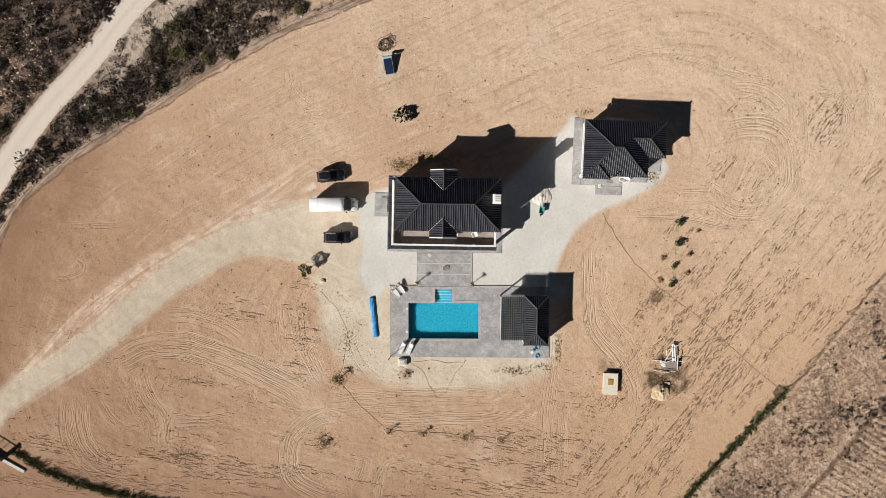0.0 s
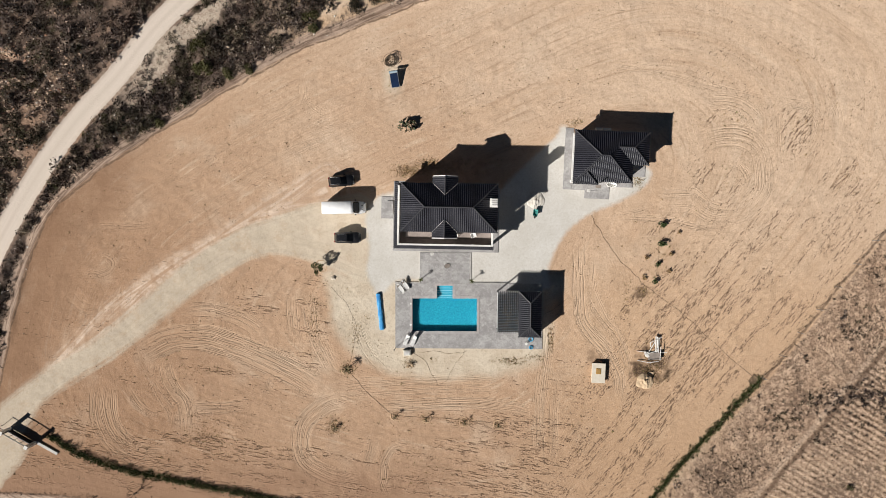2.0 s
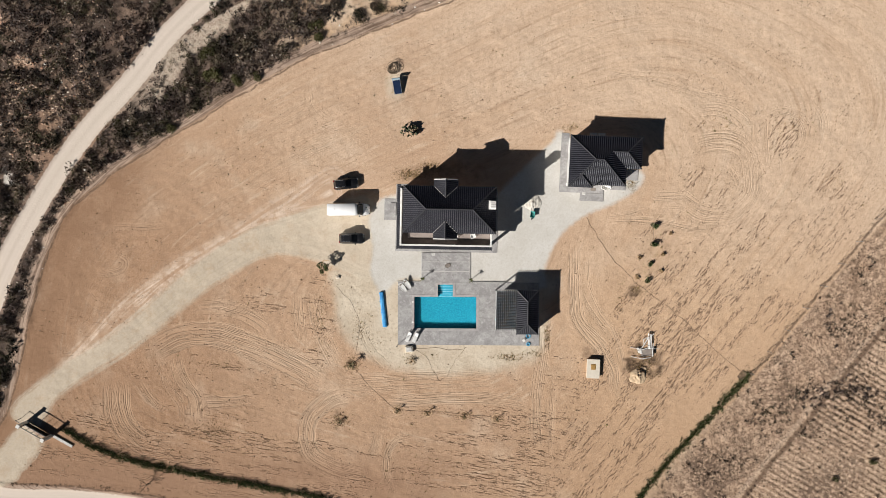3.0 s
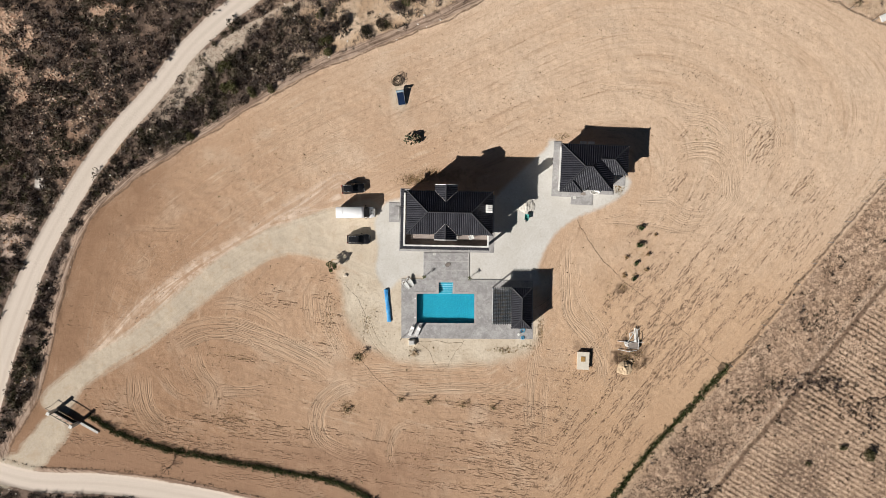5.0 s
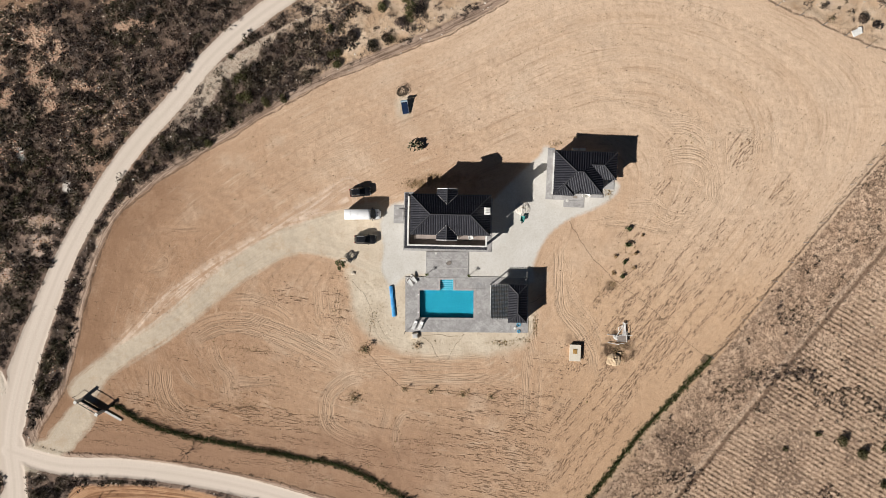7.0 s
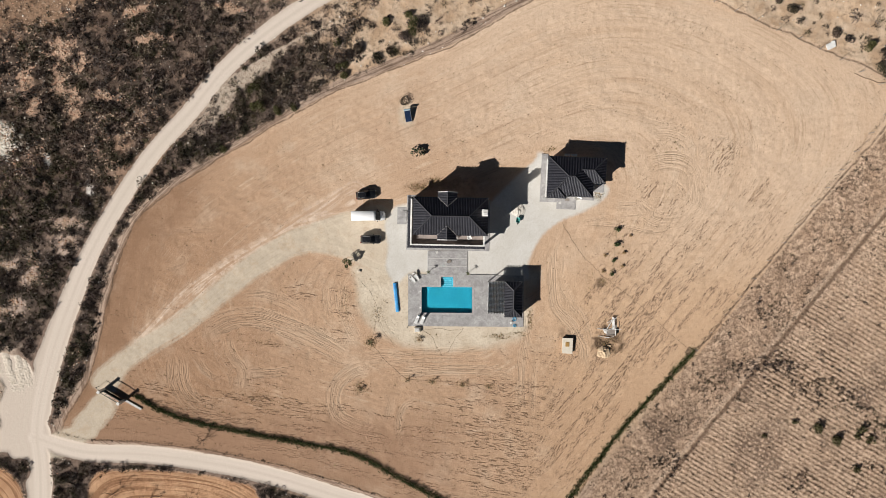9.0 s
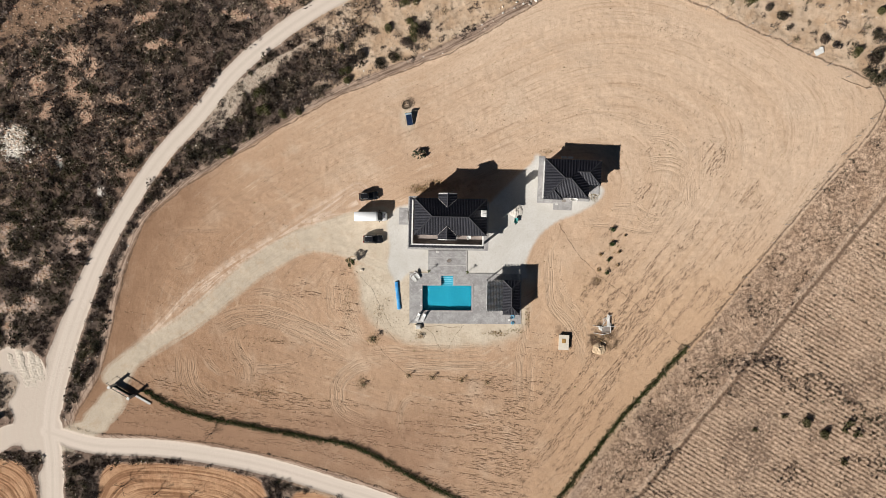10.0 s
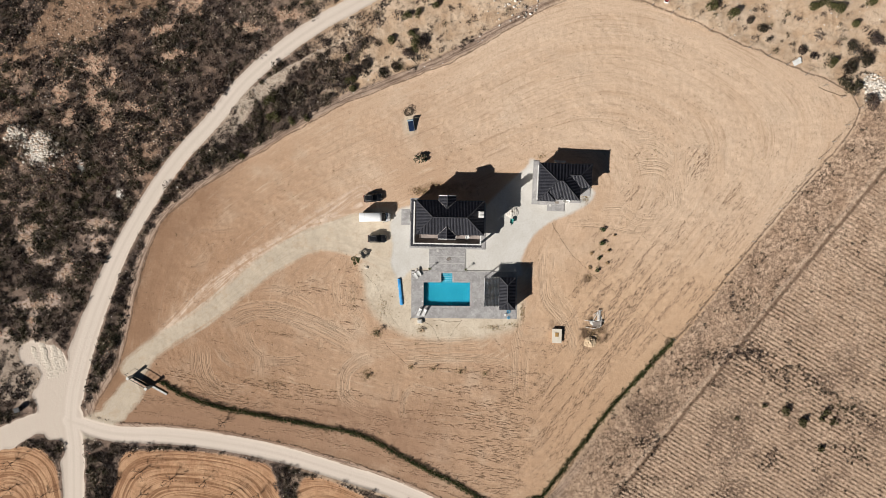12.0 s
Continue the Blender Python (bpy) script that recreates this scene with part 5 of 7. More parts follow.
def car(m, length, width, height, body, label):
    """A parked five-door car; its nose points along +x."""
    v = thing("car", m, label, "car", "parked vehicles")
    hl, hw = length / 2, width / 2
    stations = [(-hl, 0.72, 0.78, 0.5), (-hl + 0.12, 0.9, 0.88, 0.34), (-hl + 0.5, 1.0, 0.97, 0.22), (-0.3, 1.0, 1.0, 0.22), (0.65, 0.98, 1.0, 0.22),
                (hl - 0.95, 0.95, 0.97, 0.22), (hl - 0.35, 0.86, 0.9, 0.25), (hl - 0.08, 0.72, 0.78, 0.32), (hl, 0.6, 0.66, 0.42)]
    secs = []
    for x, top, w, low in stations:
        h, q = top, hw * w
        secs.append([(x, -q * 0.9, low), (x, -q, low + 0.2), (x, -q * 0.985, h - 0.14), (x, -q * 0.86, h), (x, q * 0.86, h), (x, q * 0.985, h - 0.14), (x, q, low + 0.2), (x, q * 0.9, low)])
    part("body", loft(secs), body, v, flat=False)
    # glazed cabin
    cabin = []
    for z, x0, x1, w in ((0.96, -hl + 0.2, hl - 1.15, 0.86), (1.25, -hl + 0.32, hl - 1.6, 0.79), (height - 0.06, -hl + 0.5, hl - 2.0, 0.7)):
        q = hw * w
        cabin.append([(x0, -q * 0.86, z), (x0 + 0.25, -q, z), (x1 - 0.3, -q, z), (x1, -q * 0.84, z), (x1, q * 0.84, z), (x1 - 0.3, q, z), (x0 + 0.25, q, z), (x0, q * 0.86, z)])
    part("cabin_glass", loft(cabin), M["glass_dark"], v, "dark tinted windows")
    q = hw * 0.69
    x0, x1 = -hl + 0.5, hl - 2.0
    roof = [[(x0 + d, -q * 0.9 + d, z), (x0 + 0.2, -q + d, z), (x1 - 0.25, -q + d, z), (x1 - d, -q * 0.86 + d, z), (x1 - d, q * 0.86 - d, z), (x1 - 0.25, q - d, z), (x0 + 0.2, q - d, z), (x0 + d, q * 0.9 - d, z)]
            for d, z in ((0.0, height - 0.07), (0.0, height - 0.03), (0.1, height))]
    part("roof", loft(roof), body, v, flat=False)
    for s in (-1, 1):
        part("roof_rail", pipe([(x0 + 0.1, s * q * 0.9, height), (x0 + 0.2, s * q * 0.9, height + 0.05), (x1 - 0.3, s * q * 0.9, height + 0.05), (x1 - 0.15, s * q * 0.9, height - 0.01)], 0.02), M["steel"], v)
        part("mirror", box(hl - 1.55, hl - 1.38, *sorted((s * (hw - 0.05), s * (hw + 0.16))), 0.95, 1.08, 0.02), body, v)
        part("headlight", box(hl - 0.3, hl - 0.06, *sorted((s * hw * 0.5, s * hw * 0.8)), 0.6, 0.72, 0.02), M["lamp_glass"], v)
        part("rear_light", box(-hl + 0.0, -hl + 0.14, *sorted((s * hw * 0.55, s * hw * 0.84)), 0.72, 0.88, 0.02), M["red_glass"], v)
        zx = x0 + 0.9
        part("door_pillar", rod((zx, s * hw * 0.86, 0.96), (zx + 0.05, s * hw * 0.7, height - 0.06), 0.035), body, v)
    wheels(v, length, width, hl - 0.75, -hl + 0.72, 0.33)
    return v


def van(m, length=6.7, width=2.0, height=2.65):
    v = thing("van", m, "long white panel van with a dark windscreen", "van", "parked vehicles")
    hl, hw = length / 2, width / 2
    secs = []
    for x, top, w in ((-hl, height - 0.12, 0.95), (-hl + 0.1, height, 0.99), (0, height + 0.02, 1.0), (hl - 2.2, height + 0.01, 1.0), (hl - 1.72, height - 0.07, 0.96)):
        q = hw * w
        secs.append([(x, -q * 0.96, 0.35), (x, -q, 0.7), (x, -q * 0.97, top - 0.25), (x, -q * 0.86, top), (x, q * 0.86, top), (x, q * 0.97, top - 0.25), (x, q, 0.7), (x, q * 0.96, 0.35)])
    part("cargo_body", loft(secs), M["white_paint"], v, flat=False)
    secs = []
    for x, top, w in ((hl - 1.75, 1.32, 0.99), (hl - 0.95, 1.28, 0.98), (hl - 0.45, 1.16, 0.94), (hl - 0.18, 0.95, 0.8), (hl, 0.75, 0.56)):
        q = hw * w
        secs.append([(x, -q * 0.94, 0.35), (x, -q, 0.6), (x, -q * 0.98, top - 0.12), (x, -q * 0.85, top), (x, q * 0.85, top), (x, q * 0.98, top - 0.12), (x, q, 0.6), (x, q * 0.94, 0.35)])
    part("bonnet", loft(secs), M["white_paint"], v, flat=False)
    secs = []
    for z, x1, w in ((1.24, hl - 0.92, 0.92), (1.8, hl - 1.22, 0.88), (height - 0.12, hl - 1.66, 0.8)):
        q = hw * w
        secs.append([(hl - 1.8, -q, z), (max(x1 - 0.25, hl - 1.79), -q, z), (x1, -q * 0.8, z), (x1, q * 0.8, z), (max(x1 - 0.25, hl - 1.79), q, z), (hl - 1.8, q, z)])
    part("cab_glass", loft(secs), M["glass_dark"], v, "dark windscreen and cab windows")
    for s in (-1, 1):
        part("mirror", box(hl - 1.6, hl - 1.45, *sorted((s * hw * 0.98, s * (hw + 0.25))), 1.3, 1.7, 0.03), M["plastic"], v)
        part("headlight", box(hl - 0.4, hl - 0.1, *sorted((s * hw * 0.52, s * hw * 0.82)), 0.85, 1.02, 0.02), M["lamp_glass"], v)
        part("bonnet_vent", box(hl - 0.62, hl - 0.42, *sorted((s * 0.25, s * 0.38)), 1.1, 1.2), M["plastic"], v, "black bonnet vent")
        part("wiper", rod((hl - 0.96, s * 0.15, 1.34), (hl - 1.12, s * 0.15 + 0.4, 1.62), 0.015), M["plastic"], v)
        part("rear_light", box(-hl - 0.01, -hl + 0.06, *sorted((s * hw * 0.84, s * hw * 0.96)), 0.9, 1.4), M["red_glass"], v)
    part("bumper", box(hl - 0.15, hl + 0.03, -hw * 0.8, hw * 0.8, 0.35, 0.6, 0.03), M["plastic"], v)
    for i in range(3):
        x = -hl + 1.2 + i * 1.3
        part("roof_seam", box(x, x + 0.03, -0.8, 0.8, height, height + 0.025), M["white_paint"], v)
    wheels(v, length, width, hl - 1.0, -hl + 1.5, 0.36)
    return v


car(pose(-18.55, 8.65, 0, 0, 0, 6), 4.15, 1.75, 1.62, M["black_paint"], "black five-door car parked on the dusty yard")
van(pose(-17.98, 4.35, 0, 0, 0, 1))
car(pose(-17.6, -0.4, 0, 0, 0, 0), 4.2, 1.78, 1.6, M["grey_paint"], "dark grey five-door car parked beside the van")

# ---- plants, stones: vectorised scatter ----


def quads_mesh(name, verts, tone, material):
    """One mesh of separate four-cornered leaves; verts has four rows a leaf."""
    me = bpy.data.meshes.new(name)
    n = len(verts)
    me.vertices.add(n)
    me.vertices.foreach_set("co", verts.astype(np.float32).ravel())
    me.loops.add(n)
    me.loops.foreach_set("vertex_index", np.arange(n, dtype=np.int32))
    me.polygons.add(n // 4)
    me.polygons.foreach_set("loop_start", np.arange(0, n, 4, dtype=np.int32))
    me.update()
    a = me.attributes.new("tone", "FLOAT", "POINT")
    a.data.foreach_set("value", tone.astype(np.float32))
    me.materials.append(material)
    return me


def leaf_clumps(centres, radii, heights, leaves, size, rng, lobes=4, upright=0.0, cone=False, slim=0.55):
    """Leaves of many plants at once: each plant is a few overlapping lobes with an uneven outline."""
    n = len(centres)
    off = rng.normal(0, 0.42, (n, lobes, 2))
    pick = rng.randint(0, lobes, (n, leaves))
    lobe = off[np.arange(n)[:, None], pick]
    d = rng.normal(0, 1, (n, leaves, 3))
    d /= np.linalg.norm(d, axis=-1, keepdims=True)
    d[..., 2] = np.abs(d[..., 2])
    rho = rng.uniform(0.45, 1.0, (n, leaves, 1)) ** 0.6
    p = d * rho
    if cone:
        h = rng.uniform(0.02, 1, (n, leaves)) ** 0.8
        a = rng.uniform(0, 2 * np.pi, (n, leaves))
        w = (1 - h) * 0.9 + 0.12
        xy = np.stack([np.cos(a) * w, np.sin(a) * w], -1)
        z = h
    else:
        xy = p[..., :2] * 0.62 + lobe * 0.75
        z = p[..., 2] * (0.7 + 0.3 * rng.rand(n, leaves))
    pos = np.empty((n, leaves, 3))
    pos[..., :2] = centres[:, None, :2] + xy * radii[:, None, None]
    pos[..., 2] = centres[:, None, 2] + z * heights[:, None]
    t1 = rng.normal(0, 1, (n, leaves, 3))
    t1[..., 2] += upright * np.sign(t1[..., 2])
    t1 /= np.linalg.norm(t1, axis=-1, keepdims=True)
    t2 = np.cross(t1, rng.normal(0, 1, (n, leaves, 3)))
    t2 /= np.linalg.norm(t2, axis=-1, keepdims=True)
    s = (radii[:, None] * size * rng.uniform(0.6, 1.4, (n, leaves)))[..., None]
    t1, t2 = t1 * s, t2 * s * slim
    verts = np.stack([pos - t1, pos + t2, pos + t1, pos - t2], 2).reshape(-1, 3)
    tone = np.repeat(rng.rand(n), leaves * 4)
    return verts, tone


def on_ground(x, y):
    return np.stack([x, y, ground_height(x, y)], -1)


def stuff(name, centres, radii, heights, leaves, size, material, label, category, seed, **more):
    rng = np.random.RandomState(seed)
    verts, tone = leaf_clumps(centres, radii, heights, leaves, size, rng, **more)
    return tagged(new(name, quads_mesh(name, verts, tone, material)), label, category, kind="stuff")


M["brush"] = foliage("dry_grey_brush", (0.035, 0.026, 0.023), (0.14, 0.1, 0.083), (0.26, 0.2, 0.145), 0.1, ((0.06, 0.054, 0.024), (0.14, 0.092, 0.07), (0.185, 0.145, 0.125)))
M["olive_scrub"] = foliage("olive_scrub_leaf", (0.036, 0.034, 0.014), (0.12, 0.108, 0.048), (0.12, 0.1, 0.05), 0.2)
M["olive_bush"] = foliage("olive_bush_leaf", (0.05, 0.048, 0.017), (0.13, 0.12, 0.048), (0.12, 0.1, 0.05), 0.0)
M["weed"] = foliage("dead_weed", (0.22, 0.145, 0.072), (0.46, 0.32, 0.165), (0.22, 0.19, 0.07), 0.2)
M["stubble"] = foliage("dry_stubble", (0.09, 0.062, 0.044), (0.24, 0.17, 0.12), (0.09, 0.07, 0.05), 0.3)
M["hedge"] = foliage("conifer_hedge_leaf", (0.035, 0.045, 0.016), (0.11, 0.13, 0.045), (0.14, 0.115, 0.06), 0.2)
M["shrub"] = foliage("green_shrub_leaf", (0.025, 0.042, 0.014), (0.08, 0.105, 0.038), (0.09, 0.09, 0.04), 0.0)
M["dry_frond"] = foliage("dry_palm_frond", (0.26, 0.18, 0.11), (0.4, 0.3, 0.19), (0.3, 0.2, 0.12), 0.0)
M["palm_leaf"] = foliage("palm_leaf", (0.07, 0.06, 0.03), (0.2, 0.155, 0.08), (0.2, 0.16, 0.08), 0.0)
M["green_frond"] = foliage("green_frond", (0.05, 0.065, 0.022), (0.15, 0.155, 0.06), (0.2, 0.16, 0.08), 0.0)
M["cactus"] = foliage("cactus_pad", (0.028, 0.036, 0.022), (0.07, 0.078, 0.045), (0.1, 0.09, 0.05), 0.1)


def rubble(name, dark, light, warm):
    """Loose stones, each with a shade of its own."""
    g = Graph(name, 0.9, 0.0, 0.2)
    own = g.add("ShaderNodeNewGeometry").outputs["Random Per Island"]
    c = g.mix(g.step(own, 0.0, 0.7), dark, light)
    c = g.mix(g.step(own, 0.8, 0.95, 0.0, 0.8), c, warm)
    grain = g.noise(14.0, 4.0, 0.6)
    c = g.mix(g.step(grain, 0.45, 0.7, 0.0, 0.4), c, dark)
    g.bump(grain, 0.5, 0.03)
    return g.colour(c)


M["stone"] = surface("limestone", (0.62, 0.56, 0.47), (0.45, 0.38, 0.3), 0.9, 0.0, 2.0, 14.0, 0.5)
M["red_stone"] = rubble("ochre_stone", (0.3, 0.2, 0.135), (0.56, 0.42, 0.31), (0.42, 0.2, 0.12))
M["pale_stone"] = rubble("limestone_rubble", (0.4, 0.33, 0.26), (0.74, 0.69, 0.62), (0.6, 0.47, 0.35))
M["clod"] = rubble("earth_clod", (0.2, 0.132, 0.088), (0.36, 0.245, 0.163), (0.5, 0.36, 0.25))


def scatter(count, seed, keep, west=-111, east=100, south=-66, north=60):
    """Random places, kept with the probability that keep gives for each."""
    rng = np.random.RandomState(seed)
    x, y = rng.uniform(west, east, count), rng.uniform(south, north, count)
    zone = zones(x, y)
    ok = rng.rand(count) < keep(x, y, zone)
    return x[ok], y[ok], rng


def make_scrub():
    grown = lambda x, y, z: thicket(x, y, z)
    x, y, rng = scatter(72000, 1, grown)
    r = rng.uniform(0.2, 1.0, len(x)) ** 1.3 * (1.0 + 0.7 * (rng.rand(len(x)) > 0.88))
    stuff("brush_scrub", on_ground(x, y) - (0, 0, 0.05), r, r * rng.uniform(0.6, 1.1, len(x)), 38, 0.21, M["brush"], "dense dry grey-brown scrub on stony ground", "scrub", 2, slim=0.38)
    x, y, rng = scatter(9000, 15, lambda x, y, z: thicket(x, y, z) * (distance_to(ROAD_MAIN, x, y) < 15) * (z[0] > -13) * (z[1] < -1.4) * (x < -5) * 0.5)
    r = rng.uniform(0.7, 1.5, len(x))
    stuff("tall_brush", on_ground(x, y) - (0, 0, 0.05), r, r * rng.uniform(0.7, 1.0, len(x)), 170, 0.13, M["brush"], "tall dark brush on the bank above the plot", "scrub", 16, slim=0.4)
    x, y, rng = scatter(14000, 3, lambda x, y, z: thicket(x, y, z) * np.maximum(soft(lattice_noise(x, y, 9.0, 42), -0.2, 0.5) * 0.8, 0.9 * soft(lattice_noise(x, y, 5.0, 45) - np.hypot((x + 93) / 14, (y - 6) / 14), -1.0, -0.4)))
    r = rng.uniform(0.3, 1.05, len(x))
    stuff("olive_scrub", on_ground(x, y) - (0, 0, 0.05), r, r * rng.uniform(0.8, 1.2, len(x)), 80, 0.13, M["olive_scrub"], "dark olive-green evergreen bushes among the scrub", "scrub", 4, slim=0.4)


def make_weeds():
    def on_plot(x, y, z):
        patch = soft(lattice_noise(x, y, 9.0, 50) + 0.7 * lattice_noise(x, y, 3.0, 51), -0.1, 1.0)
        return (z[0] > 0.4) * (z[3] < -0.4) * (z[2] < -0.6) * (0.1 + 0.9 * patch)

    x, y, rng = scatter(30000, 5, on_plot)
    deck = (x > -11) & (x < 14.6) & (y > -19.2) & (y < 9)
    x, y = x[~deck], y[~deck]
    r = rng.uniform(0.04, 0.12, len(x)) + 0.1 * (rng.rand(len(x)) > 0.94)
    stuff("plot_weeds", on_ground(x, y) - (0, 0, 0.02), r, r * 0.55, 8, 0.55, M["weed"], "small dead weeds scattered over the sand", "weeds", 6)
    # thicker patches: behind the house, by the tree row, in the uncleared corners
    spots = [(-7.6, 10.3, 3.0, 1.0, 900), (-4.5, 11.6, 2.0, 0.9, 300), (3, 11.5, 5.0, 1.6, 320), (-41.0, -33.2, 3.4, 1.8, 330), (-40.5, -22, 4.6, 1.0, 160), (31.1, -21.8, 2.6, 2.2, 520), (28.6, 8.7, 0.9, 1.3, 260),
             (-1.5, -29.8, 9.5, 1.0, 160), (32, -3, 2.0, 5.5, 300), (8.5, -20.2, 2.2, 0.6, 260), (12.5, -19.6, 1.6, 0.5, 120), (18.8, 17.9, 1.6, 0.6, 160), (31, -18.2, 2.4, 2.0, 160), (-23.0, -14, 1.6, 7, 330), (22.4, -23.6, 2.2, 1.0, 60),
             (15.0, -17.0, 0.5, 2.6, 200), (-19.8, -31, 1.7, 1.4, 330), (-17.8, -21.6, 1.3, 1.2, 260), (-10.5, 25, 1.4, 2.2, 130), (27.0, -10, 0.8, 3.5, 140), (29.8, -9, 1.6, 0.9, 160), (-6, -38, 5, 4, 180),
             (-10.0, -29.2, 1.0, 0.7, 130), (-5.0, -29.5, 1.0, 0.7, 130), (1.1, -30.1, 1.0, 0.7, 130), (6.6, -30.5, 1.0, 0.7, 130), (-7.9, -20.6, 0.8, 1.0, 120), (-16.5, -15.5, 1.2, 3.0, 150), (42, 9.5, 3.0, 2.4, 70), (52.8, 17, 2.4, 3.4, 90), (61.5, 9, 3, 2.4, 80), (43.5, 18.6, 3.5, 1.4, 80)]
    xs, ys = [], []
    for cx, cy, sx, sy, n in spots:
        xs.append(rng.normal(cx, sx * 0.55, n)), ys.append(rng.normal(cy, sy * 0.55, n))
    x, y = np.concatenate(xs), np.concatenate(ys)
    deck = (x > -10.4) & (x < 14) & (y > -18.5) & (y < 8.6)
    x, y = x[~deck], y[~deck]
    r = rng.uniform(0.05, 0.15, len(x))
    stuff("weed_patches", on_ground(x, y) - (0, 0, 0.02), r, r * 0.35, 9, 0.5, M["weed"], "brown weed patches left between the wheel tracks", "weeds", 7)


def make_field_growth():
    def rows(x, y, z):
        line = np.where(z[5] < 11.5, 0.35, np.sin(x * 3.5 + y * 6.09 + 1.0 * lattice_noise(x, y, 5, 9)))
        patch = 0.35 + 0.65 * soft(lattice_noise(x, y, 10, 60) + 0.5 * lattice_noise(x, y, 3, 61), -0.3, 0.8)
        return (z[5] > 0.2) * (z[1] < -1) * soft(line + 0.8 * lattice_noise(x, y, 2.0, 62), 0.0, 0.9) * patch * 0.9

    x, y, rng = scatter(170000, 8, rows, west=15, north=42)
    r = rng.uniform(0.07, 0.2, len(x)) + 0.25 * (rng.rand(len(x)) > 0.975)
    stuff("field_stubble", on_ground(x, y) - (0, 0, 0.02), r, r * 0.9, 7, 0.5, M["stubble"], "dry brown stubble and dead stalks in field rows", "stubble", 9)
    k = np.random.RandomState(77)
    band = smooth([(57, -26.5), (64.5, -25.3), (69.5, -29), (78, -31.6), (84.5, -36.5), (91, -40)], 5)
    pick = k.randint(0, len(band), 420)
    x, y = band[pick, 0] + k.normal(0, 1.6, 420), band[pick, 1] + k.normal(0, 1.3, 420)
    more = k.randint(0, 5, 260)
    spots = np.array([(52, -30), (62, -15), (44, -46), (70, -50), (88, -47)], float)[more]
    x, y = np.concatenate([x, spots[:, 0] + k.normal(0, 2.2, 260)]), np.concatenate([y, spots[:, 1] + k.normal(0, 1.6, 260)])
    r = k.uniform(0.15, 0.5, len(x))
    stuff("field_scrub", on_ground(x, y), r, r * 0.8, 26, 0.25, M["brush"], "grey-brown scrub patches spreading in the stubble field", "scrub", 78)
    # verges: dark dead growth along roads, fences and field edges
    def verge(x, y, z):
        d = np.minimum.reduce([distance_to(ROAD_SOUTH, x, y) - 2.4, distance_to(ROAD_MAIN, x, y) - 2.9])
        lower = (y < -40) & (z[4] < 0.1) & (d > 0.1) & (d < 2.2) & ((z[4] > -3.2) | (d < 0.6))
        foot = (np.abs(z[0] + 2.3) < 0.7) & (y > -24) & (x < 30)
        corner = (y < -47) & (z[4] < 0.1) & (z[4] > -3.5) & (d > 0.1) & (z[1] < -0.2)
        east = (np.abs(z[5] + 0.4) < 0.45) & (x > 46) & (y < 30)
        balk = (np.abs(z[5] - 12.2) < 0.5) & (x > 20) & (y < 36)
        north = (np.abs(z[0] + 0.5) < 0.5) & (x > 30) & (y > 28)
        return (lower * 0.75 + foot * 0.55 + corner * 1.0 + east * 0.8 + balk * 0.35 + north * 0.35) * (z[1] < -0.15)

    x, y, rng = scatter(130000, 10, verge, north=56)
    r = rng.uniform(0.1, 0.3, len(x)) * np.where(y > -30, 0.65, 1.0)
    stuff("verge_growth", on_ground(x, y) - (0, 0, 0.02), r, r * 0.7, 20, 0.36, M["brush"], "dark dead growth along verges and fence feet", "weeds", 11, slim=0.28)


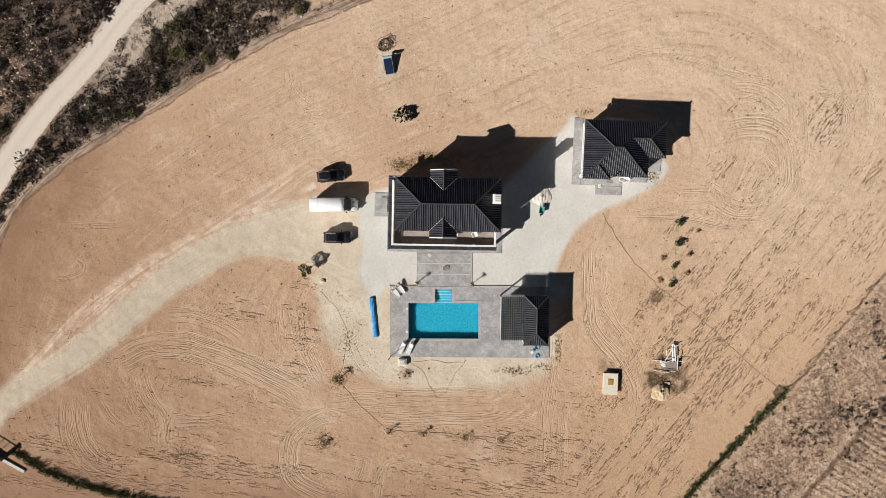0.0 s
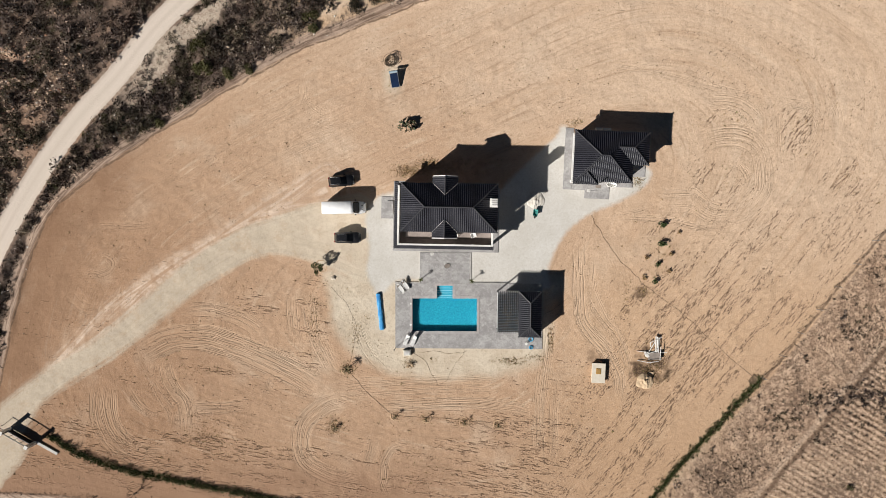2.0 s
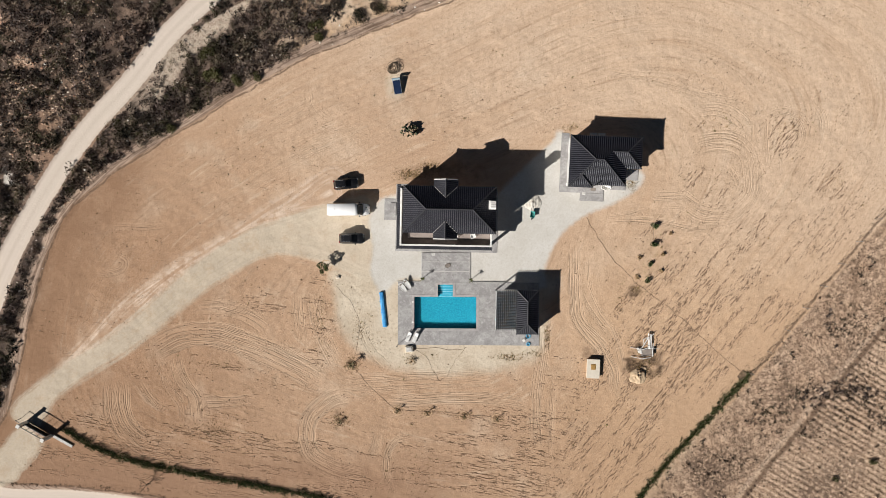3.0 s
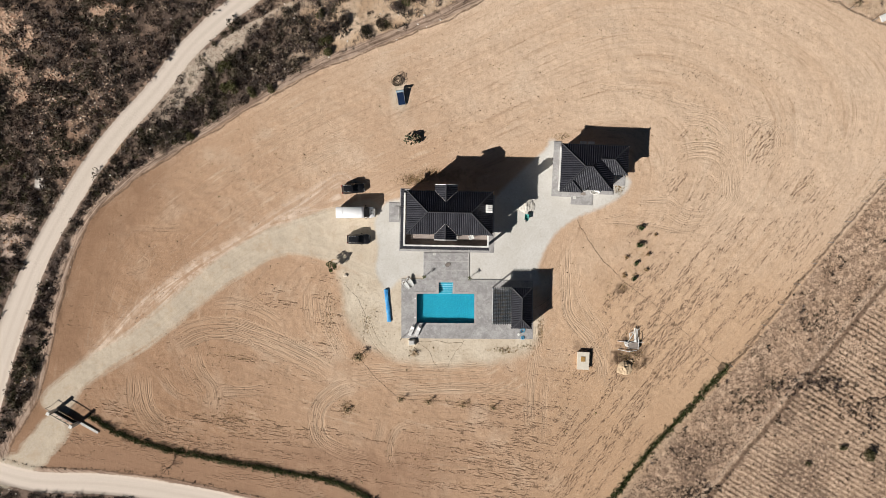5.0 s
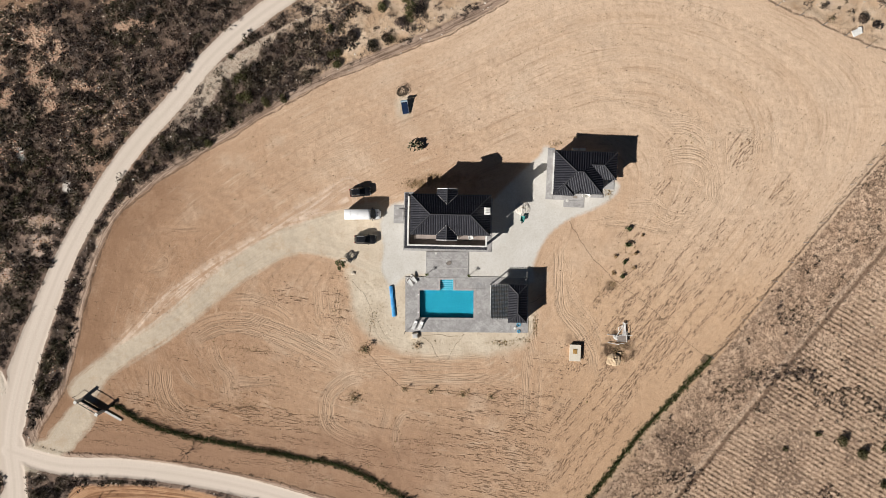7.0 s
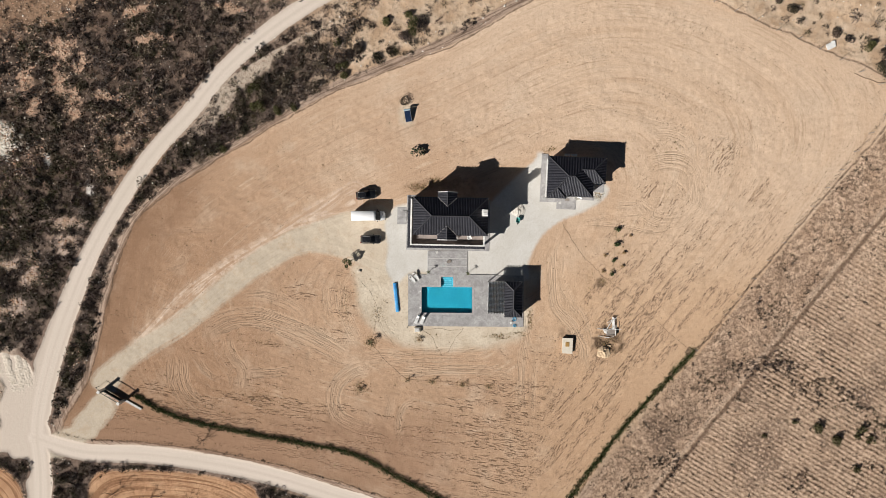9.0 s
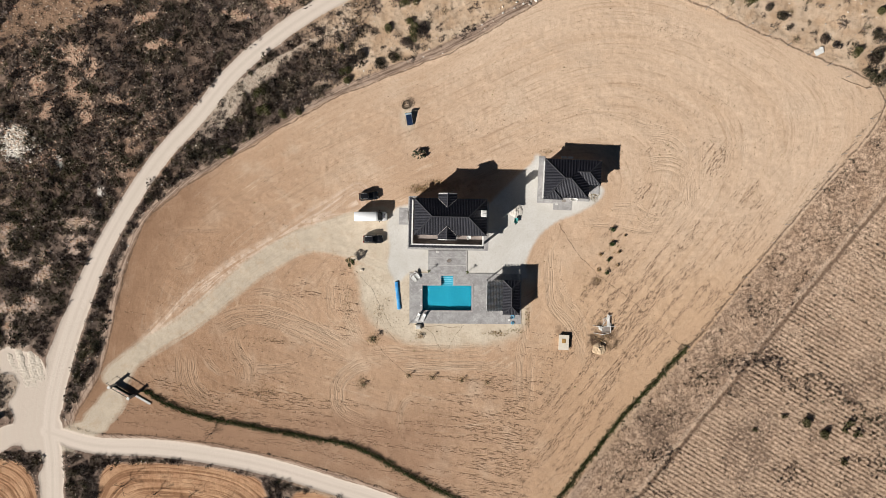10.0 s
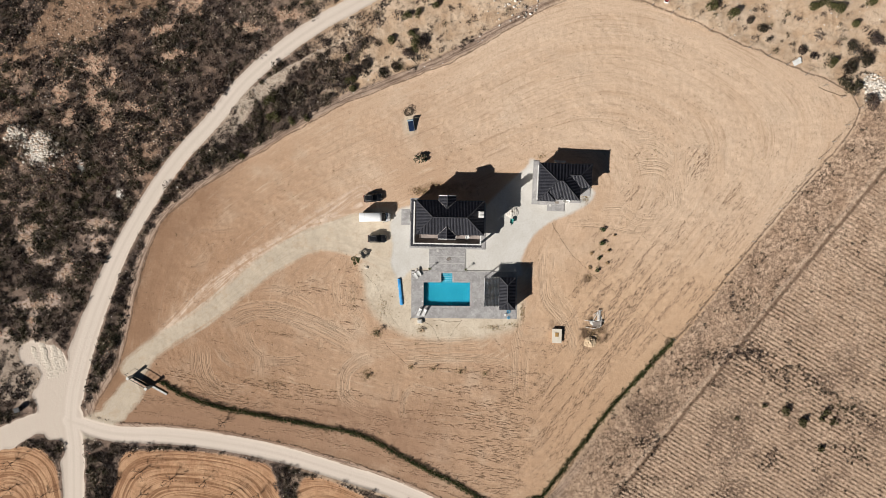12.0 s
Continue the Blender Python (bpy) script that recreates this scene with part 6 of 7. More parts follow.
def make_stones():
    rng = np.random.RandomState(12)
    ico = bmesh.new()
    bmesh.ops.create_icosphere(ico, subdivisions=1, radius=1)
    unit = np.array([v.co[:] for v in ico.verts])
    tris = np.array([[v.index for v in f.verts] for f in ico.faces])
    ico.free()

    def build(name, x, y, r, material, label):
        n = len(x)
        if not n:
            return
        shape = unit[None] * rng.uniform(0.6, 1.25, (n, len(unit), 1)) * np.stack([r, r * rng.uniform(0.6, 1, n), r * rng.uniform(0.4, 0.8, n)], -1)[:, None]
        v = (shape + on_ground(x, y)[:, None]).reshape(-1, 3)
        f = (tris[None] + (np.arange(n) * len(unit))[:, None, None]).reshape(-1, 3)
        me = bpy.data.meshes.new(name)
        me.from_pydata(v.tolist(), [], f.tolist())
        me.materials.append(material)
        tagged(new(name, me), label, "stones", kind="stuff")

    x, y, _ = scatter(34000, 13, lambda x, y, z: (np.maximum(thicket(x, y, z), 0.25 * (z[0] < -0.6) * (z[1] < 0) * (z[5] < 0) * (z[4] < 0))) * (0.12 + 0.6 * soft(lattice_noise(x, y, 6.0, 70), 0.1, 0.8)))
    build("loose_stones", x, y, rng.uniform(0.06, 0.24, len(x)), M["pale_stone"], "pale limestone rubble lying between the bushes")
    x, y, _ = scatter(80000, 14, lambda x, y, z: np.maximum(thicket(x, y, z), 0.6 * (z[0] < -1.7) * (z[1] < -0.3) * (z[4] < 0)) * (x < -60) * soft(lattice_noise(x, y, 8.0, 71), -0.1, 0.5))
    k = np.random.RandomState(15)
    for gx, gy, rx, ry in GAPS_WEST + GAPS_HILL:
        n = int(30 * rx * ry) + 12
        x, y = np.concatenate([x, gx + k.normal(0, rx * 0.55, n)]), np.concatenate([y, gy + k.normal(0, ry * 0.55, n)])
    build("ochre_stones", x, y, rng.uniform(0.08, 0.3, len(x)), M["red_stone"], "ochre stones on the eroded hillside")
    spots = [(-93.6, 19.6, 3.4, 420), (-98.3, 22.7, 1.8, 120), (90.7, 33.5, 1.9, 220), (92.5, 31.8, 1.4, 100), (15, 50, 4.0, 60), (40, 54, 5.0, 40)]
    x = np.concatenate([rng.normal(a, s * 0.6, n) for a, b, s, n in spots])
    y = np.concatenate([rng.normal(b, s * 0.6, n) for a, b, s, n in spots])
    off = inside_of(PLOT, x, y) < -1.2
    x, y = x[off], y[off]
    build("rock_outcrop", x, y, rng.uniform(0.12, 0.45, len(x)), M["pale_stone"], "whitish rock outcrops breaking through the soil")


def make_clods():
    """Broken earth left on the levelled sand: small angular lumps with their own shadows."""
    x, y, rng = scatter(230000, 17, lambda x, y, z: 1.3 * rough_sand(x, y, z) * (z[1] < -0.8) + 0.012 * (z[0] > 0.5) * (z[3] < -0.3) * (z[2] < -0.5) * (z[1] < -0.8), west=-82, north=54)
    deck = (x > -10.6) & (x < 14.2) & (y > -18.8) & (y < 9)
    x, y = x[~deck], y[~deck]
    n = len(x)
    unit = np.array([(1, 0, 0), (0, 1, 0), (-1, 0, 0), (0, -1, 0), (0, 0, 1)], float)
    faces = np.array([(0, 1, 4), (1, 2, 4), (2, 3, 4), (3, 0, 4)])
    r = rng.uniform(0.04, 0.14, n) + 0.07 * (rng.rand(n) > 0.95)
    turn = rng.uniform(0, 6.28, n)
    shape = unit[None] * rng.uniform(0.6, 1.3, (n, 5, 1))
    c, s = np.cos(turn)[:, None], np.sin(turn)[:, None]
    v = np.stack([(shape[..., 0] * c - shape[..., 1] * s) * r[:, None] * 1.3, (shape[..., 0] * s + shape[..., 1] * c) * r[:, None], shape[..., 2] * r[:, None] * 0.5], -1)
    v = (v + (on_ground(x, y) - (0, 0, 0.02))[:, None]).reshape(-1, 3)
    f = (faces[None] + (np.arange(n) * 5)[:, None, None]).reshape(-1, 3)
    me = bpy.data.meshes.new("earth_clods")
    me.from_pydata(v.tolist(), [], f.tolist())
    me.materials.append(M["clod"])
    tagged(new("earth_clods", me), "dark broken clods strewn in streaks over the sand", "clods", kind="stuff")


make_scrub()
make_clods()
make_weeds()
make_field_growth()
make_stones()


# ---- single plants ----


def leaf_part(name, parent, centre, radius, height, leaves, size, material, seed, label="", **more):
    rng = np.random.RandomState(seed)
    verts, tone = leaf_clumps(np.array([centre], float), np.array([radius]), np.array([height]), leaves, size, rng, **more)
    ob = new(name, quads_mesh(name, verts, tone * 0.6, material))
    ob.parent = parent
    return tagged(ob, label)


def shrub(x, y, r, h, seed, label="rounded green shrub on bare sand", material="shrub"):
    s = thing("shrub", pose(x, y, ground_at(x, y)), label, "shrub", "planted shrubs")
    bm = bmesh.new()
    rng = random.Random(seed)
    for i in range(5):
        a = i * 1.26 + rng.random()
        rod((0, 0, -0.05), (math.cos(a) * r * 0.5, math.sin(a) * r * 0.5, h * 0.6), 0.025, 0.01, 5, bm)
    part("stems", bm, M["trunk"], s)
    big = r > 0.9
    leaf_part("leaves", s, (0, 0, 0.05), r, h, 700 if big else 150, 0.085 if big else 0.2, M[material], seed, lobes=3 if big and material != "brush" else 5)
    return s


def ground_at(x, y):
    return float(ground_height(np.array([[x]], float), np.array([[y]], float))[0, 0])


for i, (x, y, r) in enumerate([(32.5, 1.7, 0.6), (32.3, -1.4, 0.62), (31.6, -4.5, 0.5), (31.4, -7.3, 0.55)]):
    shrub(x, y, r, r * 1.5, 100 + i)
for i, (x, y, r) in enumerate([(35.1, 0.4, 0.32), (33.8, -3.0, 0.42), (30.0, -3.4, 0.4), (33.6, -5.7, 0.35), (29.7, -6.8, 0.42)]):
    shrub(x, y, r, r * 1.2, 120 + i, "small dry brown shrub on bare sand", "weed")
for i, (x, y, r) in enumerate([(72.9, -38.3, 1.3), (76.7, -40.8, 1.35), (80.7, -40.0, 0.8), (81.8, -38.4, 0.9), (83.4, -40.7, 0.9), (80.8, -46.7, 0.9), (68.3, -37.1, 0.6), (62.2, -40, 0.5)]):
    shrub(x, y, r, r * 1.3, 140 + i, "dark self-sown bush in the stubble field", "olive_scrub")
GREEN_BUSHES = [(-41.7, 30.4, 1.2), (-40.2, 27.0, 1.5), (-41.9, 26.6, 1.2), (-24.3, 39.5, 0.9), (-23.7, 35.2, 1.3), (-23.1, 32.7, 1.2), (-14.9, 43.5, 1.2), (-11.1, 49.1, 1.2),
                (-8.6, 49.4, 1.0), (-10.1, 45.1, 1.1), (-9.2, 42.6, 1.6), (-4.8, 51.3, 1.1), (55.6, 50.9, 1.5), (59.7, 49.0, 1.5), (77.7, 50.5, 1.4), (79.7, 50.9, 1.1),
                (81.4, 50.9, 1.1), (82.8, 50.2, 1.5), (89.8, 51.2, 1.4), (82.2, 38.5, 1.3), (86.9, 46.4, 1.2), (-36.3, 25.6, 1.2), (-48.2, 17.8, 1.1), (-33.5, 26.5, 1.0)]
GREY_BUSHES = [(63.8, 47.4, 1.1), (66.9, 45.9, 1.3), (75.5, 40.9, 1.2), (77.9, 39.7, 0.9), (85.2, 36.6, 2.0), (88.8, 39.6, 2.0), (87.1, 32.3, 1.8), (90.2, 29.8, 1.8), (86.0, 42.0, 1.5),
               (84.5, 33.8, 1.4), (91.0, 43.0, 1.8), (-22.3, 37.0, 1.5), (-19.9, 38.3, 1.6), (-11.1, 40.7, 1.5), (-16.5, 36.6, 1.4), (-13.8, 37.6, 1.2), (-7.3, 43.6, 1.5)]
for i, (x, y, r) in enumerate(GREEN_BUSHES):
    shrub(x, y, r, r * 1.0, 160 + i, "rounded olive-green bush on the dry slope", "olive_bush")
for i, (x, y, r) in enumerate(GREY_BUSHES):
    shrub(x, y, r, r * 0.8, 190 + i, "sprawling grey dry bush on the stony slope", "brush")


def frond(bm, base, heading, length, lift, rng, width=0.09):
    """An arching leaf with a folded blade."""
    pts = []
    for k in range(6):
        t = k / 5
        d = length * t
        pts.append(Vector((math.cos(heading) * d * (0.55 + 0.45 * (1 - t * 0.25)), math.sin(heading) * d * (0.55 + 0.45 * (1 - t * 0.25)), lift * length * (t - 1.15 * t * t))) + Vector(base))
    side = Vector((-math.sin(heading), math.cos(heading), 0))
    rows = []
    for k, p in enumerate(pts):
        w = width * length * math.sin(math.pi * (0.12 + 0.86 * k / 5)) ** 0.8
        rows.append([bm.verts.new(p - side * w + Vector((0, 0, -w * 0.5))), bm.verts.new(p), bm.verts.new(p + side * w + Vector((0, 0, -w * 0.5)))])
    for a, b in zip(rows, rows[1:]):
        bm.faces.new((a[0], a[1], b[1], b[0])), bm.faces.new((a[1], a[2], b[2], b[1]))


def palm(x, y, height, spread, count, seed, label, material="palm_leaf", z=None, width=0.09):
    rng = random.Random(seed)
    p = thing("palm", pose(x, y, ground_at(x, y) if z is None else z), label, "palm", "young palms")
    part("trunk", pipe([(0, 0, -0.05), (0.03, 0.02, height * 0.5), (0, 0, height)], 0.08 * (0.6 + spread * 0.3), 8), M["trunk"], p)
    for i in range(count):
        bm = bmesh.new()
        frond(bm, (0, 0, height), 2 * math.pi * i / count + rng.uniform(-0.25, 0.25), spread * rng.uniform(0.75, 1.1), rng.uniform(0.5, 1.5), rng, width)
        part("frond", bm, M[material], p)
    return p


def basin(x, y, r, name="planting_basin"):
    """A raised ring of earth round a young plant."""
    t = thing(name, pose(x, y, ground_at(x, y)), "ring of scraped earth round a young plant", "earth ring", "planting rings")
    bm = bmesh.new()
    secs = []
    for i in range(20):
        a = 2 * math.pi * i / 20
        w = 1 + 0.08 * math.sin(i * 2.3)
        secs.append([(math.cos(a) * (r * w + d), math.sin(a) * (r * w + d), h) for d, h in ((-0.16, -0.08), (0, 0.05), (0.18, -0.08))])
    secs.append(secs[0])
    loft(secs, bm, caps=False)
    part("ring", bm, M["earth"], t, flat=False)


M["earth"] = surface("scraped_earth", (0.55, 0.38, 0.24), (0.42, 0.28, 0.17), 0.95, 0.0, 2.0, 12.0, 0.5)
for i, (x, y) in enumerate([(-10.0, -29.2), (-5.0, -29.5), (1.1, -30.1), (6.6, -30.5)]):
    basin(x, y, 0.75)
    palm(x, y, 0.85, 0.5, 18, 30 + i, "young half-dry palm in an earth basin", width=0.05)
basin(-19.7, -31.2, 0.9)
palm(-19.7, -31.2, 0.5, 0.7, 18, 40, "young half-dry palm among dry weeds", width=0.05)
basin(-17.7, -21.5, 1.1)
palm(-17.6, -21.4, 1.15, 1.05, 22, 41, "larger half-dry palm in an earth basin", width=0.055)
palm(-7.6, -20.9, 0.3, 0.95, 22, 42, "dried-up brown palm beside the pool deck", "dry_frond", width=0.04)
for i, (x, y) in enumerate([(-5.8, -7.0), (2.2, -7.25)]):
    palm(x, y, 1.25, 0.55, 12, 50 + i, "slim potted-size palm at the deck corner", "green_frond", z=0.06)


def topiary(x, y):
    t = thing("topiary_tree", pose(x, y, ground_at(x, y)), "small clipped tree with five round leaf balls", "tree")
    part("trunk", pipe([(0, 0, -0.1), (0.04, 0, 0.6), (0, 0.03, 1.1)], 0.07, 7), M["trunk"], t)
    for i, (dx, dy, dz) in enumerate([(-0.6, 0.05, 1.25), (0.45, 0.3, 1.6), (-0.1, -0.6, 1.3), (-0.3, 0.6, 1.5), (0.5, -0.35, 1.35)]):
        part("limb", rod((0, 0, 0.95), (dx, dy, dz + 0.15), 0.045, 0.025, 6), M["trunk"], t)
        leaf_part("leaf_ball", t, (dx, dy, dz), 0.55, 0.6, 240, 0.15, M["hedge"], 200 + i, lobes=2)


basin(-22.0, -5.0, 0.95)
topiary(-22.2, -5.2)


def prickly_pear(x, y):
    c = thing("prickly_pear", pose(x, y, ground_at(x, y)), "large prickly pear cactus with many flat pads", "cactus")
    rng = random.Random(8)
    for i in range(70):
        a, d = rng.uniform(0, 6.28), rng.uniform(0, 1.0) ** 0.6
        px, py = math.cos(a) * d * 1.5, math.sin(a) * d * 1.05
        z = rng.uniform(0.1, 1.25) * (1.1 - 0.6 * d)
        m = pose(px, py, z + 0.18, rng.uniform(-45, 45), rng.uniform(-45, 45), rng.uniform(0, 360)) @ Matrix.Diagonal((0.2, 0.045, 0.27, 1))
        bm = bmesh.new()
        bmesh.ops.create_icosphere(bm, subdivisions=1, radius=1, matrix=m)
        part("pad", bm, M["cactus"], c, flat=False)


prickly_pear(-8.0, 17.4)


def bare_tree(x, y, height, seed):
    t = thing("bare_tree", pose(x, y, ground_at(x, y), 0, 0, seed * 77), "leafless brown orchard tree in ploughed red earth", "tree", "bare orchard trees")
    rng = random.Random(seed)
    part("trunk", rod((0, 0, -0.1), (0.1, 0.05, height * 0.35), 0.1, 0.08, 7), M["trunk"], t)

    def limb(bm, p, d, length, r, depth):
        q = p + d * length
        rod(p, q, r, r * 0.6, 5, bm)
        if depth:
            for _ in range(3):
                e = (d + Vector((rng.uniform(-0.8, 0.8), rng.uniform(-0.8, 0.8), rng.uniform(-0.1, 0.6)))).normalized()
                limb(bm, p.lerp(q, rng.uniform(0.5, 1)), e, length * rng.uniform(0.5, 0.75), r * 0.55, depth - 1)

    for i in range(5):
        bm = bmesh.new()
        a = i * 1.257 + rng.uniform(-0.3, 0.3)
        limb(bm, Vector((0.1, 0.05, height * 0.33)), Vector((math.cos(a), math.sin(a), rng.uniform(0.4, 0.9))).normalized(), height * 0.42, 0.045, 3)
        part("limb", bm, M["trunk"], t)


for i, (x, y, h) in enumerate([(-71.4, -53.6, 3.2), (-64.5, -55.2, 2.8), (-56.9, -55.5, 2.4), (-50.6, -58.2, 3.0), (-44.6, -58.6, 2.4), (-73, -60, 2.6), (-101.5, -52, 2.5), (-102, -58, 2.8), (-94.5, -59.5, 2.4)]):
    bare_tree(x, y, h, i + 1)
bare_tree(-52.5, -42.2, 2.0, 20)


# ---- hedge of young conifers, planted one by one ----


def make_hedge():
    first = thing("hedge_plant", pose(0, 0, 0), "young green conifer planted in a hedge row", "hedge", "boundary hedge")
    part("stem", rod((0, 0, -0.1), (0, 0, 0.7), 0.03, 0.015, 5), M["trunk"], first)
    leaf_part("foliage", first, (0, 0, 0.05), 0.4, 0.8, 110, 0.24, M["hedge"], 300, cone=True, upright=0.8, slim=0.3)
    rng = random.Random(31)
    places = []
    for line, gap in ((HEDGE_S, 0.5), (np.array(HEDGE_E), 0.52)):
        run = 0.0
        for a, b in zip(line, line[1:]):
            d = np.hypot(*(b - a))
            while run < d:
                p = a + (b - a) * run / d
                places.append((p[0] + rng.uniform(-0.12, 0.12), p[1] + rng.uniform(-0.12, 0.12)))
                run += gap * rng.uniform(0.8, 1.25)
            run -= d
    for i, (x, y) in enumerate(places):
        s = rng.uniform(0.6, 1.05) if x < 15 else rng.uniform(0.45, 0.75)
        m = pose(x, y, ground_at(x, y), rng.uniform(-5, 5), rng.uniform(-5, 5), rng.uniform(0, 360))
        if i == 0:
            first.matrix_basis = m
        else:
            ob = copy_thing(first, m)
            ob.scale = (s, s, s * rng.uniform(0.85, 1.15))
    # ground cover between the stems
    xy = np.array(places)
    k = np.random.RandomState(32)
    x, y = np.repeat(xy[:, 0], 20) + k.normal(0, 0.34, len(xy) * 20), np.repeat(xy[:, 1], 20) + k.normal(-0.15, 0.34, len(xy) * 20)
    r = k.uniform(0.15, 0.38, len(x))
    stuff("hedge_undergrowth", on_ground(x, y), r, r * 0.7, 9, 0.42, M["hedge"], "low green growth at the foot of the hedge", "weeds", 33, slim=0.3)


make_hedge()

# ---- gate, fence and roadside ----
M["blue_cover"] = surface("blue_tarpaulin", (0.04, 0.26, 0.6), (0.1, 0.42, 0.76), 0.4, 0.0, 1.5, 10.0, 0.3, 0.4)
M["pale_blue"] = surface("pale_blue_plastic", (0.1, 0.4, 0.62), (0.08, 0.34, 0.55), 0.45)
M["cream"] = surface("cream_render", (0.74, 0.67, 0.56), (0.66, 0.59, 0.48), 0.9, 0.0, 1.6, 20.0, 0.2)
M["ochre"] = surface("ochre_plate", (0.42, 0.25, 0.08), (0.34, 0.2, 0.07), 0.7)
M["teal"] = surface("teal_painted_steel", (0.06, 0.3, 0.27), (0.09, 0.36, 0.33), 0.5, 0.1)
M["grey_sheet"] = surface("grey_fibre_board", (0.27, 0.23, 0.2), (0.2, 0.17, 0.15), 0.85)
M["fabric"] = surface("white_sling_fabric", (0.74, 0.73, 0.71), (0.66, 0.65, 0.63), 0.85, 0.0, 3.0, 60.0, 0.1)
M["hose"] = surface("dusty_hose", (0.15, 0.1, 0.065), (0.22, 0.155, 0.1), 0.7)
M["panel"] = surface("solar_glass", (0.012, 0.022, 0.05), (0.016, 0.03, 0.07), 0.12, 0.0, 1.0, 5.0, 0.0, 0.6)
M["brown_coil"] = surface("dry_thorn_stem", (0.16, 0.12, 0.085), (0.1, 0.075, 0.05), 0.9)
M["red"] = surface("faded_red_paint", (0.32, 0.05, 0.04), (0.26, 0.05, 0.04), 0.6)
M["pale_blue_grey"] = surface("blue_grey_casing", (0.3, 0.4, 0.46), (0.25, 0.34, 0.4), 0.5)


def along(a, b, z):
    """A pose at a that turns x towards b, and the distance."""
    d = Vector(b) - Vector(a)
    return pose(a[0], a[1], z, 0, 0, math.degrees(math.atan2(d.y, d.x))), d.length


def make_gate():
    a, b = (-73.4, -31.9), (-69.3, -34.2)
    m, length = along(a, b, 0.0)
    g = thing("driveway_gate", m, "black steel sliding gate between white pillars", "gate")
    for x in (0, length):
        p = part("pillar", box(x - 0.25, x + 0.25, -0.25, 0.25, -0.2, 2.25, 0.02), M["white"], g, "white rendered pillar")
        part("pillar_cap", box(x - 0.31, x + 0.31, -0.31, 0.31, 2.25, 2.35, 0.03), M["white"], p)
    x0, x1 = 0.3, length - 0.3
    for z, h in ((0.06, 0.08), (1.0, 0.06), (2.05, 0.09)):
        part("rail", box(x0, x1, -0.05, 0.05, z, z + h), M["dark_metal"], g)
    part("panel", box(x0, x1, -0.02, 0.02, 0.14, 1.0), M["dark_metal"], g, "solid black lower panel")
    for i in range(5):
        x = x0 + (x1 - x0) * i / 4
        part("upright", box(x - 0.035, x + 0.035, -0.035, 0.035, 0.1, 2.08), M["dark_metal"], g)
    part("side_rail", box(-1.3, -0.26, -0.03, 0.03, 1.2, 1.28), M["dark_metal"], g)
    part("side_post", box(-1.36, -1.3, -0.03, 0.03, -0.1, 1.35), M["dark_metal"], g)
    m2, l2 = along((-68.9, -34.1), (-65.6, -35.9), 0.0)
    w = thing("low_wall", m2, "low pale concrete wall beside the gate", "wall")
    part("wall_body", box(0, l2, -0.18, 0.18, -0.2, 0.2, 0.02), M["cream"], w)
    part("wall_coping", box(-0.05, l2 + 0.05, -0.23, 0.23, 0.2, 0.26, 0.015), M["joint"], w)


def make_fence(name, line, label):
    f = thing(name, pose(0, 0, 0), label, "fence")
    pts, run = [], 0.0
    for a, b in zip(line, line[1:]):
        d = float(np.hypot(*(b - a)))
        while run < d:
            p = a + (b - a) * run / d
            pts.append((float(p[0]), float(p[1]), ground_at(float(p[0]), float(p[1]))))
            run += 4.6
        run -= d
    first = None
    for x, y, z in pts:
        if first is None:
            first = part("post", rod((0, 0, -0.3), (0, 0, 1.75), 0.05, 0.05, 6), M["steel"], f, m=pose(x, y, z))
        else:
            o = new("post", first.data)
            o.parent, o.matrix_basis = f, pose(x, y, z, random.uniform(-3, 3), random.uniform(-3, 3))
    for h in (0.1, 0.6, 1.1, 1.55):
        part("wire", pipe([(x, y, z + h) for x, y, z in pts], 0.006, 4), M["wood"], f)


make_gate()
make_fence("wire_fence", FENCE_E, "thin wire fence on steel posts along the field")
make_fence("wire_fence", smooth([(87.8, 28.3), (73.1, 37.3), (60.8, 42.8), (48.5, 48.4), (38.6, 52), (30, 53)], 3), "thin wire fence on steel posts along the northern slope")
bin_ = thing("rubbish_container", pose(-99.6, -39.6, ground_at(-99.6, -39.6), 0, 0, 20), "dark wheeled rubbish container at the crossroads", "bin")
part("body", loft([[(-x, -y, z), (x, -y, z), (x, y, z), (-x, y, z)] for x, y, z in ((0.55, 0.42, 0.15), (0.66, 0.52, 1.15))]), M["plastic"], bin_)
part("lid", box(-0.7, 0.7, -0.56, 0.56, 1.15, 1.27, 0.04), M["plastic"], bin_)
for sx in (-0.5, 0.5):
    for sy in (-0.35, 0.35):
        part("wheel", rod((sx, sy - 0.04, 0.09), (sx, sy + 0.04, 0.09), 0.09, 0.09, 10), M["tyre"], bin_)

sheet = thing("white_sheet", pose(74.6, 38.6, ground_at(74.6, 38.6) + 0.02, 0, 0, 25), "crumpled white sheet lying by the fence", "sheet")
for k, (w, d, z, turn) in enumerate([(1.9, 1.2, 0.16, 0), (1.3, 0.9, 0.2, 28), (0.7, 1.0, 0.24, -20)]):
    part("fold", box(-w / 2, w / 2, -d / 2, d / 2, z - 0.12, z, 0.03), M["white"], sheet, m=pose(0.3 * k - 0.3, 0.1 * k, 0.05, 2, 3 - k * 3, turn))

